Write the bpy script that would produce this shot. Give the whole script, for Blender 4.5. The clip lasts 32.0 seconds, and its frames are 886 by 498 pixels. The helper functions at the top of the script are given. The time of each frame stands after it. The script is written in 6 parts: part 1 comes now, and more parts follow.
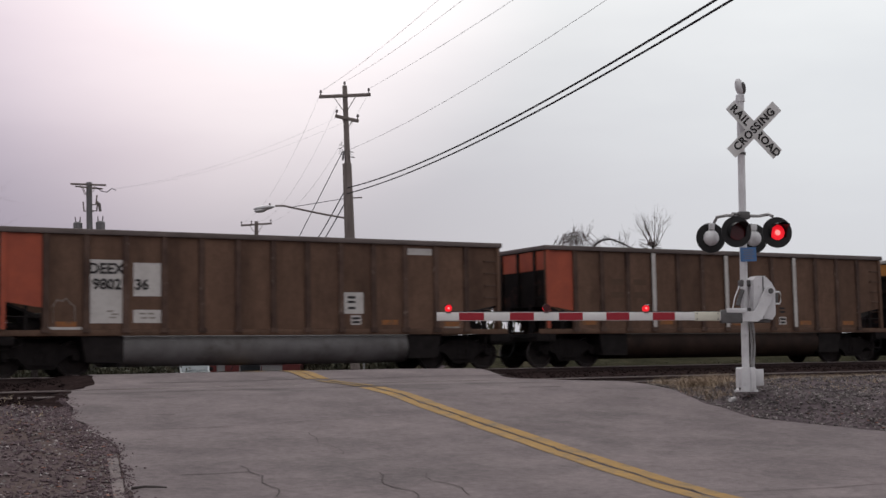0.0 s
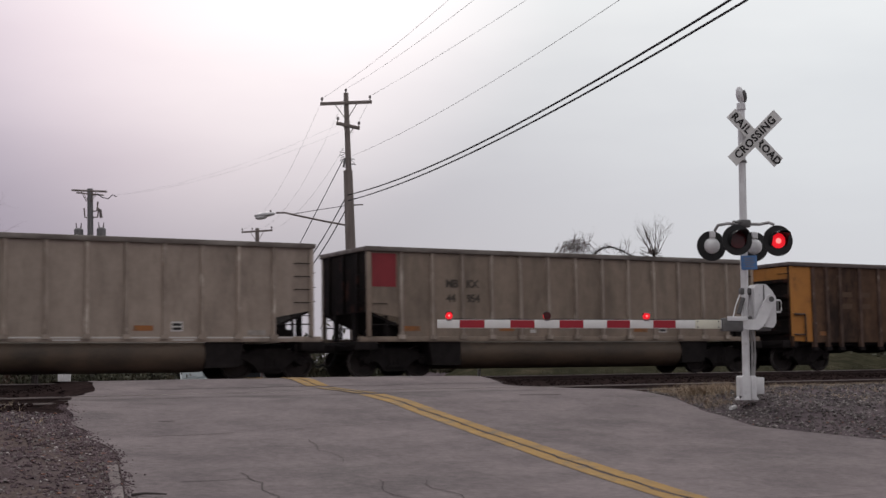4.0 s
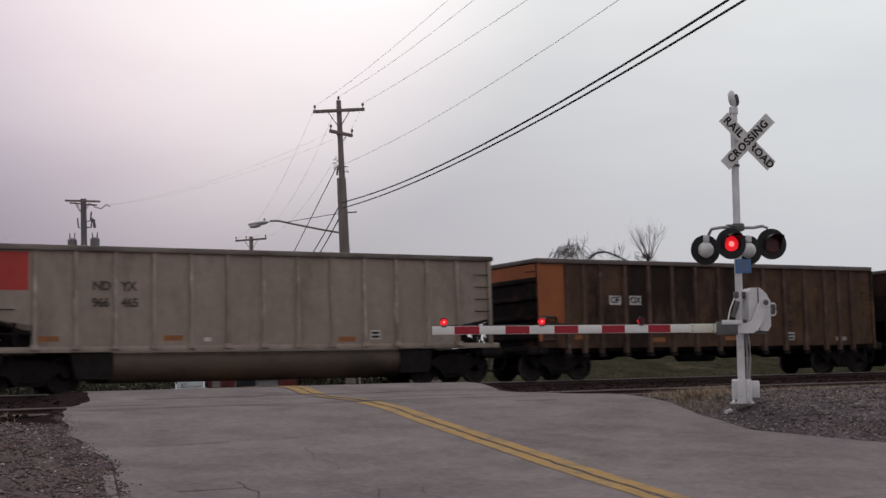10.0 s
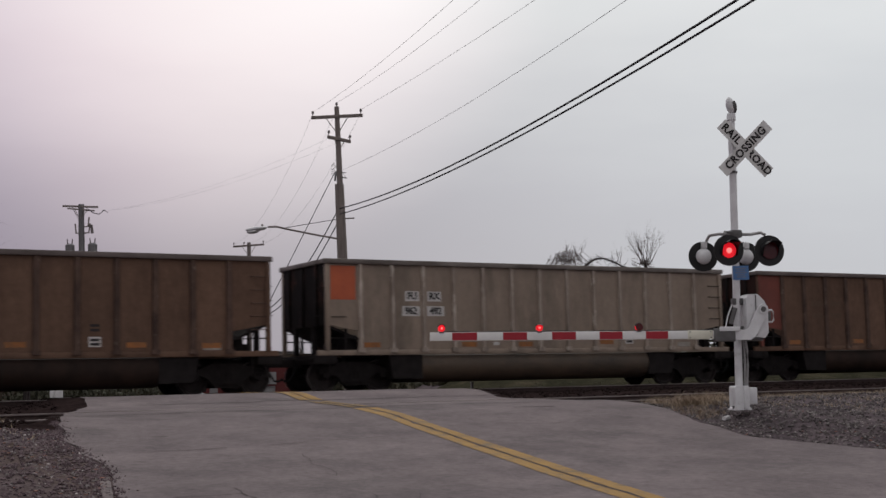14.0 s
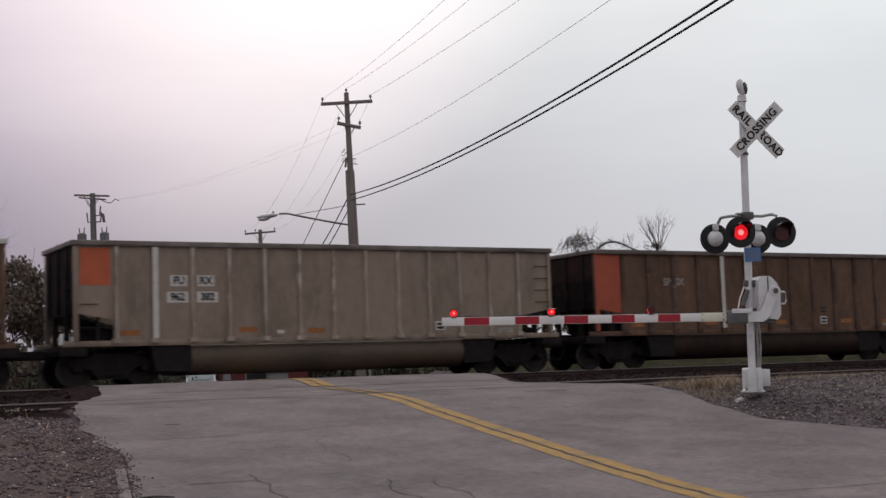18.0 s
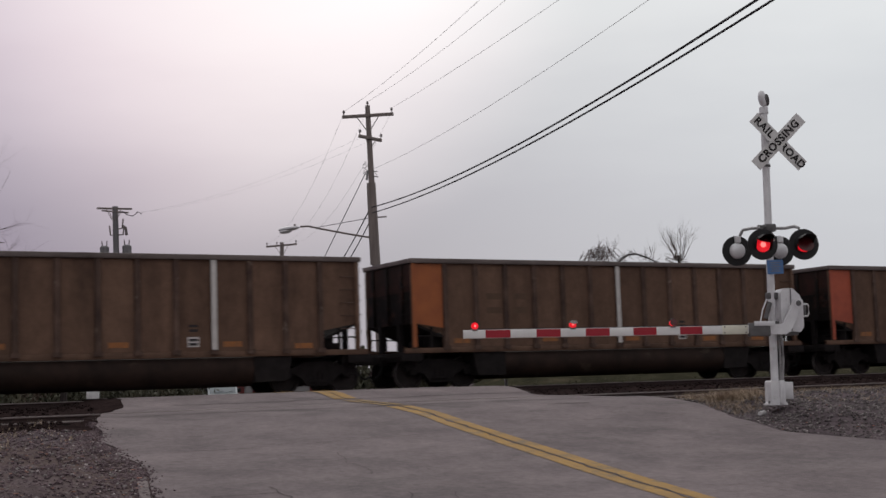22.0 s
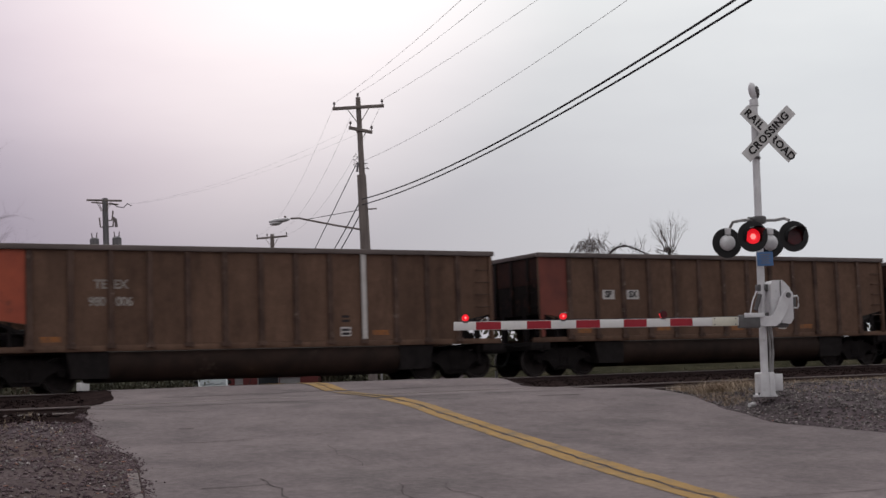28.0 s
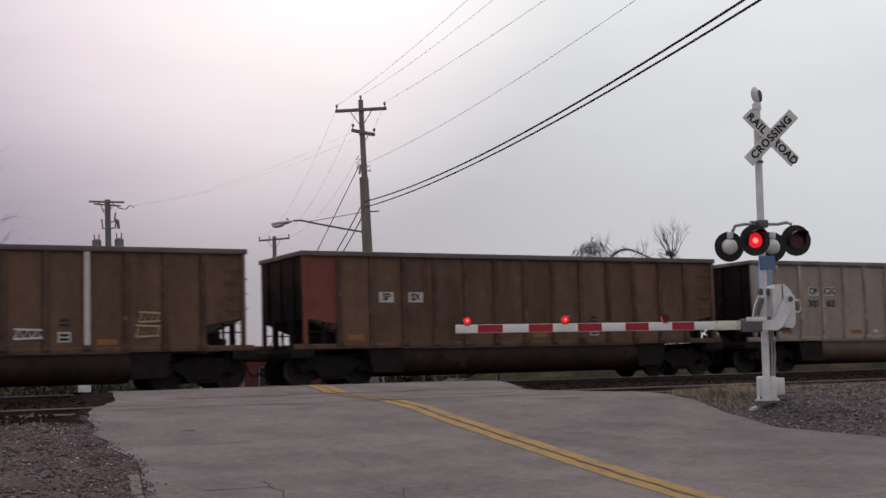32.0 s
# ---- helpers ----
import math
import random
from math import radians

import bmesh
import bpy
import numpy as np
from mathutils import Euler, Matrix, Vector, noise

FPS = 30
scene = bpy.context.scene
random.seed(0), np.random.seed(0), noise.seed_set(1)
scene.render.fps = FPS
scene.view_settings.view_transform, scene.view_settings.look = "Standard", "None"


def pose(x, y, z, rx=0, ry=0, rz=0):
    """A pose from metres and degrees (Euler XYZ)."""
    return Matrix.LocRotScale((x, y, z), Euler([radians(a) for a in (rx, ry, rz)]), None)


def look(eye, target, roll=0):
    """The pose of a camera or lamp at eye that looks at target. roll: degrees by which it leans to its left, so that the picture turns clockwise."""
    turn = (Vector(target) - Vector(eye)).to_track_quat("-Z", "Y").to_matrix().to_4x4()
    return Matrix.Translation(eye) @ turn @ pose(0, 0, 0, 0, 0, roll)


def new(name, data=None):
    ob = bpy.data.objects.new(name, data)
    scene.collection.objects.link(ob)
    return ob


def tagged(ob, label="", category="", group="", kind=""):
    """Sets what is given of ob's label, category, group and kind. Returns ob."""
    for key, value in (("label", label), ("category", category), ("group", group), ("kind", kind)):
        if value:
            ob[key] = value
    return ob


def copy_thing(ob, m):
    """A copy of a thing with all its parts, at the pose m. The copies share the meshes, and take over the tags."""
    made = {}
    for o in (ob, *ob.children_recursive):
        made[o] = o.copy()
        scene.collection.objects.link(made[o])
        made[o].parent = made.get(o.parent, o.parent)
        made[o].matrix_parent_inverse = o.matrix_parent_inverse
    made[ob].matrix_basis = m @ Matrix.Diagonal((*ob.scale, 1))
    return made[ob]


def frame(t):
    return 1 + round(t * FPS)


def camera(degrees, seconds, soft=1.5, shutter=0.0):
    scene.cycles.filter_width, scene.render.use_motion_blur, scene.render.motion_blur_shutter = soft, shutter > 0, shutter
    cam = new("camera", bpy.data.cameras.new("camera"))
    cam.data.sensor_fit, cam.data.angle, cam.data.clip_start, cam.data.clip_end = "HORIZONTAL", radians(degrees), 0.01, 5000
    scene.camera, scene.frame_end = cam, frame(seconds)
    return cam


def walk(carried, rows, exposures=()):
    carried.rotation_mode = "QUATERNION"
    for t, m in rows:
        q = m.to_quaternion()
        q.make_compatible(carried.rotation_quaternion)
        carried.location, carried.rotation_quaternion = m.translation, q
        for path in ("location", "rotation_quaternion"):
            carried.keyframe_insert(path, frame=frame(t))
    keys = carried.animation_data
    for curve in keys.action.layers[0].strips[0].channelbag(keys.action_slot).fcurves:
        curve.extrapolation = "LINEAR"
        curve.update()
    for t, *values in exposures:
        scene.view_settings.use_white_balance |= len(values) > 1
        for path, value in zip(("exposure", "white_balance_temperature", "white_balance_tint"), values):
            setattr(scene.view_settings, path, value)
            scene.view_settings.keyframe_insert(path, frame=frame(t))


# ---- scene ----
# X runs along the railway, Y away from the camera across it, z = 0 at the rail head of the train's track.
EYE = 0.113


def aim(yaw, pitch, roll):
    """The camera's pose: degrees of turn, tilt and lean."""
    return pose(0, 0, EYE, 90 + pitch, 0, yaw) @ pose(0, 0, 0, 0, 0, roll)


PATH = [
    (0, -29.808, 4.983, -1.039), (0.5, -29.827, 4.835, -1.146), (1, -29.852, 4.782, -0.844), (1.5, -29.875, 4.746, -1.312),
    (2, -29.808, 4.787, -1.369), (2.5, -29.784, 4.794, -1.187), (3, -29.786, 4.903, -1.181), (3.5, -29.779, 5.095, -1.045),
    (4, -29.782, 5.297, -0.879), (4.5, -29.782, 5.565, -1.150), (6.5, -29.693, 5.406, -1.082), (7, -29.535, 5.267, -1.280),
    (7.5, -29.509, 5.232, -1.256), (8, -29.548, 5.312, -1.234), (8.5, -29.612, 5.438, -1.474), (9, -29.822, 5.542, -1.443),
    (9.5, -30.001, 5.514, -1.396), (10, -30.038, 5.574, -1.472), (10.5, -30.180, 5.798, -1.375), (11, -30.305, 5.935, -1.525),
    (11.5, -30.273, 6.050, -1.082), (12, -30.097, 6.197, -1.047), (12.5, -30.077, 6.264, -1.142), (13, -30.091, 6.293, -1.324),
    (13.5, -30.068, 6.183, -1.747), (14, -30.140, 5.834, -1.390), (14.5, -29.843, 5.108, -1.003), (16.5, -29.678, 5.041, -1.310),
    (17, -29.642, 5.100, -1.500), (17.5, -29.606, 5.182, -1.956), (18, -29.638, 5.212, -1.959), (18.5, -29.536, 5.282, -2.190),
    (19, -29.392, 5.380, -1.988), (19.5, -29.235, 5.493, -1.852), (20, -29.131, 5.525, -1.969), (20.5, -29.026, 5.513, -2.062),
    (21, -28.990, 5.602, -2.017), (21.5, -28.833, 5.723, -2.404), (22, -28.747, 5.778, -1.927), (22.5, -28.859, 5.899, -1.962),
    (23, -28.794, 6.244, -2.105), (23.5, -28.782, 5.921, -2.578), (24, -28.811, 5.550, -2.735), (24.5, -28.968, 5.430, -2.397),
    (26.5, -28.932, 5.608, -1.194), (27, -29.007, 5.314, -1.204), (27.5, -29.022, 5.324, -1.581), (28, -29.143, 5.418, -1.962),
    (28.5, -29.124, 5.410, -1.900), (29, -28.855, 5.284, -1.820), (29.5, -28.740, 5.248, -1.857), (30, -28.721, 5.243, -1.987),
    (30.5, -28.701, 5.419, -2.430), (31, -28.911, 5.963, -1.477), (31.5, -29.058, 5.903, -1.773), (32, -29.056, 5.539, -1.732),
]

cam = camera(36.6, 32.0, soft=1.5, shutter=0.15)
walk(cam, [(t, aim(a, b, c)) for t, a, b, c in PATH],
     exposures=((0.0, 0.1), (3.0, 0.11), (4.0, 0.05), (7.0, 0.05), (10.0, -0.08), (13.0, -0.17), (14.3, -0.13), (16.8, 0.12), (18.0, 0.02), (20.0, -0.05), (23.0, -0.09), (24.0, -0.06), (27.0, -0.04), (29.8, 0.08), (31.0, -0.07), (32.0, -0.03)))

# ---- sky and light ----
world = bpy.data.worlds.new("overcast_sky")
scene.world = world
world.use_nodes = True
wn, wl = world.node_tree.nodes, world.node_tree.links
wn.clear()
w_out = wn.new("ShaderNodeOutputWorld")
w_bg = wn.new("ShaderNodeBackground")
w_sky = wn.new("ShaderNodeTexSky")
w_sky.sky_type = "NISHITA"
w_sky.sun_disc = False
w_sky.sun_elevation, w_sky.sun_rotation = radians(40), radians(20.5)
w_sky.air_density, w_sky.dust_density = 1.0, 4.0
w_co = wn.new("ShaderNodeTexCoord")
# the layer of cloud: grey at the horizon, paler overhead, brightest round the veiled sun, with soft banks
SUN_AZ, SUN_EL = radians(20.0), radians(19.5)
SUN_WAY = Vector((math.sin(SUN_AZ) * math.cos(SUN_EL), math.cos(SUN_AZ) * math.cos(SUN_EL), math.sin(SUN_EL)))


def ramp_node(stops):
    node = wn.new("ShaderNodeValToRGB")
    r = node.color_ramp
    for pos, col in stops[1:-1]:
        r.elements.new(pos)
    for e, (pos, col) in zip(r.elements, stops):
        e.position, e.color = pos, (*col, 1)
    return node


w_map = wn.new("ShaderNodeMapping")
w_map.inputs["Scale"].default_value = (1.0, 1.0, 3.4)
w_noise = wn.new("ShaderNodeTexNoise")
w_noise.inputs["Scale"].default_value, w_noise.inputs["Detail"].default_value = 2.6, 5.0
w_noise.inputs["Roughness"].default_value = 0.5
w_sep = wn.new("ShaderNodeSeparateXYZ")
w_rise = wn.new("ShaderNodeMath")
w_rise.operation = "MULTIPLY_ADD"
w_rise.inputs[1].default_value, w_rise.inputs[2].default_value = 0.24, -0.12
w_sum = wn.new("ShaderNodeMath")
w_sum.operation = "ADD"
w_ramp = ramp_node(((0.0, (0.425, 0.389, 0.442)), (0.10, (0.455, 0.420, 0.474)), (0.16, (0.520, 0.490, 0.535)), (0.24, (0.640, 0.608, 0.638)), (0.36, (0.73, 0.725, 0.74)), (1.0, (0.98, 0.98, 1.0))))
w_dot = wn.new("ShaderNodeVectorMath")
w_dot.operation = "DOT_PRODUCT"
w_dot.inputs[1].default_value = SUN_WAY
w_glow = wn.new("ShaderNodeMapRange")
w_glow.interpolation_type = "SMOOTHSTEP"
w_glow.inputs["From Min"].default_value, w_glow.inputs["From Max"].default_value = 0.962, 1.0
w_gcol = wn.new("ShaderNodeVectorMath")
w_gcol.operation = "SCALE"
w_gcol.inputs[0].default_value = (0.42, 0.335, 0.33)
# a paler, cooler break in the cloud to the right
w_dot2 = wn.new("ShaderNodeVectorMath")
w_dot2.operation = "DOT_PRODUCT"
w_dot2.inputs[1].default_value = (math.sin(radians(62)) * math.cos(radians(22)), math.cos(radians(62)) * math.cos(radians(22)), math.sin(radians(22)))
w_pale = wn.new("ShaderNodeMapRange")
w_pale.interpolation_type = "SMOOTHSTEP"
w_pale.inputs["From Min"].default_value, w_pale.inputs["From Max"].default_value = 0.67, 1.0
w_pcol = wn.new("ShaderNodeVectorMath")
w_pcol.operation = "SCALE"
w_pcol.inputs[0].default_value = (0.272, 0.325, 0.312)
w_add2 = wn.new("ShaderNodeVectorMath")
w_add2.operation = "ADD"
w_mix = wn.new("ShaderNodeMix")
w_mix.data_type = "RGBA"
w_mix.inputs["Factor"].default_value = 0.94
w_scale = wn.new("ShaderNodeVectorMath")
w_scale.operation = "SCALE"
w_scale.inputs["Scale"].default_value = 0.05
w_add = wn.new("ShaderNodeVectorMath")
w_add.operation = "ADD"
wl.new(w_co.outputs["Generated"], w_map.inputs["Vector"])
wl.new(w_map.outputs["Vector"], w_noise.inputs["Vector"])
wl.new(w_co.outputs["Generated"], w_sep.inputs["Vector"])
wl.new(w_noise.outputs["Fac"], w_rise.inputs[0])
wl.new(w_sep.outputs["Z"], w_sum.inputs[0])
wl.new(w_rise.outputs["Value"], w_sum.inputs[1])
wl.new(w_sum.outputs["Value"], w_ramp.inputs["Fac"])
wl.new(w_co.outputs["Generated"], w_dot.inputs[0])
wl.new(w_dot.outputs["Value"], w_glow.inputs["Value"])
wl.new(w_glow.outputs["Result"], w_gcol.inputs["Scale"])
wl.new(w_sky.outputs["Color"], w_scale.inputs[0])
wl.new(w_scale.outputs["Vector"], w_mix.inputs["A"])
wl.new(w_ramp.outputs["Color"], w_mix.inputs["B"])
wl.new(w_mix.outputs["Result"], w_add.inputs[0])
wl.new(w_gcol.outputs["Vector"], w_add.inputs[1])
wl.new(w_co.outputs["Generated"], w_dot2.inputs[0])
wl.new(w_dot2.outputs["Value"], w_pale.inputs["Value"])
wl.new(w_pale.outputs["Result"], w_pcol.inputs["Scale"])
wl.new(w_add.outputs["Vector"], w_add2.inputs[0])
wl.new(w_pcol.outputs["Vector"], w_add2.inputs[1])
# purple lens shading at the left, painted into the sky's colour
w_dot3 = wn.new("ShaderNodeVectorMath")
w_dot3.operation = "DOT_PRODUCT"
w_dot3.inputs[1].default_value = (math.sin(radians(-22)), math.cos(radians(-22)), 0.0)
w_lens = wn.new("ShaderNodeMapRange")
w_lens.interpolation_type = "SMOOTHSTEP"
w_lens.inputs["From Min"].default_value, w_lens.inputs["From Max"].default_value = 0.70, 1.0
w_lenscol = wn.new("ShaderNodeMix")
w_lenscol.data_type = "RGBA"
w_lenscol.inputs["A"].default_value, w_lenscol.inputs["B"].default_value = (1, 1, 1, 1), (0.72, 0.62, 0.80, 1)
w_mul = wn.new("ShaderNodeVectorMath")
w_mul.operation = "MULTIPLY"
wl.new(w_co.outputs["Generated"], w_dot3.inputs[0])
wl.new(w_dot3.outputs["Value"], w_lens.inputs["Value"])
wl.new(w_lens.outputs["Result"], w_lenscol.inputs["Factor"])
wl.new(w_add2.outputs["Vector"], w_mul.inputs[0])
wl.new(w_lenscol.outputs["Result"], w_mul.inputs[1])
wl.new(w_mul.outputs["Vector"], w_bg.inputs["Color"])
w_bg.inputs["Strength"].default_value = 0.92
wl.new(w_bg.outputs["Background"], w_out.inputs["Surface"])

sun = new("sun", bpy.data.lights.new("sun", "SUN"))
sun.data.energy, sun.data.angle, sun.data.color = 0.5, radians(25), (1.0, 0.96, 0.92)
sun.matrix_world = look(SUN_WAY * 100 + Vector((0, 0, 60)), (0, 0, 0))

# ---- materials ----
def surface(name, base, second=None, scale=4.0, rough=0.8, metal=0.0, bump=0.15, grain=60.0, stain=None, stain_scale=0.8,
            stain_from=0.52, stain_to=0.7, stretch=(1, 1, 1), tone=0.0, spec=0.4, speckle=0.0, speckle_scale=25.0):
    """A weathered surface: a colour that drifts between two tones, stains with a shape of their own, and fine relief."""
    m = bpy.data.materials.new(name)
    m.use_nodes = True
    n, l = m.node_tree.nodes, m.node_tree.links
    b = n["Principled BSDF"]
    b.inputs["Roughness"].default_value, b.inputs["Metallic"].default_value = rough, metal
    b.inputs["Specular IOR Level"].default_value = spec
    co, info = n.new("ShaderNodeTexCoord"), n.new("ShaderNodeObjectInfo")
    shift = n.new("ShaderNodeVectorMath")
    shift.operation = "MULTIPLY_ADD"
    shift.inputs[1].default_value = (37.0, 53.0, 41.0)
    l.new(info.outputs["Random"], shift.inputs[0])
    l.new(co.outputs["Object"], shift.inputs[2])
    mp = n.new("ShaderNodeMapping")
    mp.inputs["Scale"].default_value = stretch
    l.new(shift.outputs["Vector"], mp.inputs["Vector"])
    n1 = n.new("ShaderNodeTexNoise")
    n1.inputs["Scale"].default_value, n1.inputs["Detail"].default_value, n1.inputs["Roughness"].default_value = scale, 6.0, 0.62
    l.new(mp.outputs["Vector"], n1.inputs["Vector"])
    second = second or tuple(c * 0.62 for c in base)
    r1 = n.new("ShaderNodeValToRGB")
    r1.color_ramp.elements[0].position, r1.color_ramp.elements[1].position = 0.32, 0.68
    r1.color_ramp.elements[0].color, r1.color_ramp.elements[1].color = (*second, 1), (*base, 1)
    l.new(n1.outputs["Fac"], r1.inputs["Fac"])
    col = r1.outputs["Color"]
    if stain:
        n2 = n.new("ShaderNodeTexNoise")
        n2.inputs["Scale"].default_value, n2.inputs["Detail"].default_value, n2.inputs["Roughness"].default_value = stain_scale, 7.0, 0.7
        l.new(mp.outputs["Vector"], n2.inputs["Vector"])
        r2 = n.new("ShaderNodeMapRange")
        r2.inputs["From Min"].default_value, r2.inputs["From Max"].default_value = stain_from, stain_to
        l.new(n2.outputs["Fac"], r2.inputs["Value"])
        mx = n.new("ShaderNodeMix")
        mx.data_type = "RGBA"
        l.new(r2.outputs["Result"], mx.inputs["Factor"])
        l.new(col, mx.inputs["A"])
        mx.inputs["B"].default_value = (*stain, 1)
        col = mx.outputs["Result"]
    if speckle:
        n4 = n.new("ShaderNodeTexNoise")
        n4.inputs["Scale"].default_value, n4.inputs["Detail"].default_value, n4.inputs["Roughness"].default_value = speckle_scale, 5.0, 0.75
        l.new(shift.outputs["Vector"], n4.inputs["Vector"])
        r4 = n.new("ShaderNodeMapRange")
        r4.inputs["From Min"].default_value, r4.inputs["From Max"].default_value = 0.3, 0.7
        r4.inputs["To Min"].default_value, r4.inputs["To Max"].default_value = 1 - speckle, 1 + speckle
        l.new(n4.outputs["Fac"], r4.inputs["Value"])
        sc = n.new("ShaderNodeVectorMath")
        sc.operation = "SCALE"
        l.new(col, sc.inputs[0])
        l.new(r4.outputs["Result"], sc.inputs["Scale"])
        col = sc.outputs["Vector"]
    if tone:
        hs = n.new("ShaderNodeHueSaturation")
        mr = n.new("ShaderNodeMapRange")
        mr.inputs["To Min"].default_value, mr.inputs["To Max"].default_value = 1 - tone, 1 + tone
        l.new(info.outputs["Random"], mr.inputs["Value"])
        l.new(mr.outputs["Result"], hs.inputs["Value"])
        l.new(col, hs.inputs["Color"])
        col = hs.outputs["Color"]
    l.new(col, b.inputs["Base Color"])
    if bump:
        n3 = n.new("ShaderNodeTexNoise")
        n3.inputs["Scale"].default_value, n3.inputs["Detail"].default_value = grain, 4.0
        l.new(shift.outputs["Vector"], n3.inputs["Vector"])
        bp = n.new("ShaderNodeBump")
        bp.inputs["Strength"].default_value, bp.inputs["Distance"].default_value = bump, 0.02
        l.new(n3.outputs["Fac"], bp.inputs["Height"])
        l.new(bp.outputs["Normal"], b.inputs["Normal"])
    return m


def glowing(name, colour, strength):
    m = surface(name, colour, rough=0.3, bump=0)
    b = m.node_tree.nodes["Principled BSDF"]
    b.inputs["Emission Color"].default_value, b.inputs["Emission Strength"].default_value = (*colour, 1), strength
    return m


ASPHALT = surface("worn_asphalt", (0.209, 0.172, 0.174), (0.136, 0.112, 0.115), 0.7, 0.9, bump=0.6, grain=45, stain=(0.098, 0.085, 0.086), stain_scale=0.55, stain_from=0.52, stain_to=0.78, speckle=0.22, speckle_scale=9.0, spec=0.08)
DARK_ASPHALT = surface("dark_asphalt", (0.150, 0.126, 0.128), (0.105, 0.089, 0.091), 1.1, 0.9, bump=0.6, grain=45, speckle=0.2, speckle_scale=9.0, spec=0.08)
WORN_PAINT = surface("worn_road_paint", (0.27, 0.170, 0.070), (0.19, 0.135, 0.080), 2.0, 0.75, bump=0.3, stain=(0.17, 0.140, 0.125), stain_scale=3.5, stain_from=0.50, stain_to=0.66, spec=0.08)
FAINT_CRACK = surface("faint_crack", (0.100, 0.080, 0.081), bump=0, spec=0.08)
CRACK = surface("crack", (0.072, 0.061, 0.061), bump=0, spec=0.08)
YELLOW_PAINT = surface("road_paint", (0.36, 0.215, 0.072), (0.27, 0.170, 0.075), 2.0, 0.75, bump=0.3, stain=(0.17, 0.135, 0.10), stain_scale=3.0, stain_from=0.50, stain_to=0.66, spec=0.08)
GROUND = surface("ground_soil", (0.126, 0.099, 0.105), (0.054, 0.042, 0.047), 0.9, 0.95, bump=0.9, grain=22, stain=(0.100, 0.074, 0.069), stain_scale=0.13, stain_from=0.5, stain_to=0.62, speckle=0.5, speckle_scale=14.0, spec=0.02)
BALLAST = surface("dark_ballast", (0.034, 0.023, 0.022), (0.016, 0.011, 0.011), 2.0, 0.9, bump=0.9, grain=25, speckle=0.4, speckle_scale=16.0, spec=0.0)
STONE = surface("gravel_stone", (0.185, 0.138, 0.145), (0.068, 0.048, 0.054), 3.0, 0.9, bump=0.3, spec=0.08)
DARK_STONE = surface("dark_gravel_stone", (0.150, 0.130, 0.126), (0.052, 0.044, 0.045), 3.0, 0.9, bump=0.3, spec=0.08)
PALE_STONE = surface("pale_stone", (0.52, 0.47, 0.46), (0.32, 0.27, 0.26), 5.0, 0.85, bump=0.2)
DRY_GRASS = surface("dry_grass", (0.37, 0.285, 0.205), (0.24, 0.175, 0.125), 2.0, 0.9, bump=0)
DEAD_LEAF = surface("dead_leaf", (0.27, 0.115, 0.080), (0.15, 0.070, 0.052), 4.0, 0.8, bump=0)
GREY_STONE = surface("grey_stone", (0.255, 0.228, 0.222), (0.135, 0.116, 0.114), 4.0, 0.9, bump=0.2, spec=0.1)
WEED = surface("dull_weed", (0.11, 0.095, 0.058), (0.060, 0.058, 0.036), 0.6, 0.9, bump=0)
CONCRETE = surface("kerb_concrete", (0.19, 0.150, 0.145), (0.10, 0.078, 0.078), 5.0, 0.9, bump=0.4, stain=(0.07, 0.055, 0.055), stain_scale=4)
RAIL_STEEL = surface("rail_rust", (0.055, 0.030, 0.026), (0.030, 0.018, 0.017), 8.0, 0.7, bump=0.2)
RAIL_HEAD = surface("rail_head", (0.34, 0.295, 0.28), (0.22, 0.18, 0.17), 2.0, 0.45, 0.5, bump=0.1, stretch=(0.1, 1, 1))
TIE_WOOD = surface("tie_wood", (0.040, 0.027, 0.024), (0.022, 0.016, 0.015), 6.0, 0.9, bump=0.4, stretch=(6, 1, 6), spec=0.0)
BROWN = surface("brown_car_paint", (0.154, 0.090, 0.062), (0.106, 0.062, 0.044), 1.3, 0.7, bump=0.12, grain=9, stain=(0.062, 0.037, 0.027), stain_scale=0.9, stain_from=0.48, stain_to=0.78, stretch=(1, 1, 0.25), tone=0.06, speckle=0.2, speckle_scale=3.0, spec=0.15)
BROWN_PANEL = surface("brown_panel_paint", (0.154, 0.090, 0.062), (0.110, 0.064, 0.045), 1.3, 0.7, bump=0.12, grain=9, stain=(0.062, 0.037, 0.027), stain_scale=0.9, stain_from=0.48, stain_to=0.78, stretch=(1, 1, 0.25), tone=0.10, speckle=0.2, speckle_scale=3.0, spec=0.15)
DARK_BROWN = surface("dark_red_brown_car_paint", (0.128, 0.072, 0.044), (0.072, 0.041, 0.028), 1.2, 0.7, bump=0.12, grain=9, stain=(0.026, 0.016, 0.013), stain_scale=0.4, stain_from=0.47, stain_to=0.60, stretch=(1, 1, 0.4), tone=0.1, speckle=0.25, speckle_scale=3.0, spec=0.15)
BROWN_RIB = surface("brown_rib_paint", (0.120, 0.074, 0.056), (0.046, 0.027, 0.022), 2.6, 0.65, bump=0.2, grain=20, stain=(0.24, 0.185, 0.15), stain_scale=5.5, stain_from=0.60, stain_to=0.72, stretch=(1, 1, 0.6), tone=0.15, spec=0.2)
BANK = surface("bank_grass", (0.048, 0.045, 0.029), (0.025, 0.024, 0.016), 0.8, 0.95, bump=0.5, grain=12, stain=(0.085, 0.070, 0.048), stain_scale=0.5, speckle=0.5, speckle_scale=5.0, spec=0.0)
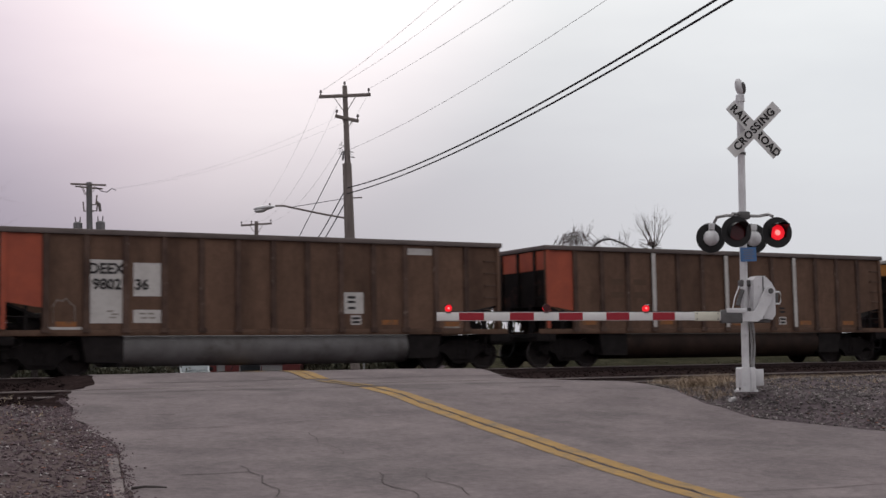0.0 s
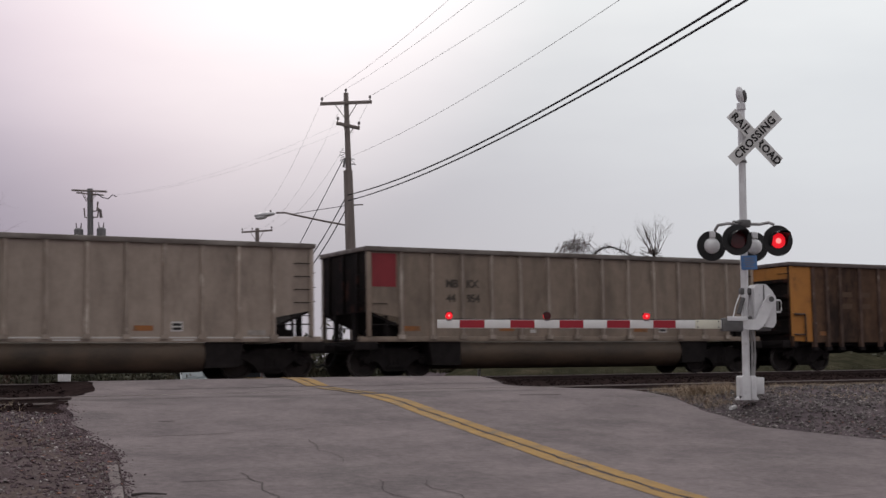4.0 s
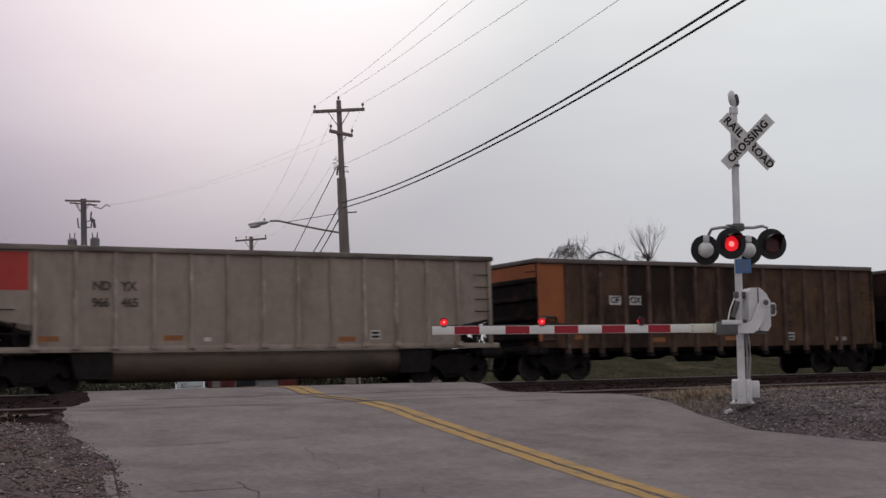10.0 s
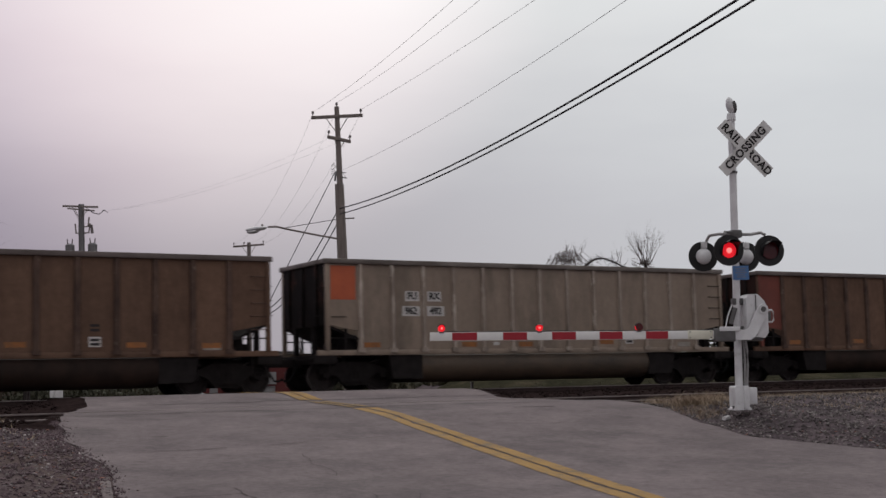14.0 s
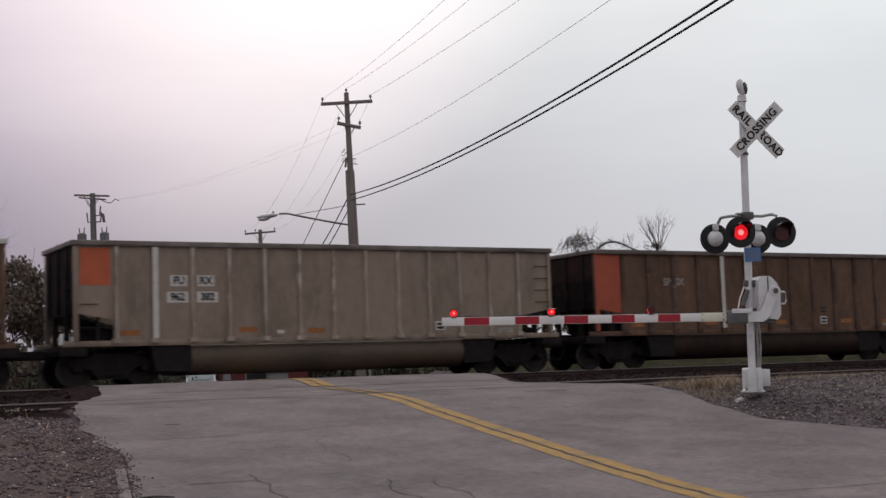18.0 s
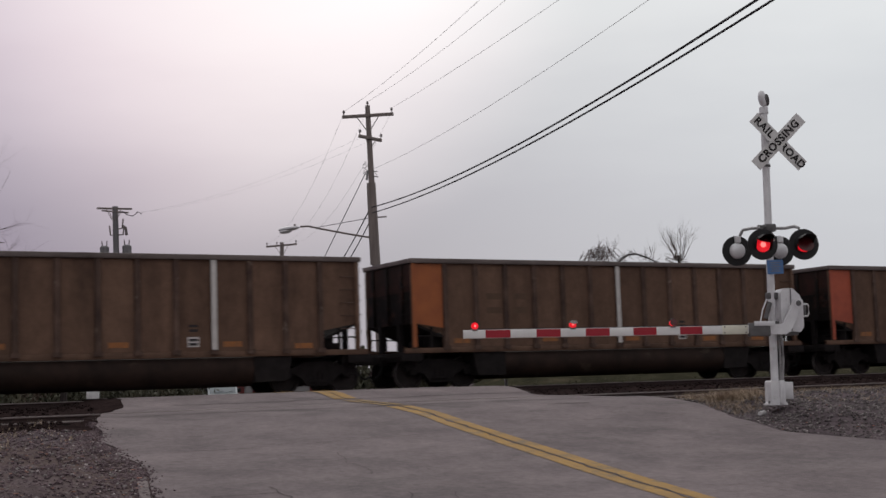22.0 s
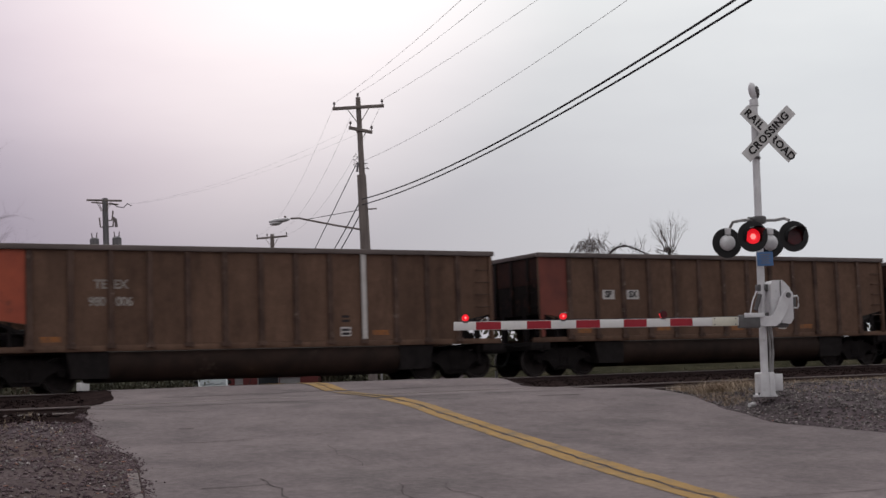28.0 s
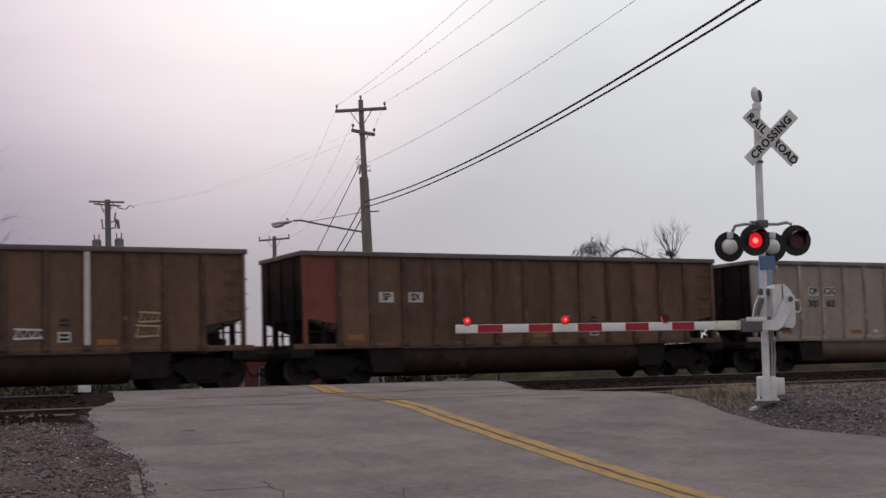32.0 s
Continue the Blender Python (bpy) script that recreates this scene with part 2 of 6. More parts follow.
TAN = surface("bare_aluminium_grime", (0.285, 0.218, 0.170), (0.205, 0.155, 0.120), 1.1, 0.55, 0.15, bump=0.1, grain=9, stain=(0.120, 0.092, 0.072), stain_scale=0.8, stain_from=0.50, stain_to=0.75, stretch=(1, 1, 0.3), tone=0.1, speckle=0.12, speckle_scale=3.0)
PALE_TAN = surface("pale_aluminium_grime", (0.335, 0.270, 0.225), (0.255, 0.203, 0.168), 1.1, 0.55, 0.15, bump=0.1, grain=9, stain=(0.150, 0.118, 0.096), stain_scale=0.8, stain_from=0.52, stain_to=0.75, stretch=(1, 1, 0.3), tone=0.06, speckle=0.12, speckle_scale=3.0)
RUSTY_TAN = surface("rust_stained_aluminium", (0.248, 0.179, 0.141), (0.163, 0.116, 0.091), 1.3, 0.6, 0.1, bump=0.1, grain=9, stain=(0.11, 0.072, 0.055), spec=0.2, stain_scale=0.9, stain_from=0.48, stain_to=0.72, stretch=(1, 1, 0.3), tone=0.08, speckle=0.2, speckle_scale=3.0)
WARM_TAN = surface("faded_brown_car_paint", (0.222, 0.152, 0.103), (0.152, 0.102, 0.069), 1.3, 0.7, bump=0.1, grain=9, stain=(0.09, 0.058, 0.042), stain_scale=0.9, stain_from=0.48, stain_to=0.72, stretch=(1, 1, 0.3), tone=0.12, speckle=0.2, speckle_scale=3.0, spec=0.15)
PATCHY_TAN = surface("patchy_brown_car_paint", (0.262, 0.183, 0.125), (0.178, 0.122, 0.084), 1.3, 0.7, bump=0.1, grain=9, stain=(0.115, 0.074, 0.053), stain_scale=0.9, stain_from=0.50, stain_to=0.74, stretch=(1, 1, 0.3), tone=0.06, speckle=0.2, speckle_scale=3.0, spec=0.15)
PATCHY_RIB = surface("patchy_brown_rib", (0.215, 0.155, 0.118), (0.085, 0.055, 0.042), 2.8, 0.65, bump=0.15, stain=(0.34, 0.28, 0.235), stain_scale=3.2, stain_from=0.55, stain_to=0.68, stretch=(1, 1, 0.35), tone=0.1, spec=0.2)
RUSTY_RIB = surface("rust_stained_rib", (0.250, 0.188, 0.150), (0.100, 0.065, 0.050), 3.0, 0.6, 0.1, bump=0.15, stain=(0.30, 0.24, 0.20), stain_scale=3.6, stain_from=0.58, stain_to=0.66, stretch=(1, 1, 0.35), tone=0.1)
TAN_RIB = surface("aluminium_rib", (0.380, 0.312, 0.262), (0.190, 0.146, 0.118), 2.6, 0.5, 0.15, bump=0.1, stain=(0.50, 0.43, 0.37), stain_scale=3.4, stain_from=0.54, stain_to=0.66, stretch=(1, 1, 0.35), tone=0.1)
CHORD = surface("top_chord_steel", (0.175, 0.138, 0.128), (0.088, 0.068, 0.063), 2.4, 0.6, bump=0.2, stretch=(0.35, 1, 1), stain=(0.05, 0.035, 0.03), stain_scale=1.2)
CHORD_PALE = surface("top_chord_white", (0.62, 0.60, 0.57), (0.40, 0.37, 0.34), 2.4, 0.6, bump=0.2, stretch=(0.35, 1, 1))
CHORD_TAN = surface("top_chord_aluminium", (0.235, 0.205, 0.185), (0.105, 0.083, 0.073), 2.4, 0.55, 0.15, bump=0.15, stretch=(0.35, 1, 1), stain=(0.055, 0.042, 0.038), stain_scale=1.0)
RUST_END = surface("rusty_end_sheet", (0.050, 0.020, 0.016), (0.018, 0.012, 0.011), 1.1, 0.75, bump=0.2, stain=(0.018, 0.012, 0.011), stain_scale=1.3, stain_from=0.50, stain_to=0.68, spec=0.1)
DARK_END = surface("dark_end_sheet", (0.016, 0.012, 0.011), (0.009, 0.007, 0.007), 1.8, 0.75, bump=0.2, stain=(0.085, 0.034, 0.025), stain_scale=1.5, stain_from=0.54, stain_to=0.75, spec=0.1)
GRIME = surface("running_gear_grime", (0.022, 0.018, 0.018), (0.012, 0.010, 0.010), 4.0, 0.8, bump=0.3, grain=30, spec=0.1)
WHEEL = surface("wheel_steel", (0.044, 0.036, 0.034), (0.024, 0.020, 0.020), 5.0, 0.6, 0.2, bump=0.1, spec=0.1)
TREAD = surface("wheel_tread", (0.34, 0.32, 0.31), (0.16, 0.15, 0.145), 5.0, 0.4, 0.7, bump=0)
TUB_GREY = surface("grey_tub", (0.148, 0.140, 0.140), (0.094, 0.086, 0.086), 1.6, 0.6, bump=0.15, stain=(0.06, 0.05, 0.045), stain_scale=1.2)
TUB_TAN = surface("tan_tub", (0.102, 0.068, 0.045), (0.060, 0.041, 0.029), 1.4, 0.6, bump=0.15, stain=(0.035, 0.026, 0.02), stain_scale=1.0, stain_from=0.48, stretch=(0.5, 1, 1))
TUB_BROWN = surface("brown_tub", (0.038, 0.023, 0.018), (0.020, 0.013, 0.011), 1.6, 0.65, bump=0.15, stain=(0.07, 0.052, 0.038), stain_scale=1.3, stain_from=0.6, spec=0.1)
ORANGE = surface("orange_end_paint", (0.42, 0.085, 0.040), (0.30, 0.060, 0.032), 1.6, 0.6, bump=0.1, stain=(0.10, 0.035, 0.025), stain_scale=1.8, stain_from=0.6, stain_to=0.8)
RUSTY_RED = surface("rusty_red_end_paint", (0.20, 0.048, 0.032), (0.13, 0.035, 0.026), 1.6, 0.65, bump=0.1, stain=(0.05, 0.025, 0.02), stain_scale=1.5, stain_from=0.55, stain_to=0.8)
RUST_ORANGE = surface("rust_orange_end_paint", (0.36, 0.105, 0.030), (0.27, 0.075, 0.025), 1.6, 0.6, bump=0.1, stain=(0.10, 0.04, 0.02), stain_scale=1.8, stain_from=0.6, stain_to=0.8)
YELLOW = surface("yellow_end_paint", (0.47, 0.195, 0.036), (0.38, 0.150, 0.03), 1.6, 0.6, bump=0.1, stain=(0.14, 0.06, 0.02), stain_scale=1.8, stain_from=0.58, stain_to=0.8)
RED = surface("red_patch_paint", (0.25, 0.020, 0.028), (0.20, 0.017, 0.024), 1.6, 0.55, bump=0.05)
BRIGHT_RED = surface("bright_red_patch_paint", (0.46, 0.045, 0.035), (0.36, 0.036, 0.03), 1.6, 0.55, bump=0.05)
ORANGE_PATCH = surface("orange_patch_paint", (0.48, 0.105, 0.040), (0.38, 0.08, 0.034), 1.6, 0.55, bump=0.05)
BLUE = surface("blue_patch_paint", (0.17, 0.29, 0.42), (0.13, 0.23, 0.34), 1.6, 0.55, bump=0.05)
PALE_BLUE = surface("pale_blue_patch_paint", (0.33, 0.40, 0.46), (0.25, 0.31, 0.36), 1.6, 0.55, bump=0.05)
WHITE = surface("white_decal", (0.60, 0.57, 0.55), (0.46, 0.43, 0.41), 3.0, 0.6, bump=0.05, stain=(0.30, 0.26, 0.23), stain_scale=3.0, stain_from=0.55, stain_to=0.75)
SPRAY = surface("spray_paint", (0.625, 0.613, 0.613), (0.450, 0.438, 0.438), 3.0, 0.6, bump=0)
CREAM_SPRAY = surface("cream_spray_paint", (0.42, 0.35, 0.22), (0.28, 0.22, 0.13), 3.0, 0.6, bump=0)
INK = surface("black_lettering", (0.030, 0.026, 0.026), bump=0)
FADED_INK = surface("faded_lettering", (0.075, 0.060, 0.050), bump=0)
GHOST_INK = surface("ghost_lettering", (0.105, 0.060, 0.038), (0.080, 0.046, 0.030), 5.0, bump=0)
PALE_TOWN = surface("pale_town_paint", (0.238, 0.231, 0.231), (0.182, 0.175, 0.175), 0.8, 0.8, bump=0.1)
FADED_WHITE = surface("faded_white_lettering", (0.34, 0.31, 0.28), (0.20, 0.17, 0.15), 6.0, 0.7, bump=0)
AMBER = surface("reflector_amber", (0.34, 0.120, 0.026), (0.20, 0.080, 0.030), 6.0, 0.5, bump=0, stain=(0.12, 0.075, 0.045), stain_scale=5.0)
SIGNAL_SILVER = surface("signal_aluminium_paint", (0.715, 0.709, 0.715), (0.572, 0.559, 0.572), 3.5, 0.5, 0.1, bump=0.1, stain=(0.30, 0.28, 0.27), stain_scale=3.0, stain_from=0.58, stain_to=0.8)
SIGNAL_GREY = surface("signal_dull_grey", (0.13, 0.125, 0.125), (0.075, 0.07, 0.07), 5.0, 0.6, bump=0.15)
SIGNAL_PIPE = surface("signal_pipe_grey", (0.36, 0.35, 0.35), (0.24, 0.23, 0.23), 4.0, 0.5, 0.1, bump=0.1)
SIGNAL_BLACK = surface("signal_black", (0.012, 0.011, 0.012), (0.008, 0.008, 0.008), 3.0, 0.55, bump=0.05)
SIGN_WHITE = surface("sign_white", (0.690, 0.678, 0.667), (0.575, 0.564, 0.552), 4.0, 0.5, bump=0.03, stain=(0.36, 0.34, 0.33), stain_scale=3.5, stain_from=0.56, stain_to=0.8)
SIGN_BLUE = surface("sign_blue", (0.115, 0.245, 0.50), (0.095, 0.205, 0.43), 3.0, 0.5, bump=0)
ARM_WHITE = surface("arm_white", (0.775, 0.762, 0.750), (0.650, 0.637, 0.625), 3.0, 0.5, bump=0.03)
ARM_CREAM = surface("arm_cream", (0.744, 0.720, 0.600), (0.600, 0.576, 0.480), 3.0, 0.5, bump=0.03)
ARM_RED = surface("arm_red", (0.36, 0.016, 0.030), (0.29, 0.013, 0.025), 3.0, 0.5, bump=0.03)
LENS_LIT = glowing("lamp_lit", (1.0, 0.012, 0.025), 0.62)
LENS_CORE = glowing("lamp_core", (1.0, 0.16, 0.15), 1.9)
GREEN_LIT = glowing("green_lamp_lit", (0.15, 1.0, 0.62), 2.5)
LENS_DARK = surface("lamp_unlit_red", (0.075, 0.006, 0.008), (0.05, 0.005, 0.006), 4.0, 0.25, bump=0)
POLE_WOOD = surface("pole_wood", (0.246, 0.207, 0.191), (0.145, 0.120, 0.112), 7.0, 0.85, bump=0.4, stretch=(1, 1, 0.08))
POLE_GREY = surface("pole_grey", (0.20, 0.19, 0.195), (0.12, 0.115, 0.12), 5.0, 0.8, bump=0.3, stretch=(1, 1, 0.1))
WIRE = surface("wire", (0.030, 0.026, 0.032), bump=0)
THIN_WIRE = surface("bare_wire", (0.42, 0.40, 0.42), bump=0)
INSULATOR = surface("insulator", (0.16, 0.13, 0.13), bump=0, rough=0.3)
LAMP_GREY = surface("street_lamp_shell", (0.62, 0.60, 0.62), (0.50, 0.48, 0.50), 3.0, 0.4, 0.3, bump=0)
TWIG = surface("twig", (0.150, 0.112, 0.106), (0.085, 0.065, 0.062), 8.0, 0.9, bump=0)
BARK = surface("bark", (0.062, 0.050, 0.048), (0.036, 0.029, 0.028), 8.0, 0.9, bump=0.3)
LEAF = surface("olive_leaf", (0.175, 0.138, 0.108), (0.115, 0.090, 0.070), 1.2, 0.8, bump=0, stain=(0.13, 0.085, 0.065), stain_scale=0.8, stain_from=0.5, stain_to=0.6)
HEDGE_LEAF = surface("hedge_leaf", (0.085, 0.083, 0.052), (0.050, 0.050, 0.034), 1.0, 0.8, bump=0, stain=(0.10, 0.085, 0.055), stain_scale=0.6, stain_from=0.5, stain_to=0.6)
BRICK_RED = surface("red_painted_wall", (0.105, 0.018, 0.017), (0.077, 0.014, 0.013), 0.8, 0.8, bump=0.2)
WALL_GREY = surface("grey_wall", (0.078, 0.071, 0.073), (0.054, 0.050, 0.052), 0.7, 0.85, bump=0.2)
WALL_WHITE = surface("white_wall", (0.62, 0.60, 0.60), (0.50, 0.48, 0.48), 0.7, 0.8, bump=0.1)
ROOF = surface("dark_roof", (0.08, 0.072, 0.072), bump=0.2)
GLASS = surface("dark_window_glass", (0.02, 0.022, 0.025), rough=0.1, bump=0)
SCREEN_GLASS = surface("windshield_glass", (0.17, 0.19, 0.20), (0.12, 0.14, 0.15), 1.0, 0.08, bump=0, spec=0.9)
CAR_WHITE = surface("white_vehicle_paint", (0.42, 0.44, 0.45), (0.36, 0.38, 0.39), 1.0, 0.3, bump=0)
RUBBER = surface("rubber", (0.015, 0.015, 0.015), bump=0, spec=0.1)


# ---- mesh helpers ----
def box(bm, x0, x1, y0, y1, z0, z1, bevel=0.0, turn=None):
    """A box between two corners; bevel rounds its edges, turn places it by a matrix."""
    r = bmesh.ops.create_cube(bm, size=1.0, matrix=Matrix.Translation(((x0 + x1) / 2, (y0 + y1) / 2, (z0 + z1) / 2)) @ Matrix.Diagonal((abs(x1 - x0), abs(y1 - y0), abs(z1 - z0), 1)))
    vs = r["verts"]
    if bevel:
        es = {e for v in vs for e in v.link_edges}
        out = bmesh.ops.bevel(bm, geom=list(es), offset=bevel, segments=2, affect="EDGES", profile=0.5)
        vs = list({v for f in out["faces"] for v in f.verts} | {v for v in vs if v.is_valid})
    if turn:
        bmesh.ops.transform(bm, matrix=turn, verts=vs)
    return bm


def rod(bm, a, b, r0, r1=None, n=10):
    """A round bar from a to b."""
    a, b = Vector(a), Vector(b)
    m = Matrix.Translation((a + b) / 2) @ (b - a).to_track_quat("Z", "Y").to_matrix().to_4x4()
    bmesh.ops.create_cone(bm, cap_ends=True, segments=n, radius1=r0, radius2=r0 if r1 is None else r1, depth=(b - a).length, matrix=m)
    return bm


def tube(bm, pts, r, n=6):
    """A round tube along a line of points."""
    pts = [Vector(p) for p in pts]
    rings = []
    for i, p in enumerate(pts):
        d = (pts[min(i + 1, len(pts) - 1)] - pts[max(i - 1, 0)]).normalized()
        q = d.to_track_quat("Z", "Y")
        rr = r[i] if isinstance(r, (list, tuple)) else r
        rings.append([bm.verts.new(p + q @ Vector((rr * math.cos(k * math.tau / n), rr * math.sin(k * math.tau / n), 0))) for k in range(n)])
    for a, b in zip(rings, rings[1:]):
        for k in range(n):
            bm.faces.new((a[k], a[(k + 1) % n], b[(k + 1) % n], b[k]))
    bm.faces.new(rings[0][::-1])
    bm.faces.new(rings[-1])
    return bm


def prism(bm, outline, y0, y1, turn=None):
    """An outline in x and z, drawn out from y0 to y1."""
    a = [bm.verts.new((x, y0, z)) for x, z in outline]
    b = [bm.verts.new((x, y1, z)) for x, z in outline]
    bm.faces.new(a)
    bm.faces.new(b[::-1])
    for i in range(len(a)):
        j = (i + 1) % len(a)
        bm.faces.new((a[j], a[i], b[i], b[j]))
    if turn:
        bmesh.ops.transform(bm, matrix=turn, verts=a + b)
    return bm


def meshed(name, bm, material):
    bmesh.ops.recalc_face_normals(bm, faces=bm.faces)
    me = bpy.data.meshes.new(name)
    bm.to_mesh(me)
    bm.free()
    me.shade_smooth()
    me.set_sharp_from_angle(angle=radians(32))
    me.materials.append(material)
    return me


def part(name, bm, material, parent=None, label="", at=None):
    """Links a bmesh, or a mesh that several pieces share, as one object under a thing or a part."""
    ob = new(name, bm if isinstance(bm, bpy.types.Mesh) else meshed(name, bm, material))
    ob.parent = parent
    if at is not None:
        ob.matrix_basis = at
    return tagged(ob, label)


def thing(name, label, category, at=None, group="", kind=""):
    ob = new(name)
    ob.empty_display_size = 0.2
    if at is not None:
        ob.matrix_basis = at
    return tagged(ob, label, category, group, kind)


LETTERS = {}


def lettering(words, size, material, space=1.0):
    """A mesh of flat words in the built-in font, standing in the x-z plane and facing -y, centred."""
    key = (words, size, material.name, space)
    if key not in LETTERS:
        cu = bpy.data.curves.new("words", "FONT")
        cu.body, cu.size, cu.align_x, cu.align_y, cu.extrude, cu.space_character = words, size, "CENTER", "CENTER", 0.004, space
        cu.offset = size * 0.03
        cu.resolution_u = 3
        ob = bpy.data.objects.new("words", cu)
        me = bpy.data.meshes.new_from_object(ob)
        bpy.data.objects.remove(ob)
        bpy.data.curves.remove(cu)
        me.transform(pose(0, 0, 0, 90))
        me.materials.clear()
        me.materials.append(material)
        LETTERS[key] = me
    return LETTERS[key]

# ---- ground, road and railway tracks ----
ROAD = ((-60, -1.55), (0, -1.55), (8, -1.50), (10.8, -1.45), (11.6, -1.40), (14.4, -1.16), (18.8, -0.73), (21.2, -0.465), (22.9, -0.366),
        (25.2, -0.290), (26.4, -0.248), (26.9, -0.19), (27.5, -0.105), (28.2, -0.07), (30, -0.062), (37, -0.062), (42, -0.35), (60, -1.30), (3000, -1.30))
LEFT = ((-40, -6.7), (8, 2.9), (13.8, 4.1), (16.6, 4.8), (19.5, 5.0), (22.8, 5.72), (24.2, 6.2), (26.5, 7.2), (30, 8.0), (37, 9.0), (60, 12.5), (240, 41))
RIGHT = ((-40, 60), (7, 60), (9, 32), (11, 22), (13, 18.2), (14.6, 16.3), (16.6, 15.35), (18.5, 16.0), (20.5, 16.8), (22.6, 17.3), (23.4, 16.5), (25, 16.05), (27, 16.8), (37, 17.8), (60, 22), (240, 51))
TRACK_Y = 35.5


def curve(table, v):
    return float(np.interp(v, [a for a, b in table], [b for a, b in table]))


def profile(y):
    """Height of the road's crown, rounded where its slope changes."""
    return EYE + sum(curve(ROAD, y + d) for d in (-0.4, -0.2, 0, 0.2, 0.4)) / 5


def ground_z(x, y):
    """Height of the bare ground, which rises a little beside the pavement."""
    inside = min(x - curve(LEFT, y), curve(RIGHT, y) - x)
    z = profile(y)
    if inside > -0.1:
        return z - max(0.0, min(0.10, 0.12 * (inside + 0.06)))
    away = min(1.0, (-inside - 0.1) / 0.9)
    if x > 10 and y < 23:
        z += 0.24 * away * max(0.0, min(1.0, (22.0 - y) / 2.5)) * max(0.0, min(1.0, (y - 11) / 4))
    elif x < 10 and y < 22:
        z += 0.07 * away
    if 21.5 < y < 40:
        z -= 0.20 * away
    if y > 42:
        # low bank to the right beyond the tracks, and a lower one to the left
        up = max(0.0, min(1.0, (y - 44) / 9))
        z += 2.3 * up * max(0.0, min(1.0, (x - 0.50 * y - 2) / 5)) + 1.0 * up * max(0.0, min(1.0, (0.19 * y - x) / 4))
    if y < 60:
        z += 0.05 * away * noise.noise(Vector((x * 0.9, y * 0.9, 0))) + 0.02 * away * noise.noise(Vector((x * 3.1, y * 3.1, 4)))
    return z


def spaced(stops):
    out = []
    for a, b, step in stops:
        out += list(np.arange(a, b, step))
    return out + [stops[-1][1]]


gx = spaced(((-1500, -100, 200), (-100, -12, 8), (-12, 30, 0.45), (30, 60, 1.2), (60, 200, 8), (200, 2500, 230)))
gy = spaced(((-400, -20, 60), (-20, 8, 4), (8, 40, 0.4), (40, 64, 1.5), (64, 200, 12), (200, 4000, 380)))
verts = [(x, y, ground_z(x, y)) for y in gy for x in gx]
w = len(gx)
faces = [(j * w + i, j * w + i + 1, (j + 1) * w + i + 1, (j + 1) * w + i) for j in range(len(gy) - 1) for i in range(w - 1)]
me = bpy.data.meshes.new("ground")
me.from_pydata(verts, [], faces)
me.shade_smooth()
for m_ in (GROUND, BALLAST, BANK):
    me.materials.append(m_)
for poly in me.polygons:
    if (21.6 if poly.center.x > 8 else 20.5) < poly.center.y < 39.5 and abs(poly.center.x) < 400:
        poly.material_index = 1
    elif 39.5 <= poly.center.y < 64:
        poly.material_index = 2
ground = tagged(new("ground", me), "dark gravelly soil with dry grass patches", "ground", kind="structure")

ry = spaced(((-40, 8, 4), (8, 40, 0.35), (40, 64, 2), (64, 240, 22)))
verts, faces, nu = [], [], 24
for y in ry:
    a, b = curve(LEFT, y), curve(RIGHT, y)
    a += 0.12 * noise.noise(Vector((y * 1.3, 7, 0))) + 0.05 * noise.noise(Vector((y * 5, 9, 0)))
    b += 0.12 * noise.noise(Vector((y * 1.1, 2, 0))) + 0.05 * noise.noise(Vector((y * 5, 3, 0)))
    for i in range(nu + 1):
        x = a + (b - a) * i / nu
        verts.append((x, y, profile(y) + 0.012 * noise.noise(Vector((x * 0.5, y * 0.5, 1)))))
faces = [(j * (nu + 1) + i, j * (nu + 1) + i + 1, (j + 1) * (nu + 1) + i + 1, (j + 1) * (nu + 1) + i) for j in range(len(ry) - 1) for i in range(nu)]
me = bpy.data.meshes.new("road")
me.from_pydata(verts, [], faces)
me.shade_smooth()
me.materials.append(ASPHALT)
road = tagged(new("road", me), "worn grey asphalt road humped over the tracks", "road", kind="structure")


def ribbon(points, half, lift, wobble=0.0):
    """A thin strip laid on the road along a line of plan points."""
    bm, last = bmesh.new(), None
    fine = []
    for (xa, ya), (xb, yb) in zip(points, points[1:]):
        k = max(2, int(math.hypot(xb - xa, yb - ya) / 0.3))
        fine += [(xa + (xb - xa) * i / k, ya + (yb - ya) * i / k) for i in range(k)]
    fine.append(points[-1])
    for i, (x, y) in enumerate(fine):
        q = fine[min(i + 1, len(fine) - 1)]
        o = fine[max(i - 1, 0)]
        d = Vector((q[0] - o[0], q[1] - o[1])).normalized()
        s = wobble * noise.noise(Vector((x * 2.3, y * 2.3, 5)))
        hw = half * (1 + (0.6 * noise.noise(Vector((x * 4, y * 4, 8))) if wobble else 0.12 * noise.noise(Vector((x * 3, y * 3, 8)))))
        pair = []
        for side in (-1, 1):
            px, py = x - d.y * (s + side * hw), y + d.x * (s + side * hw)
            pair.append(bm.verts.new((px, py, profile(py) + 0.012 * noise.noise(Vector((px * 0.5, py * 0.5, 1))) + lift)))
        if last:
            bm.faces.new((last[0], last[1], pair[1], pair[0]))
        last = pair
    return bm


def on_line(off, *stops):
    return [(7.8 + 0.158 * y + off, y) for y in stops]


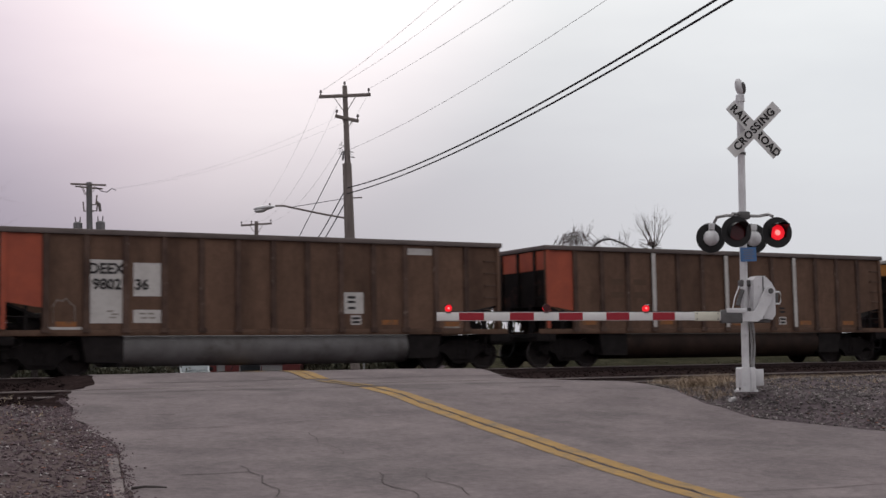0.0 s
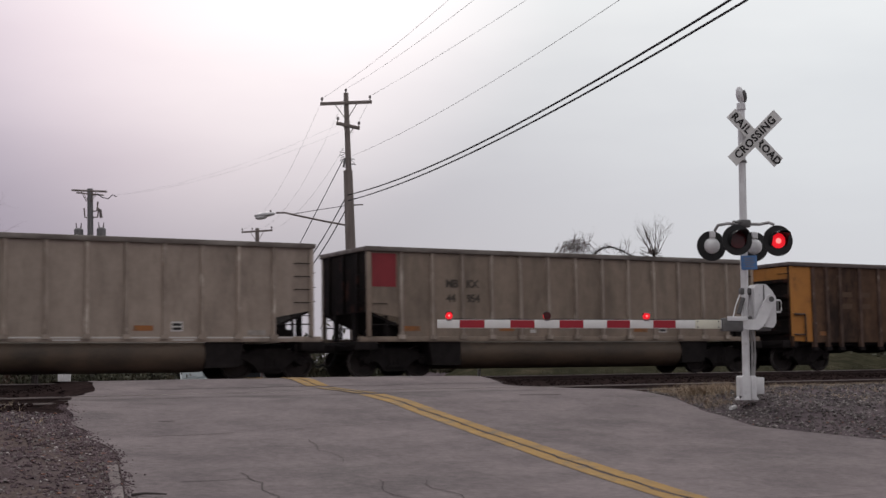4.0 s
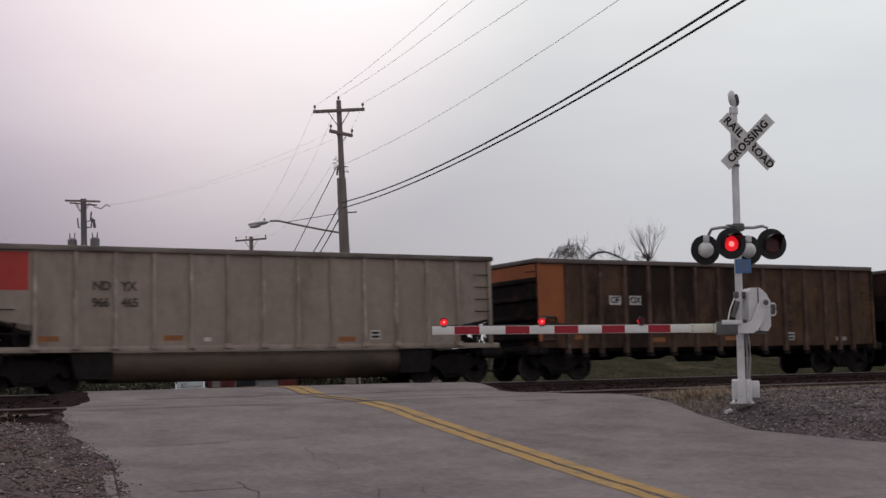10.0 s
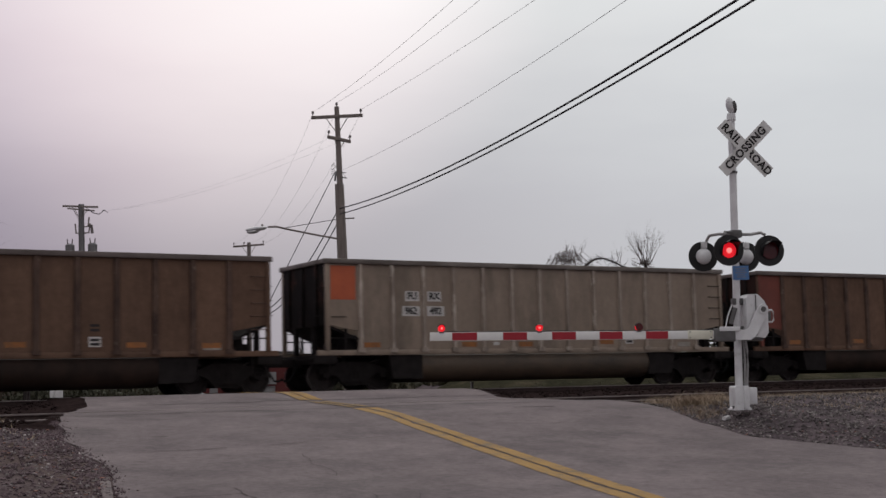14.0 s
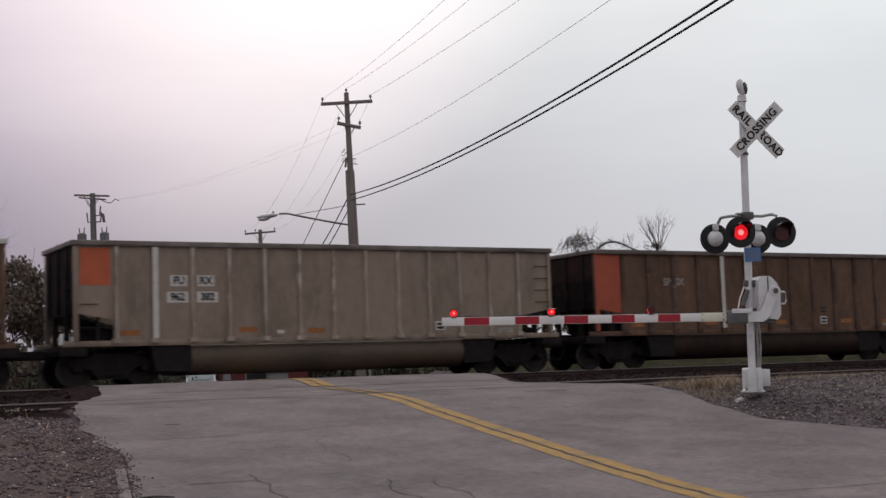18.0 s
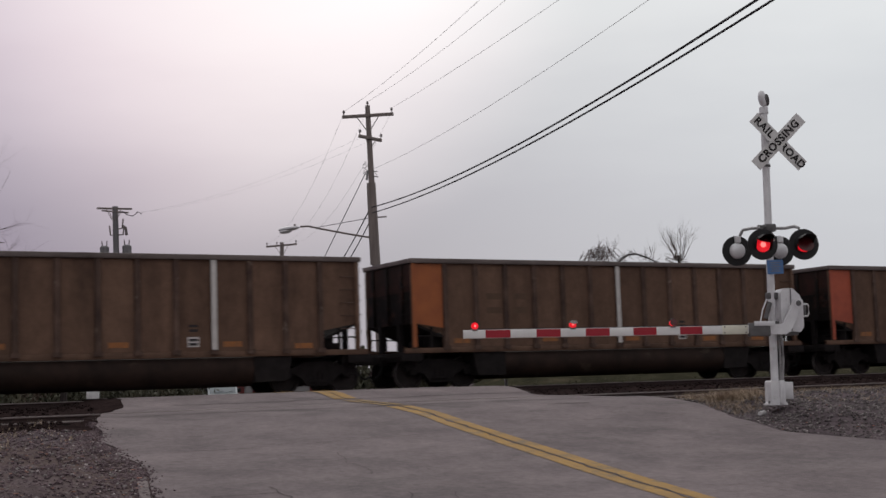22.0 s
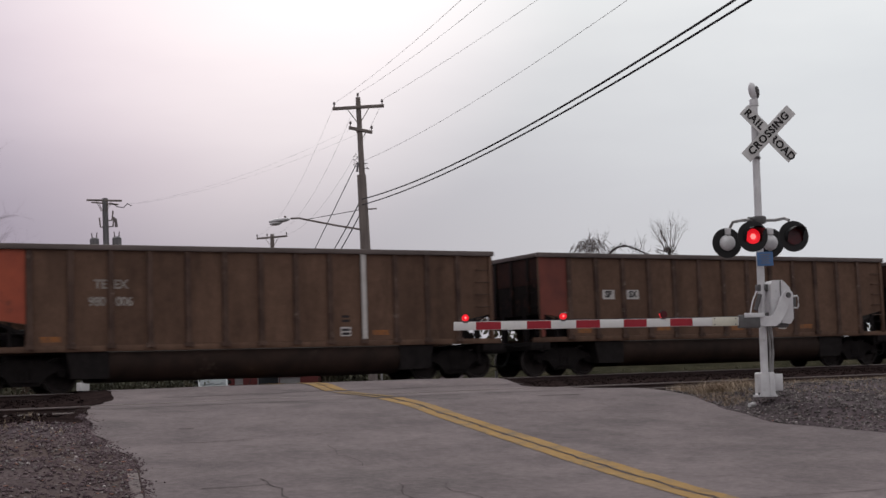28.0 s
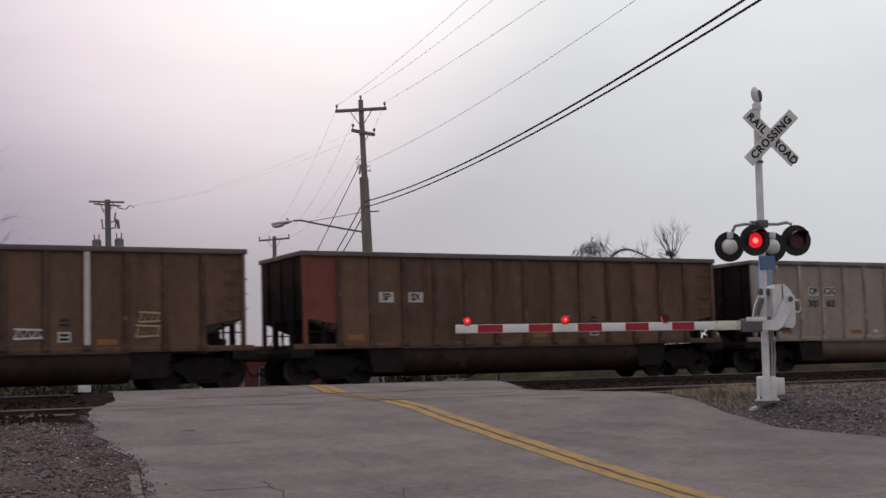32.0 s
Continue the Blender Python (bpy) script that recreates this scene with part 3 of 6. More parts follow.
for off in (-0.142, 0.142):
    part("centre_line", ribbon(on_line(off, 6, 10, 14, 18, 22.7), 0.118, 0.006), YELLOW_PAINT, road, "faded yellow painted centre line")
    part("centre_line", ribbon(on_line(off, 23.0, 24.15), 0.09, 0.012), WORN_PAINT, road, "worn yellow centre line on the crossing")
    part("centre_line", ribbon(on_line(off, 24.3, 25.9), 0.10, 0.012), WORN_PAINT, road, "worn yellow centre line on the crossing")
    part("centre_line", ribbon(on_line(off, 26.35, 28, 30, 33, 37, 44), 0.118, 0.014), YELLOW_PAINT, road, "yellow painted centre line on the hump")
part("line_seam", ribbon(on_line(0, 6, 10, 14, 18, 22.7), 0.016, 0.009, 0.10), FAINT_CRACK, road)
# darker overlay over the hump
part("asphalt_patch", ribbon([(8.2 + 0.5 * k, 28.6) for k in range(18)], 2.25, 0.006), DARK_ASPHALT, road, "darker asphalt overlay on the hump")
for pts, half in ((((5.6, 18.05), (6.4, 18.02), (6.93, 18.1)), 0.010), (((7.6, 18.15), (8.2, 18.3), (8.9, 18.42), (9.6, 18.5)), 0.008), (((4.9, 14.46), (5.7, 14.4)), 0.010),
                  (((5.75, 14.8), (5.66, 14.4), (5.72, 14.1), (5.52, 13.65), (5.58, 13.2), (5.3, 12.8)), 0.010), (((10.05, 11.2), (10.7, 11.05), (12.4, 10.9)), 0.008),
                  (((7.6, 17.2), (7.52, 16.7), (7.36, 16.2), (7.40, 15.7), (7.2, 15.2)), 0.005), (((6.98, 13.8), (6.9, 13.5), (6.72, 13.1), (6.8, 12.6), (6.7, 12.2)), 0.009),
                  (((12.2, 19.45), (12.9, 19.3), (13.6, 19.25)), 0.012), (((14.0, 21.6), (14.9, 21.5)), 0.035), (((6.25, 19.52), (6.5, 19.5)), 0.02), (((7.5, 13.6), (7.32, 13.1), (7.4, 12.6), (7.2, 12.2)), 0.007)):
    part("crack", ribbon(list(pts), half, 0.006, 0.09), FAINT_CRACK, road, "dark jagged crack in the asphalt")
# gap for the wheel flanges
for y, half in ((22.86, 0.030),):
    part("flangeway", ribbon([(5.6, y), (9, y), (13, y), (17.2, y)], half, 0.010, 0.03), CRACK, road, "dark flange gap beside the rail")

# kerb stub at the road's edge
kerb = thing("kerb", "broken pale concrete kerb stub along the road edge", "kerb")
for a, b in (((4.45, 15.75), (4.1, 14.35)), ((4.09, 14.32), (3.72, 12.9)), ((3.71, 12.87), (3.3, 11.4))):
    d = Vector((b[0] - a[0], b[1] - a[1]))
    bm = box(bmesh.new(), 0, d.length, -0.065, 0.065, -0.3, 0.05, 0.02)
    for v in bm.verts:
        v.co += Vector((0, 0.02 * noise.noise(v.co * 3), 0.025 * noise.noise(v.co * 2.0)))
    slope = math.degrees(math.atan2(profile(b[1]) - profile(a[1]), d.length))
    part("kerb_stone", bm, CONCRETE, kerb, at=Matrix.Translation((a[0] + 0.04, a[1], profile(a[1]) - 0.03)) @ pose(0, 0, 0, 0, -slope, math.degrees(math.atan2(d.y, d.x))))


def rail_mesh(x0, x1):
    """A flat-bottomed rail along x with its head's top at z = 0."""
    half = ((0.036, 0.0), (0.036, -0.035), (0.010, -0.05), (0.010, -0.15), (0.07, -0.165), (0.07, -0.18))
    outline = [(x, z) for x, z in half] + [(-x, z) for x, z in half[::-1]]
    bm = prism(bmesh.new(), outline, x0, x1, pose(0, 0, 0, 0, 0, -90))
    return bm


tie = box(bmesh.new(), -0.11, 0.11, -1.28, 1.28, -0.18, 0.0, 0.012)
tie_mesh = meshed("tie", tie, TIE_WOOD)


def railway(name, centre, z_near, z_far, ties, reach):
    t = thing(name, "rusty steel rails on dark wooden ties in ballast", "railway track", kind="structure")
    for off, z in ((-0.7525, z_near), (0.7525, z_far)):
        for x0, x1 in reach:
            r = part("rail", rail_mesh(x0, x1), RAIL_STEEL, t, "rusty rail", at=pose(0, centre + off, z))
            # the pale colour also covers the head's sides, standing in for reflected sky
            part("rail_head", box(bmesh.new(), x0, x1, -0.038, 0.038, -0.018, 0.004), RAIL_HEAD, r, "worn running surface with sky sheen painted down its sides")
    tilt = math.degrees(math.atan2(z_far - z_near, 1.505))
    for x in ties:
        part("tie", tie_mesh, TIE_WOOD, t, at=pose(x + random.uniform(-0.03, 0.03), centre, (z_near + z_far) / 2 - 0.185, tilt, 0, random.uniform(-1.5, 1.5)))
    return t


railway("near_track", 23.53, -0.285, -0.205, [x for x in np.arange(-9, 56, 0.55) if not 5.4 < x < 17.3], ((-150, 700),))
railway("far_track", TRACK_Y, 0.0, 0.0, [x for x in np.arange(-2, 60, 0.55) if not 8.2 < x < 18.2], ((-150, 700),))


# ---- loose stones, dry grass ----
def scattered(name, label, n, spot, size, material, flat=0.7):
    """Many small broken stones as one sheet of stuff."""
    vs, fs = [], []
    rnd = random.Random(len(name) * 7 + n)
    for _ in range(n):
        x, y = spot(rnd)
        z = ground_z(x, y)
        if curve(LEFT, y) < x < curve(RIGHT, y):
            z = max(z, profile(y))
        r = size * rnd.uniform(0.4, 1.3)
        q = Euler((rnd.uniform(0, 6), rnd.uniform(0, 6), rnd.uniform(0, 6))).to_matrix()
        k = len(vs)
        for c in ((1, 0, 0), (-1, 0, 0), (0, 1, 0), (0, -1, 0), (0, 0, 1), (0, 0, -1)):
            p = q @ (Vector(c) * r * rnd.uniform(0.6, 1.1))
            vs.append((x + p.x, y + p.y, z + p.z * flat + r * 0.25))
        fs += [(k + a, k + b, k + c) for a, b, c in ((0, 2, 4), (2, 1, 4), (1, 3, 4), (3, 0, 4), (2, 0, 5), (1, 2, 5), (3, 1, 5), (0, 3, 5))]
    m = bpy.data.meshes.new(name)
    m.from_pydata(vs, [], fs)
    m.materials.append(material)
    return tagged(new(name, m), label, "gravel", kind="stuff")


def left_spot(r):
    y = 10 + 10.6 * r.random() ** 0.8
    return curve(LEFT, y) - 0.05 - r.random() ** 1.4 * 9, y


def spill_spot(r):
    y = 10 + 12 * r.random()
    return curve(LEFT, y) - 0.15 + abs(r.gauss(0, 0.11)) + 0.18 * noise.noise(Vector((y * 1.7, 3, 3))), y


def right_spot(r):
    y = 12.5 + 9.2 * r.random()
    return curve(RIGHT, y) + 0.05 + r.random() ** 1.5 * 22, y


def bed_spot(r):
    y = r.uniform(20.4, 37.7)
    x = r.uniform(-6, 48)
    while (y < 21.6 and x > 8) or curve(LEFT, y) - 0.6 < x < curve(RIGHT, y) + 0.3:
        x = r.uniform(-6, 48)
    return x, y


scattered("gravel", "dark loose gravel beside the road", 12000, left_spot, 0.031, STONE)
scattered("gravel", "dark loose gravel round the signal mast", 13000, right_spot, 0.034, DARK_STONE)
scattered("pale_gravel", "scattered pale stones in the gravel", 420, left_spot, 0.024, PALE_STONE)
scattered("pale_gravel", "scattered pale stones near the signal", 700, right_spot, 0.026, PALE_STONE)
scattered("spilled_gravel", "small stones spilled over the pavement edge", 2200, spill_spot, 0.018, STONE)
scattered("grey_gravel", "grey broken stone on the verge", 6500, right_spot, 0.034, GREY_STONE)
scattered("grey_gravel", "grey broken stone beside the road", 2200, left_spot, 0.028, GREY_STONE)
scattered("dead_leaves", "scattered reddish dead leaves in the gravel", 700, left_spot, 0.036, DEAD_LEAF, 0.25)
scattered("dead_leaves", "scattered brown dead leaves near the signal", 500, right_spot, 0.034, DEAD_LEAF, 0.25)
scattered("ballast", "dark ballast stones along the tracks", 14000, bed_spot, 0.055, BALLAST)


def tufts(name, label, n, spot, height, material):
    vs, fs = [], []
    rnd = random.Random(n)
    for _ in range(n):
        x, y = spot(rnd)
        z = ground_z(x, y) - 0.01
        for _ in range(7):
            a, h = rnd.uniform(0, math.tau), height * rnd.uniform(0.35, 1.2)
            lean, bx, by = rnd.uniform(0.3, 1.8) * h, x + rnd.gauss(0, 0.05), y + rnd.gauss(0, 0.05)
            k = len(vs)
            dx, dy = math.cos(a), math.sin(a)
            vs += [(bx - dy * 0.006, by + dx * 0.006, z), (bx + dy * 0.006, by - dx * 0.006, z), (bx + dx * lean, by + dy * lean, z + h)]
            fs.append((k, k + 1, k + 2))
    m = bpy.data.meshes.new(name)
    m.from_pydata(vs, [], fs)
    m.materials.append(material)
    return tagged(new(name, m), label, "grass", kind="stuff")


def edge_spot(r):
    y = r.uniform(18.6, 21.8)
    return curve(RIGHT, y) + 0.1 + abs(r.gauss(0, 0.5)), y


def verge_spot(r):
    while True:
        y, x = r.uniform(16.5, 22.2), r.uniform(17.2, 38)
        if noise.noise(Vector((x * 0.35, y * 0.6, 3))) > -0.05 - 0.2 * (y - 18):
            return x, y


def bank_spot(r):
    y = r.uniform(38.5, 46)
    return r.uniform(18.5, 60), y


def left_grass_spot(r):
    y = r.uniform(19.6, 22)
    return r.uniform(-4, 4.6), y


def clump_spot(r):
    return 17.1 + abs(r.gauss(0, 0.4)), 20.3 + r.gauss(0, 0.4)


def strip_spot(r):
    return 18.2 + 22 * r.random() ** 1.3, r.uniform(20.2, 22.3)


def left_patch_spot(r):
    return 2.2 + r.gauss(0, 0.7), 19.6 + r.gauss(0, 0.5)


tufts("dry_grass", "dense tan dry grass clump at the pavement edge", 230, clump_spot, 0.19, DRY_GRASS)
tufts("dry_grass", "tan dry grass strip along the rails", 1100, strip_spot, 0.10, DRY_GRASS)
tufts("dry_grass", "rusty tan dry grass in the gravel", 240, left_patch_spot, 0.11, DRY_GRASS)
tufts("dry_grass", "tan dry grass along the pavement edge", 210, edge_spot, 0.12, DRY_GRASS)
tufts("dry_grass", "sparse tan dry grass on the gravel verge", 900, verge_spot, 0.075, DRY_GRASS)
tufts("dry_grass", "sparse dry weeds beside the rails", 260, left_grass_spot, 0.08, DRY_GRASS)

tufts("dry_grass", "dull weeds between the tracks and the hedge", 2600, bank_spot, 0.22, WEED)
litter = thing("paper_cup", "crushed white paper cup lying on the gravel", "litter", at=pose(16.23, 18.15, ground_z(16.23, 18.15) + 0.045, 0, 90, 25))
part("cup", rod(bmesh.new(), (0, 0, -0.09), (0, 0, 0.09), 0.035, 0.05, 14), WALL_WHITE, litter)
part("rim", rod(bmesh.new(), (0, 0, 0.085), (0, 0, 0.095), 0.054, 0.054, 14), WALL_WHITE, litter)
stick = thing("stick", "dark broken stick lying on the road", "stick", at=pose(4.12, 13.75, profile(13.75) + 0.015, 0, 0, -24))
part("twig", tube(bmesh.new(), ((0, 0, 0), (0.14, 0.02, 0.012), (0.25, -0.02, 0.01), (0.36, 0.01, 0.0)), (0.016, 0.014, 0.012, 0.007)), BARK, stick)

# ---- crossing signals ----
FLASH, FIRST = 0.6597, 0.25     # seconds that each lamp of a pair stays lit; the first change
BLINK_FLAPS = []                   # (added flap, phase): 0 is lit at even spells, 1 at odd ones


def lamp_unit(parent, x, y, z, facing, phase, hooded=True):
    """A flashing lamp: black round background, housing, lens, hood, and an added dark flap that closes to imitate the
    lamp going out.
    """
    unit = part("lamp", rod(bmesh.new(), (0, 0.012, 0), (0, -0.012, 0), 0.272, 0.272, 40), SIGNAL_BLACK, parent, "flashing red lamp on a round black background", at=pose(x, y, z, 0, 0, 0 if facing else 180))
    bm = bmesh.new()
    bmesh.ops.create_uvsphere(bm, u_segments=20, v_segments=10, radius=0.145, matrix=pose(0, 0.02, 0) @ Matrix.Diagonal((1, 0.9, 1, 1)))
    bmesh.ops.delete(bm, geom=[v for v in bm.verts if v.co.y < 0.0], context="VERTS")
    part("housing", bm, SIGNAL_SILVER, unit, "grey domed lamp housing")
    part("housing_clamp", box(bmesh.new(), -0.05, 0.05, 0.02, 0.10, 0.14, 0.26, 0.015), SIGNAL_SILVER, unit)
    part("lens", rod(bmesh.new(), (0, -0.012, 0), (0, -0.03, 0), 0.135, 0.125, 28), LENS_LIT, unit, "lit red lens")
    part("lamp_core", rod(bmesh.new(), (0, -0.03, -0.005), (0, -0.0335, -0.005), 0.05, 0.04, 20), LENS_CORE, unit, "bright lamp core")
    if hooded:
        bm = bmesh.new()
        n = 18
        for r0, r1 in ((0.165, 0.155),):
            rings = []
            for yy, shrink, span in ((-0.012, 1.0, 130), (-0.06, 1.0, 118), (-0.13, 1.0, 62), (-0.30, 1.02, 46)):
                ring = []
                for k in range(n + 1):
                    a = radians(90 - span + 2 * span * k / n)
                    ring.append((bm.verts.new((r0 * shrink * math.cos(a), yy, r0 * math.sin(a))), bm.verts.new((r1 * shrink * math.cos(a), yy, r1 * math.sin(a)))))
                rings.append(ring)
            for p, q in zip(rings, rings[1:]):
                for k in range(n):
                    for s in (0, 1):
                        bm.faces.new((p[k][s], p[k + 1][s], q[k + 1][s], q[k][s]))
            for p in (rings[-1], rings[0]):
                for k in range(n):
                    bm.faces.new((p[k][0], p[k + 1][0], p[k + 1][1], p[k][1]))
        part("hood", bm, SIGNAL_BLACK, unit, "black lamp hood")
        # added flap under the hood: covers the always glowing lens to imitate its dark spell
        bm = rod(bmesh.new(), (0, -0.003, -0.14), (0, 0.003, -0.14), 0.151, 0.151, 28)
        BLINK_FLAPS.append((part("shutter", bm, LENS_DARK, unit, "added dark red flap standing in for the unlit lamp", at=pose(0, -0.039, 0.14)), phase))
    return unit


def arm_lamp(arm, x, z, phase):
    """A small lamp on top of the gate arm; phase None stays lit."""
    unit = part("arm_lamp", box(bmesh.new(), -0.045, 0.045, -0.03, 0.03, 0, 0.03, 0.006), SIGNAL_GREY, arm, "small red gate lamp", at=pose(x, 0, z))
    bm = rod(bmesh.new(), (0, -0.035, 0.085), (0, 0.035, 0.085), 0.058, 0.058, 18)
    part("lens", bm, LENS_LIT, unit, "lit red lens")
    part("lamp_core", rod(bmesh.new(), (0, -0.037, 0.085), (0, 0.0, 0.085), 0.018, 0.018, 14), LENS_CORE, unit, "bright lamp core")
    part("lamp_cap", tube(bmesh.new(), [(0.066 * math.cos(radians(a)), 0, 0.085 + 0.066 * math.sin(radians(a))) for a in range(20, 161, 20)], 0.012), SIGNAL_BLACK, unit)
    if phase is not None:
        # same added flap in small, imitating the unlit spell of the gate lamp
        bm = rod(bmesh.new(), (0, -0.003, -0.057), (0, 0.003, -0.057), 0.066, 0.066, 18)
        BLINK_FLAPS.append((part("shutter", bm, LENS_DARK, unit, "added dark red flap standing in for the unlit lamp", at=pose(0, -0.042, 0.142)), phase))
    return unit


def blade(parent, angle, y, words, label):
    b = part("blade", box(bmesh.new(), -0.62, 0.62, -0.006, 0.006, -0.115, 0.115), SIGN_WHITE, parent, label, at=pose(0, y, 0, 0, angle))
    for text, x, space in words:
        part("lettering", lettering(text, 0.195, INK, space), INK, b, "black capital letters", at=pose(x, -0.011, 0.0))
    return b


def crossing_signal(at, label, arm_tip, front, back, belled=True):
    s = thing("crossing_signal", label, "crossing signal", at=at, group="crossing signals")
    base = part("base", prism(bmesh.new(), ((-0.165, 0.0), (0.165, 0.0), (0.165, 0.03), (0.13, 0.06), (0.13, 0.40), (0.11, 0.43), (-0.11, 0.43), (-0.13, 0.40), (-0.13, 0.06), (-0.165, 0.03)), -0.15, 0.15), SIGNAL_SILVER, s, "silver cast mast base")
    part("base_flange", box(bmesh.new(), 0.02, 0.10, -0.18, -0.151, 0.02, 0.42, 0.01), SIGNAL_SILVER, base)
    for x, y in ((-0.16, -0.12), (0.16, -0.12), (-0.16, 0.12), (0.16, 0.12)):
        part("bolt", rod(bmesh.new(), (x, y, 0.03), (x, y, 0.075), 0.02, 0.02, 6), SIGNAL_GREY, base)
    part("junction_box", box(bmesh.new(), 0.14, 0.30, -0.10, 0.10, 0.10, 0.40, 0.02), SIGNAL_SILVER, s, "small silver junction box")
    part("mast", rod(bmesh.new(), (0, 0, 0.38), (0, 0, 5.24), 0.068, 0.064, 22), SIGNAL_SILVER, s, "round silver mast")
    part("conduit", tube(bmesh.new(), ((0.10, -0.02, 0.42), (0.11, -0.03, 0.8), (0.10, -0.03, 1.1), (0.05, -0.06, 1.35)), 0.022, 8), SIGNAL_PIPE, s, "grey cable conduit")
    part("conduit", tube(bmesh.new(), ((0.13, -0.04, 0.42), (0.155, -0.05, 0.8), (0.145, -0.06, 1.05), (0.11, -0.08, 1.24)), 0.020, 8), SIGNAL_PIPE, s, "grey cable conduit")
    # bell
    if belled:
        bell = part("bell", rod(bmesh.new(), (0.0, 0, 5.20), (0.0, 0, 5.32), 0.085, 0.075, 18), SIGNAL_SILVER, s, "silver crossing bell on the mast top")
        bm = bmesh.new()
        bmesh.ops.create_uvsphere(bm, u_segments=18, v_segments=10, radius=0.115, matrix=pose(-0.01, 0.0, 5.47, 0, -12) @ Matrix.Diagonal((0.66, 0.8, 1.4, 1)))
        part("bell_housing", bm, SIGNAL_SILVER, bell, "rounded bell housing")
        bm = bmesh.new()
        bmesh.ops.create_uvsphere(bm, u_segments=16, v_segments=8, radius=0.08, matrix=pose(0.045, -0.05, 5.44, 20, -12) @ Matrix.Diagonal((0.6, 0.6, 1.45, 1)))
        part("gong", bm, SIGNAL_GREY, bell, "dull brown gong")
    # crossed blades
    cross = part("sign_bracket", box(bmesh.new(), -0.16, 0.04, -0.05, 0.0, -0.05, 0.05, 0.01), SIGNAL_GREY, s, "grey sign bracket", at=pose(0.19, -0.085, 4.67))
    for dz in (-0.42, 0.32):
        part("clamp", rod(bmesh.new(), (0, 0, 4.67 + dz - 0.02), (0, 0, 4.67 + dz + 0.02), 0.082, 0.082, 18), SIGNAL_GREY, s)
    blade(cross, 45, -0.058, (("RAIL", -0.36, 1.12), ("ROAD", 0.36, 1.05)), "white sign blade lettered RAIL ROAD")
    blade(cross, -45, -0.075, (("CROSSING", 0.0, 1.12),), "white sign blade lettered CROSSING")
    # lamps on their cross arm
    arm_bar = part("cross_arm", tube(bmesh.new(), ((-0.46, 0.20, 3.02), (-0.44, 0.10, 3.11), (-0.3, 0.0, 3.13), (0.3, 0.0, 3.13), (0.44, -0.12, 3.15), (0.46, -0.25, 3.10)), 0.028, 8), SIGNAL_PIPE, s, "bent grey lamp arm")
    part("arm_hub", box(bmesh.new(), -0.11, 0.11, -0.11, 0.11, 3.06, 3.20, 0.03), SIGNAL_GREY, s)
    part("arm_stay", tube(bmesh.new(), ((-0.1, -0.1, 3.15), (-0.3, -0.3, 3.13), (-0.33, -0.42, 3.06)), 0.024, 8), SIGNAL_GREY, s)
    for x, phase in front:
        lamp_unit(s, x, -0.46, 2.79, True, phase)
    for x, phase in back:
        lamp_unit(s, x, 0.36, 2.76, False, phase)
    # emergency notice
    sign = part("notice", box(bmesh.new(), -0.15, 0.15, -0.005, 0.005, -0.125, 0.125, 0.004), SIGN_BLUE, s, "small blue notice plate with unreadable white lines", at=pose(0.06, -0.085, 2.43, 0, -2))
    for k, wd in enumerate((0.20, 0.16, 0.21, 0.14, 0.18)):
        part("text_bar", box(bmesh.new(), -wd / 2, wd / 2, -0.008, -0.0055, 0.072 - 0.038 * k, 0.084 - 0.038 * k), FADED_WHITE, sign)
    # gate machine
    g = part("gate_machine", prism(bmesh.new(), ((0.10, 1.30), (0.44, 1.27), (0.50, 1.36), (0.50, 1.78), (0.44, 1.92), (0.34, 2.02), (0.14, 2.03), (0.10, 1.97)), -0.20, 0.16), SIGNAL_SILVER, s, "silver gate drive housing")
    part("cover_seam", box(bmesh.new(), 0.265, 0.28, -0.215, -0.201, 1.30, 2.03), SIGNAL_GREY, g)
    part("cover_seam", box(bmesh.new(), 0.15, 0.33, -0.19, 0.15, 2.022, 2.042, 0.008), SIGNAL_SILVER, g)
    part("mounting", box(bmesh.new(), -0.08, 0.12, -0.06, 0.10, 1.86, 1.98, 0.015), SIGNAL_GREY, g)
    part("mounting", box(bmesh.new(), -0.08, 0.12, -0.06, 0.10, 1.36, 1.48, 0.015), SIGNAL_GREY, g)
    part("guard_rail", tube(bmesh.new(), ((0.50, 0.0, 1.56), (0.66, 0.0, 1.56), (0.68, 0.0, 1.60), (0.68, 0.0, 1.74), (0.66, 0.0, 1.77), (0.50, 0.0, 1.77)), 0.016, 8), SIGNAL_SILVER, g, "silver grab rail")
    part("side_box", box(bmesh.new(), 0.50, 0.60, -0.10, 0.06, 1.58, 1.74, 0.01), SIGNAL_GREY, g)
    part("underside", box(bmesh.new(), 0.14, 0.42, -0.16, 0.12, 1.22, 1.275, 0.01), SIGNAL_GREY, g)
    link = part("counter_arm", prism(bmesh.new(), ((-0.20, 1.23), (0.13, 1.23), (0.22, 1.29), (0.42, 1.66), (0.47, 1.74), (0.45, 1.83), (0.38, 1.87), (0.30, 1.83), (0.26, 1.76), (0.10, 1.43), (0.05, 1.41), (-0.20, 1.41)), -0.30, -0.24), SIGNAL_SILVER, s, "silver curved gate arm support")
    part("pivot", rod(bmesh.new(), (0.37, -0.315, 1.77), (0.37, -0.20, 1.77), 0.085, 0.085, 22), SIGNAL_SILVER, link, "silver pivot boss")
    part("pivot_bolt", rod(bmesh.new(), (0.37, -0.33, 1.77), (0.37, -0.314, 1.77), 0.045, 0.05, 14), SIGNAL_GREY, link, "grey pivot bolt")
    part("arm_adapter", box(bmesh.new(), -0.54, -0.16, -0.33, -0.19, 1.20, 1.43, 0.02), SIGNAL_GREY, s, "dark grey arm adapter")
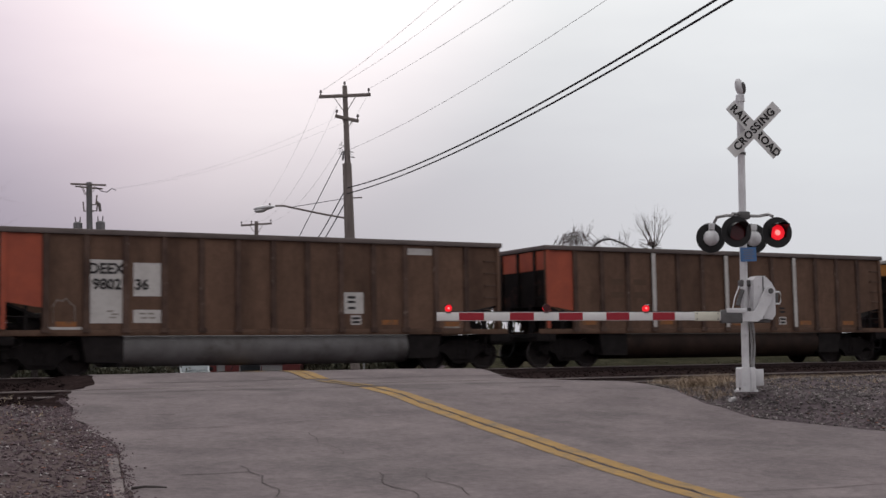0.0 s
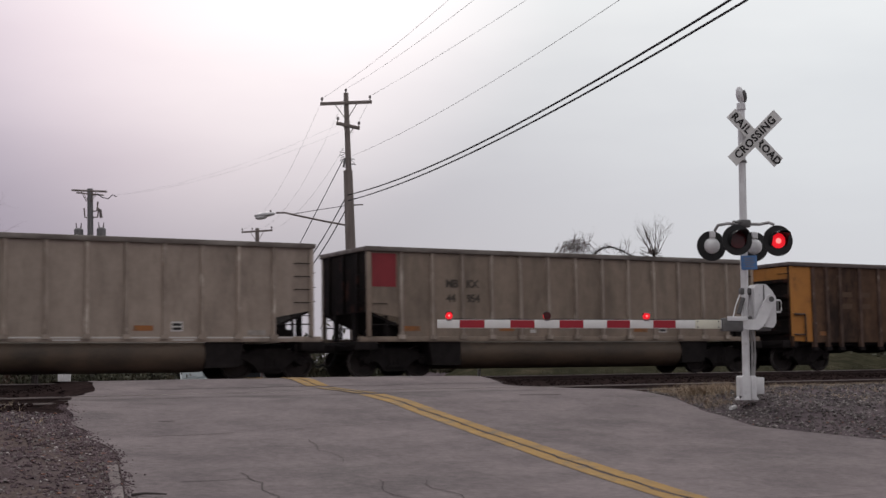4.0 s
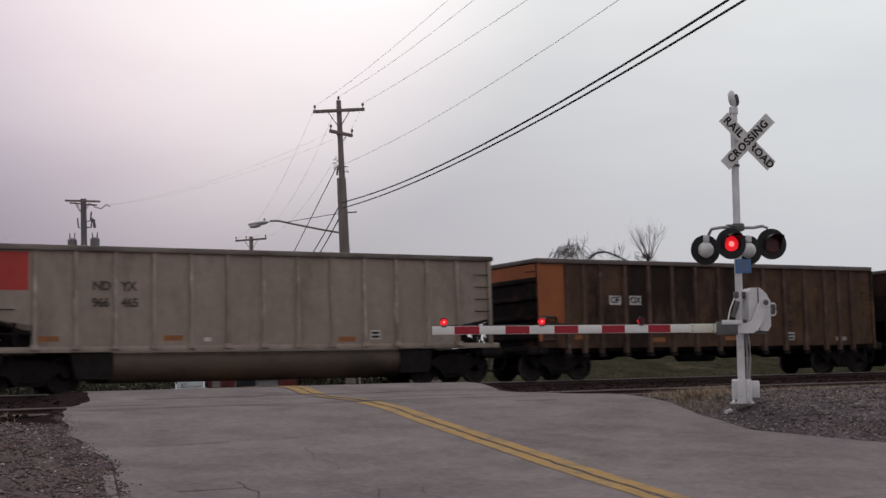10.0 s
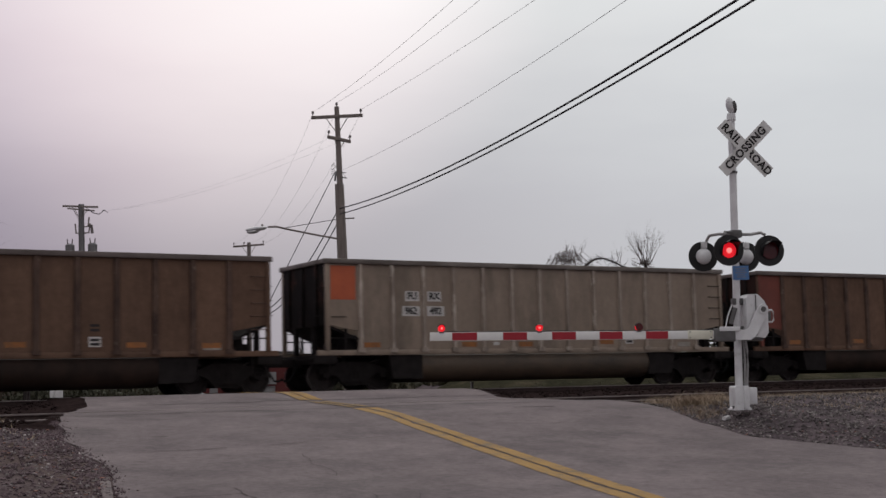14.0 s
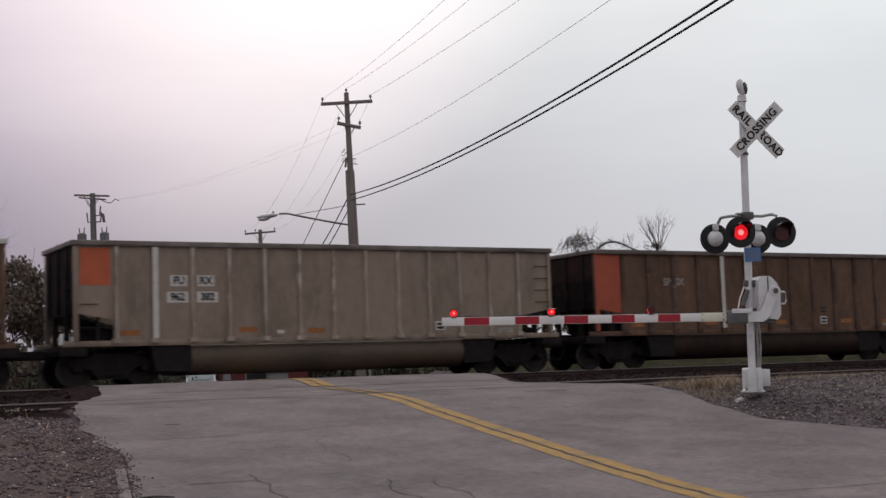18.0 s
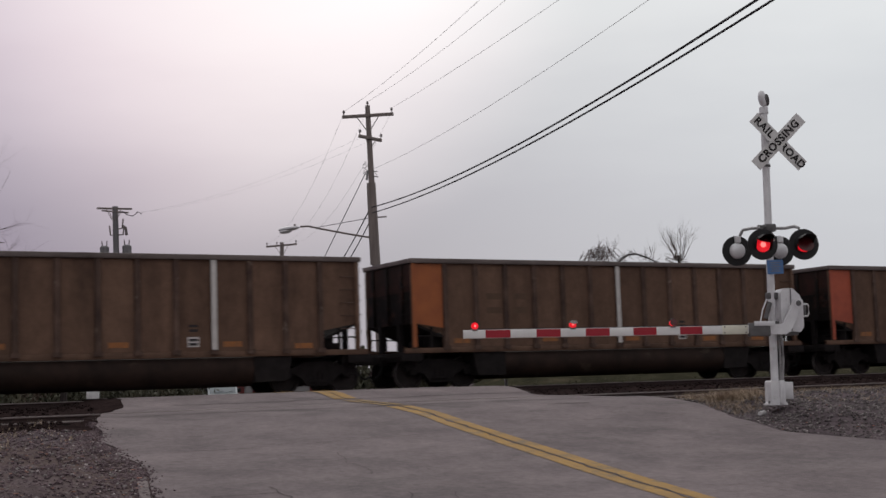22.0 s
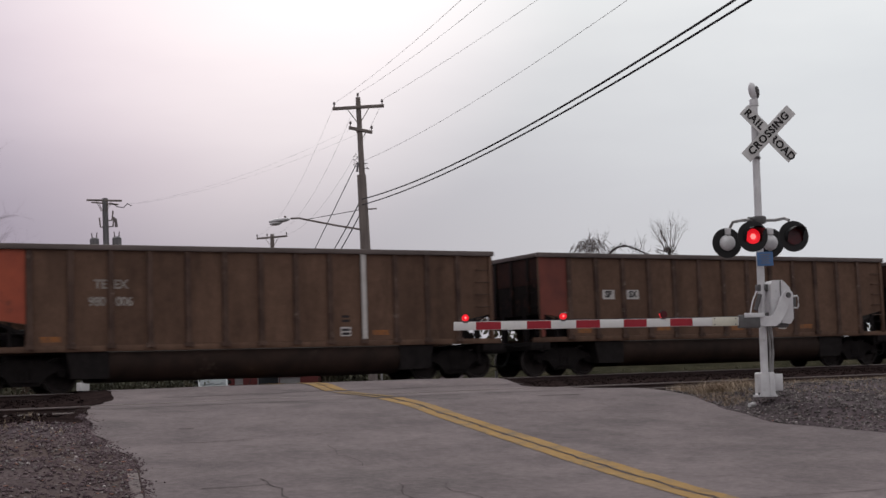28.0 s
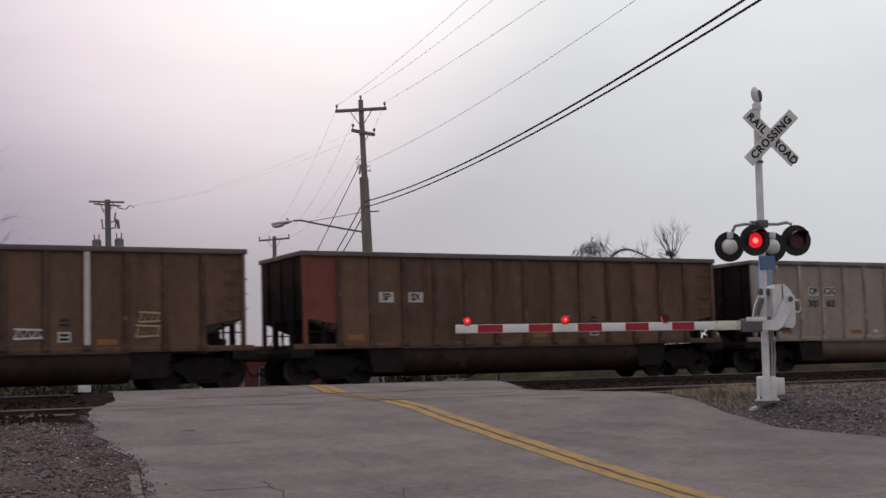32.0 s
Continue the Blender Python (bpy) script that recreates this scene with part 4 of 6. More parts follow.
    part("adapter_plate", box(bmesh.new(), -0.46, -0.10, -0.345, -0.331, 1.38, 1.46, 0.006), SIGNAL_SILVER, s)
    part("tension_rod", tube(bmesh.new(), ((-0.30, -0.20, 1.44), (-0.22, -0.12, 1.66), (-0.12, -0.08, 1.86)), 0.012), SIGNAL_SILVER, s, "thin tension rod")
    part("spring", rod(bmesh.new(), (-0.16, -0.10, 1.52), (-0.06, -0.08, 1.80), 0.04, 0.04, 10), SIGNAL_GREY, s)
    # gate arm
    tilt = math.degrees(math.atan2(0.055, 5.0))
    arm = part("gate_arm", box(bmesh.new(), arm_tip, -0.42, -0.018, 0.018, -0.072, 0.072, 0.006), ARM_WHITE, s, "white gate arm with red stripes, lowered", at=pose(0, -0.26, 1.325, 0, tilt - 1.0))
    for a, b in ((-5.19, -4.76), (-4.31, -3.89), (-3.45, -3.03), (-2.61, -2.20), (-1.78, -1.38)):
        part("stripe", box(bmesh.new(), a, b, -0.0205, 0.0205, -0.066, 0.066), ARM_RED, arm, "dark red reflective stripe")
    part("arm_joint", box(bmesh.new(), -1.02, -0.56, -0.024, 0.024, -0.078, 0.078, 0.004), ARM_CREAM, arm, "cream arm joint sleeve")
    for x in (-0.98, -0.60):
        for z in (-0.05, 0.05):
            part("bolt", rod(bmesh.new(), (x, -0.03, z), (x, 0.03, z), 0.013, 0.013, 6), SIGNAL_GREY, arm)
    part("lamp_cable", tube(bmesh.new(), [(x, 0, 0.08 + 0.006 * math.sin(x * 7)) for x in np.linspace(arm_tip + 0.25, -0.6, 30)], 0.008), WIRE, arm, "thin black lamp cable")
    arm_lamp(arm, -5.37, 0.055, None)
    arm_lamp(arm, -3.67, 0.055, 0)
    arm_lamp(arm, -1.90, 0.055, 1)
    return s


crossing_signal(pose(16.454, 18.03, -0.44, 0, 1.0, -21), "silver railroad crossing signal with lowered striped gate on gravel", -5.57, ((-0.30, 0), (0.45, 1)), ((-0.47, 0), (0.33, 1)))
crossing_signal(pose(12.0, 47.86, -0.08, 0, -0.5, 162), "silver crossing signal beyond the tracks with lowered gate", -5.57, ((-0.45, 0), (0.45, 1)), ((0.47, 0), (-0.47, 1)), belled=False)

# ---- utility poles and wires ----
def insulator(parent, x, y, z):
    i = part("insulator", rod(bmesh.new(), (x, y, z), (x, y, z + 0.12), 0.022, 0.03, 8), INSULATOR, parent)
    part("insulator_cap", rod(bmesh.new(), (x, y, z + 0.12), (x, y, z + 0.24), 0.07, 0.045, 10), INSULATOR, i)


def cross_arm(parent, z, half, yaw, tilt=0.0, marks=(-0.95, 0.95), thick=0.075):
    a = part("cross_arm", box(bmesh.new(), -half, half, -0.17, -0.17 + 2 * thick * 0.8, -thick, thick, 0.01), POLE_WOOD, parent, "weathered wooden cross arm", at=pose(0, 0, z, 0, tilt, yaw))
    for k in marks:
        insulator(a, k * half, -0.11, thick)
    for s in (-1, 1):
        part("brace", tube(bmesh.new(), ((s * half * 0.42, -0.19, -thick), (s * 0.1, -0.19, -0.5 * half - 0.1)), 0.022), POLE_WOOD, a)
    return a


def pole(at, label, height, r0, r1, material, lean=0.0):
    p = thing("utility_pole", label, "utility pole", at=at @ pose(0, 0, 0, 0, lean, 0), group="utility poles")
    part("pole", rod(bmesh.new(), (0, 0, -0.4), (0, 0, height), r0, r1, 18), material, p, "tapered weathered wooden pole")
    return p


MAIN = Vector((27.70, 56.76, EYE - 1.25))
main = pole(pose(*MAIN, 0, 0, -29.8), "tall leaning wooden utility pole with street lamp", 14.65, 0.235, 0.115, POLE_WOOD, -1.45)
cross_arm(main, 14.15, 1.23, 0, 0.0, (-0.93, 0.93))
cross_arm(main, 13.05, 0.60, 28, 9, (-0.92, 0.92))
insulator(main, 0, 0, 14.62)
part("pole_sleeve", rod(bmesh.new(), (-0.03, 0, 7.0), (-0.03, 0, 10.9), 0.245, 0.215, 18), POLE_WOOD, main, "doubled lower pole section")
coil = random.Random(19)
for x, z, n in ((-0.26, 11.25, 16), (0.24, 11.15, 9)):
    pts = [(x + coil.uniform(-0.16, 0.16), -0.14 + coil.uniform(-0.06, 0.06), z + 0.045 * k + coil.uniform(-0.07, 0.07)) for k in range(n)]
    part("splice_case", tube(bmesh.new(), pts, 0.014, 5), WIRE, main, "tangled cable splice")
part("splice_case", rod(bmesh.new(), (-0.22, -0.13, 11.05), (-0.15, -0.13, 11.5), 0.05, 0.04, 8), POLE_GREY, main)
part("step_bar", tube(bmesh.new(), ((-0.15, 0, 9.25), (0.62, 0, 9.25)), 0.035), POLE_WOOD, main)
lamp = part("lamp_bracket", tube(bmesh.new(), ((-0.1, 0, 8.28), (-1.2, -0.3, 8.50), (-2.5, -0.6, 8.80), (-3.0, -0.7, 8.93), (-3.4, -0.8, 8.93)), 0.045, 8), POLE_WOOD, main, "long dark lamp bracket")
part("stay", tube(bmesh.new(), ((-0.1, 0, 9.25), (-2.7, -0.6, 8.86)), 0.016), WIRE, lamp)
bm = bmesh.new()
bmesh.ops.create_uvsphere(bm, u_segments=16, v_segments=10, radius=0.3, matrix=pose(-3.92, -0.9, 8.85, 0, -6, 12) @ Matrix.Diagonal((1.7, 0.62, 0.40, 1)))
part("lamp_head", bm, LAMP_GREY, lamp, "grey cobra street lamp head")
bm = bmesh.new()
bmesh.ops.create_uvsphere(bm, u_segments=14, v_segments=8, radius=0.2, matrix=pose(-4.08, -0.93, 8.73, 0, -6, 12) @ Matrix.Diagonal((1.5, 0.8, 0.55, 1)))
part("lamp_bowl", bm, LAMP_GREY, lamp, "pale lamp bowl")
part("photocell", rod(bmesh.new(), (-3.65, -0.85, 8.93), (-3.65, -0.85, 9.05), 0.05, 0.05, 8), POLE_WOOD, lamp)

SECOND = Vector((22.85, 84.87, EYE - 1.25))
second = pole(pose(*SECOND, 0, 0, -29.8), "grey wooden utility pole with transformers", 13.35, 0.235, 0.18, POLE_GREY, -0.9)
cross_arm(second, 13.2, 1.22, -12, 5.5, (), 0.06)
cross_arm(second, 13.0, 0.85, 12, 6.0, (), 0.045)
for x, z in ((-0.35, 12.35), (0.5, 12.75), (0.55, 12.35)):
    part("fuse_switch", tube(bmesh.new(), ((x * 0.25, 0, z - 0.85), (x * 0.9, -0.1, z - 0.85), (x * 1.05, -0.1, z - 0.25)), 0.05), POLE_WOOD, second, "fuse switch on a bracket")
part("arrester", rod(bmesh.new(), (0.72, -0.1, 11.45), (0.66, -0.1, 12.0), 0.10, 0.08, 10), INSULATOR, second)
part("jumper", tube(bmesh.new(), ((0.5, -0.2, 13.0), (0.8, -0.2, 12.75), (1.2, -0.2, 12.65), (1.5, -0.2, 12.9), (1.75, -0.2, 12.75)), 0.03), WIRE, second, "loose jumper wire")
for x in (-0.72, 0.72):
    tr = part("transformer", rod(bmesh.new(), (x, -0.1, 9.75), (x, -0.1, 10.72), 0.29, 0.29, 16), POLE_GREY, second, "grey can transformer")
    part("lid", rod(bmesh.new(), (x, -0.1, 10.72), (x, -0.1, 10.82), 0.30, 0.18, 16), POLE_GREY, tr)
    for dx in (-0.13, 0.13):
        part("bushing", rod(bmesh.new(), (x + dx, -0.1, 10.75), (x + dx * 1.3, -0.1, 11.15), 0.045, 0.03, 8), INSULATOR, tr)
    part("bracket", box(bmesh.new(), min(x, 0), max(x, 0), -0.05, 0.05, 10.2, 10.3), POLE_GREY, tr)

THIRD = Vector((39.4, 98.4, EYE - 1.25))
third = pole(pose(*THIRD, 0, 0, -29.8), "distant wooden utility pole with one cross arm", 12.85, 0.22, 0.15, POLE_WOOD, 0.3)
cross_arm(third, 12.6, 1.22, 0, -3.2, (-0.95, -0.3, 0.95), 0.07)

ALONG = Vector((17.1 - 27.4, 19.0 - 56.9)).normalized()


def span_wire(name, label, triple, r, material, reach=52, at=(27.4, 56.9)):
    """A sagging wire down the street from the tall pole towards and past the camera; triple gives its height along the way."""
    c = np.polyfit([a for a, b in triple], [b for a, b in triple], 2)
    pts = [(at[0] + ALONG.x * q, at[1] + ALONG.y * q, float(np.polyval(c, q))) for q in np.linspace(0, reach, 40)]
    return tagged(new(name, meshed(name, tube(bmesh.new(), pts, r), material)), label, "cable")


span_wire("telephone_cable", "thick black telephone cable sagging over the road", ((0, 8.59), (22.7, 7.21), (38.6, 7.02)), 0.026, WIRE)
span_wire("telephone_cable", "thick black telephone cable sagging over the road", ((0, 8.32), (22.7, 7.04), (39.3, 6.84)), 0.024, WIRE)
span_wire("power_line", "thin service wire sagging over the road", ((0, 10.45), (10.3, 9.68), (35.7, 8.64)), 0.0065, THIN_WIRE, at=(27.58, 56.83))
span_wire("power_line", "thin bare power line over the road", ((0, 13.35), (6.4, 12.76), (27.2, 11.15)), 0.0065, THIN_WIRE, at=(28.37, 56.38))
span_wire("power_line", "thin bare power line over the road", ((0, 13.70), (11.7, 12.59), (25.6, 11.65)), 0.006, THIN_WIRE, at=(27.37, 56.95))
span_wire("power_line", "thin bare power line over the road", ((0, 13.26), (16.8, 11.89), (26.7, 11.35)), 0.006, THIN_WIRE, at=(26.39, 57.51))


def sag(name, label, a, b, drop, r, material):
    a, b = Vector(a), Vector(b)
    pts = [a.lerp(b, k / 24) - Vector((0, 0, 4 * drop * (k / 24) * (1 - k / 24))) for k in range(25)]
    return tagged(new(name, meshed(name, tube(bmesh.new(), pts, r), material)), label, "cable")


side = Vector((0.868, -0.497, 0))
top = MAIN + side * -0.36 + Vector((0, 0, 14.4))
for k, (o, drop) in enumerate(((-1.15, 1.2), (-0.1, 1.5), (1.15, 1.3))):
    sag("power_line", "thin bare power line to the distant pole", top + side * o + Vector((0, 0, -0.05)), THIRD + side * (o * 0.95) + Vector((0, 0, 12.75)), drop, 0.005, THIN_WIRE)
for o in (-0.9, 0.9):
    sag("power_line", "faint power line to the transformer pole", MAIN + side * o * 0.5 + Vector((-0.3, 0.2, 13.1)), SECOND + side * (1.3 + o * 0.2) + Vector((0, 0, 12.9)), 0.55, 0.003, THIN_WIRE)
for o in (-0.10, 0.10):
    sag("telephone_cable", "dark cable slanting down behind the tall pole", MAIN + side * (o - 0.2) + Vector((0, 0, 9.75 - o)), THIRD + side * (o * 3 - 0.75) + Vector((0, 0, 7.2)), 1.9, 0.030, WIRE)
sag("guy_wire", "dark twisted guy wire from the tall pole", MAIN + Vector((-0.45, 0.2, 11.5)), MAIN + Vector((-1.65, 12.0, 1.2)), 0.0, 0.020, WIRE)


# ---- trees ----
def branch(bm, p, d, length, r, depth, rnd, droop=0.0, spread=0.55, fork=3):
    """Tapered limbs that fork into ever thinner twigs."""
    pts, rr, q, v = [p], [r], Vector(p), Vector(d).normalized()
    for k in range(4):
        v = (v + Vector((rnd.gauss(0, 0.13), rnd.gauss(0, 0.13), rnd.gauss(0, 0.07) - droop * 0.12))).normalized()
        q = q + v * length / 4
        pts.append(Vector(q))
        rr.append(r * (1 - 0.13 * (k + 1)))
    tube(bm, pts, rr, 5 if r > 0.03 else 3)
    if depth == 0:
        return
    for k in range(fork):
        i = rnd.choice((2, 3, 4))
        a = Vector((rnd.gauss(0, spread), rnd.gauss(0, spread), rnd.gauss(0.12, 0.3)))
        branch(bm, pts[i], v + a, length * rnd.uniform(0.55, 0.8), rr[i] * 0.68, depth - 1, rnd, droop, spread, fork)


def bare_tree(at, label, height, seed, depth, droop=0.0, spread=0.5, limbs=4, reach=0.30):
    t = thing("tree", label, "tree", at=Matrix.Translation(at), group="bare trees")
    rnd = random.Random(seed)
    part("trunk", tube(bmesh.new(), ((0, 0, -0.3), (0.05, 0, height * 0.25), (0.0, 0.1, height * 0.5)), (height * 0.022, height * 0.018, height * 0.013), 8), BARK, t, "grey-brown trunk")
    for k in range(limbs):
        bm = bmesh.new()
        a = k * math.tau / limbs + rnd.uniform(-0.4, 0.4)
        d = Vector((math.cos(a) * (0.45 + droop * 0.5), math.sin(a) * (0.45 + droop * 0.5), 1.0 - droop * 0.3))
        branch(bm, Vector((0, 0.05, height * rnd.uniform(0.33, 0.5))), d, height * reach, height * 0.0125, depth, rnd, droop, spread)
        part("limb", bm, TWIG if depth > 4 else BARK, t, "bare limb with fine twigs")
    return t


ACROSS = Vector((0.815, -0.58, 0))


def vine_tree(at, label, height, half, seed, n):
    """A leafless tree whose top is a dome of tangled hanging vines, with a few twigs standing out of it."""
    t = thing("tree", label, "tree", at=Matrix.Translation(at), group="bare trees")
    rnd = random.Random(seed)
    part("trunk", tube(bmesh.new(), ((0, 0, -0.3), (0.1, 0.05, height * 0.5), (-0.05, 0.0, height * 0.95)), (0.22, 0.17, 0.10), 8), BARK, t, "grey-brown trunk")
    for k in range(6):
        bm = bmesh.new()
        for _ in range(n // 6):
            side_ = rnd.gauss(0, 0.42) * half
            c = ACROSS * side_ + Vector((0, 0, height + half * rnd.uniform(-0.2, 0.55) * (1.1 - abs(side_) / half)))
            c += Vector((rnd.gauss(0, 0.2), rnd.gauss(0, 0.25), 0))
            out = ACROSS * rnd.gauss(0, 0.45) * half + Vector((0, rnd.gauss(0, 0.3), 0))
            drop = rnd.uniform(0.3, 1.0) * half
            pts = [c + out * (0.33 * j) + Vector((rnd.gauss(0, 0.05), rnd.gauss(0, 0.05), 0.16 * math.sin(j * 1.6) - drop * (j / 4) ** 2)) for j in range(5)]
            tube(bm, pts, (0.013, 0.013, 0.011, 0.009, 0.006), 3)
        part("limb", bm, TWIG, t, "tangle of bare hanging vines")
    bm = bmesh.new()
    for _ in range(14):
        c = ACROSS * rnd.uniform(-0.2, 0.9) * half + Vector((0, 0, height + 0.2 * half))
        branch(bm, c, ACROSS * rnd.uniform(-0.2, 0.7) + Vector((0, rnd.gauss(0, 0.2), 1)), half * rnd.uniform(0.5, 0.85), 0.016, 1, rnd, 0.1, 0.5, 2)
    part("limb", bm, TWIG, t, "fine bare twigs")
    return t


vine_tree((52.15, 73.35, -1.1), "bare tree topped by a tangle of vines", 9.45, 1.05, 5, 150)
arching = thing("tree", "bare low tree with one arching limb", "tree", at=Matrix.Translation((53.4, 72.4, -1.1)), group="bare trees")
twigs = random.Random(8)
part("trunk", tube(bmesh.new(), ((0, 0, -0.3), (0.1, 0, 5.0), (-0.2, 0.1, 8.6)), (0.20, 0.16, 0.09), 8), BARK, arching, "grey-brown trunk")
arch = [ACROSS * u + Vector((0, 0, z)) for u, z in ((-0.5, 8.7), (-0.1, 9.15), (0.35, 9.42), (0.9, 9.45), (1.5, 9.22), (2.1, 8.9), (2.5, 8.6))]
part("limb", tube(bmesh.new(), arch, (0.07, 0.075, 0.07, 0.06, 0.055, 0.045, 0.03), 6), BARK, arching, "dark arching limb")
bm = bmesh.new()
for _ in range(80):
    c = arch[twigs.randrange(0, 6)]
    branch(bm, c, Vector((twigs.gauss(0, 0.7), twigs.gauss(0, 0.5), twigs.uniform(-0.5, 0.6))), twigs.uniform(0.25, 0.55), 0.018, 1, twigs, 0.3, 0.7, 2)
part("limb", bm, BARK, arching, "short tangled twigs")
bm = bmesh.new()
for u in (1.75, 1.95, 2.05):
    branch(bm, ACROSS * u + Vector((0, 0, 8.9)), Vector((twigs.gauss(0, 0.08), 0, 1)), 1.0, 0.02, 1, twigs, -0.2, 0.2, 3)
part("limb", bm, TWIG, arching, "upright sprig")
fan = thing("tree", "bare upright tree with a fan of thin twigs", "tree", at=Matrix.Translation((56.4, 70.1, -1.1)), group="bare trees")
part("trunk", tube(bmesh.new(), ((0, 0, -0.3), (0.0, 0, 5.0), (-0.1, 0.05, 9.2)), (0.22, 0.17, 0.10), 8), BARK, fan, "grey-brown trunk")
for k in range(13):
    bm = bmesh.new()
    lean = (k - 6) / 6 + twigs.uniform(-0.1, 0.1)
    branch(bm, ACROSS * (lean * 0.25 - 0.1) + Vector((0, 0, 8.9)), ACROSS * lean * 0.55 + Vector((0, twigs.gauss(0, 0.15), 1)), twigs.uniform(0.95, 1.35), 0.030, 3, twigs, -0.25, 0.24, 3)
    part("limb", bm, TWIG, fan, "bare limb with fine upright twigs")
knot = bmesh.new()
for _ in range(70):
    c = ACROSS * twigs.gauss(-0.2, 0.28) + Vector((0, twigs.gauss(0, 0.2), 9.05 + twigs.gauss(0, 0.2)))
    branch(knot, c, Vector((twigs.gauss(0, 1), twigs.gauss(0, 1), twigs.gauss(0, 0.6))), 0.35, 0.022, 0, twigs)
part("limb", knot, TWIG, fan, "dark knot of twigs")
bare_tree((50.3, 74.6, -1.1), "bare small tree behind the train", 9.2, 17, 3, 0.2, 0.5, 3, 0.16)
bare_tree((11.9, 85.6, -1.1), "bare tree with fine reddish twigs", 15.0, 23, 5, -0.05, 0.5, 6, 0.27)


def leaf_cloud(name, material, n, radius, centre, rnd, leaf):
    """Loose clumps of small leaves with gaps between them."""
    vs, fs = [], []
    clumps = [(Vector((rnd.gauss(0, 0.45) * radius[0], rnd.gauss(0, 0.45) * radius[1], rnd.gauss(0, 0.42) * radius[2])), rnd.uniform(0.25, 0.5)) for _ in range(26)]
    for _ in range(n):
        c, s = rnd.choice(clumps)
        p = Vector(centre) + c + Vector((rnd.gauss(0, s), rnd.gauss(0, s), rnd.gauss(0, s * 0.8))) * radius[0] * 0.33
        q = Euler((rnd.uniform(0, 6), rnd.uniform(0, 6), rnd.uniform(0, 6))).to_matrix()
        k = len(vs)
        for a, b in ((-1, 0), (0, -0.5), (1, 0), (0, 0.5)):
            vs.append(p + q @ Vector((a * leaf, b * leaf, 0)))
        fs.append((k, k + 1, k + 2, k + 3))
    m = bpy.data.meshes.new(name)
    m.from_pydata(vs, [], fs)
    m.materials.append(material)
    return m


def leafy_tree(at, label, height, seed, width):
    t = thing("tree", label, "tree", at=Matrix.Translation(at), group="leafy trees")
    rnd = random.Random(seed)
    part("trunk", tube(bmesh.new(), ((0, 0, -0.3), (0.05, 0, height * 0.3), (0.0, 0.1, height * 0.75)), (height * 0.025, height * 0.02, height * 0.008), 8), BARK, t, "dark trunk")
    for k in range(4):
        bm = bmesh.new()
        a = k * math.tau / 4 + rnd.uniform(-0.4, 0.4)
        branch(bm, Vector((0, 0, height * (0.25 + 0.1 * k))), Vector((math.cos(a), math.sin(a), 0.8)), height * 0.3, height * 0.009, 2, rnd)
        part("limb", bm, BARK, t, "bare limb with fine twigs")
    part("crown", leaf_cloud("crown", LEAF, 13000, (width, width, height * 0.42), (0, 0, height * 0.55), rnd, 0.10), LEAF, t, "sparse olive-brown foliage")
    return t


leafy_tree((11.6, 62.5, -1.2), "sparse olive-brown leafy tree", 8.3, 3, 2.6)
leafy_tree((13.9, 61.2, -1.2), "sparse olive-brown leafy tree", 7.6, 6, 2.2)
leafy_tree((9.2, 64.0, -1.2), "sparse olive-brown leafy tree", 8.0, 9, 2.8)


def hedge(a, b, h, n, seed, label, leaf=0.15):
    rnd = random.Random(seed)
    a, b = Vector(a), Vector(b)
    vs, fs = [], []
    for _ in range(n):
        u = rnd.random()
        p = a.lerp(b, u) + Vector((rnd.gauss(0, 0.5), rnd.gauss(0, 0.6), 0))
        p.z += abs(rnd.gauss(0, 0.5)) * h * (0.55 + 0.5 * noise.noise(Vector((u * 9, seed, 0))))
        q = Euler((rnd.uniform(0, 6), rnd.uniform(0, 6), rnd.uniform(0, 6))).to_matrix()
        k = len(vs)
        for c, d in ((-1, 0), (0, -0.5), (1, 0), (0, 0.5)):
            vs.append(p + q @ Vector((c * leaf, d * leaf, 0)))
        fs.append((k, k + 1, k + 2, k + 3))
    m = bpy.data.meshes.new("hedge")
    m.from_pydata(vs, [], fs)
    m.materials.append(HEDGE_LEAF)
    return tagged(new("hedge", m), label, "hedge", kind="stuff")


hedge((33.5, 60.0, 0.2), (62, 47, 0.2), 1.9, 20000, 2, "low olive-green hedge beyond the tracks")
hedge((60, 48, 0.2), (120, 46, 0.2), 1.9, 9000, 5, "low olive-green hedge beyond the tracks")
hedge((118, 46, 0.2), (260, 46, 0.2), 2.2, 9000, 6, "low olive-green hedge beyond the tracks")
hedge((-8, 58, -0.6), (11.0, 56, -0.6), 3.2, 11000, 7, "dull brown undergrowth beyond the tracks")
hedge((37.5, 86.0, -1.1), (64, 66, -0.6), 4.6, 14000, 11, "dark olive shrubs beside the shop", 0.30)
hedge((36.8, 84.0, -1.1), (39.5, 82.5, -1.1), 4.6, 1800, 12, "dark rounded bush at the shop's corner", 0.2)
hedge((-6, 112, -1.2), (30, 98, -1.2), 6.0, 16000, 13, "dull brown trees far down the street", 0.42)
hedge((6, 66, -1.1), (23.5, 72, -1.2), 3.2, 30000, 15, "dull olive-brown brush beyond the crossing", 0.12)
hedge((14, 128, -1.2), (62, 118, -1.2), 5.0, 9000, 9, "distant grey-brown thicket behind the shops")

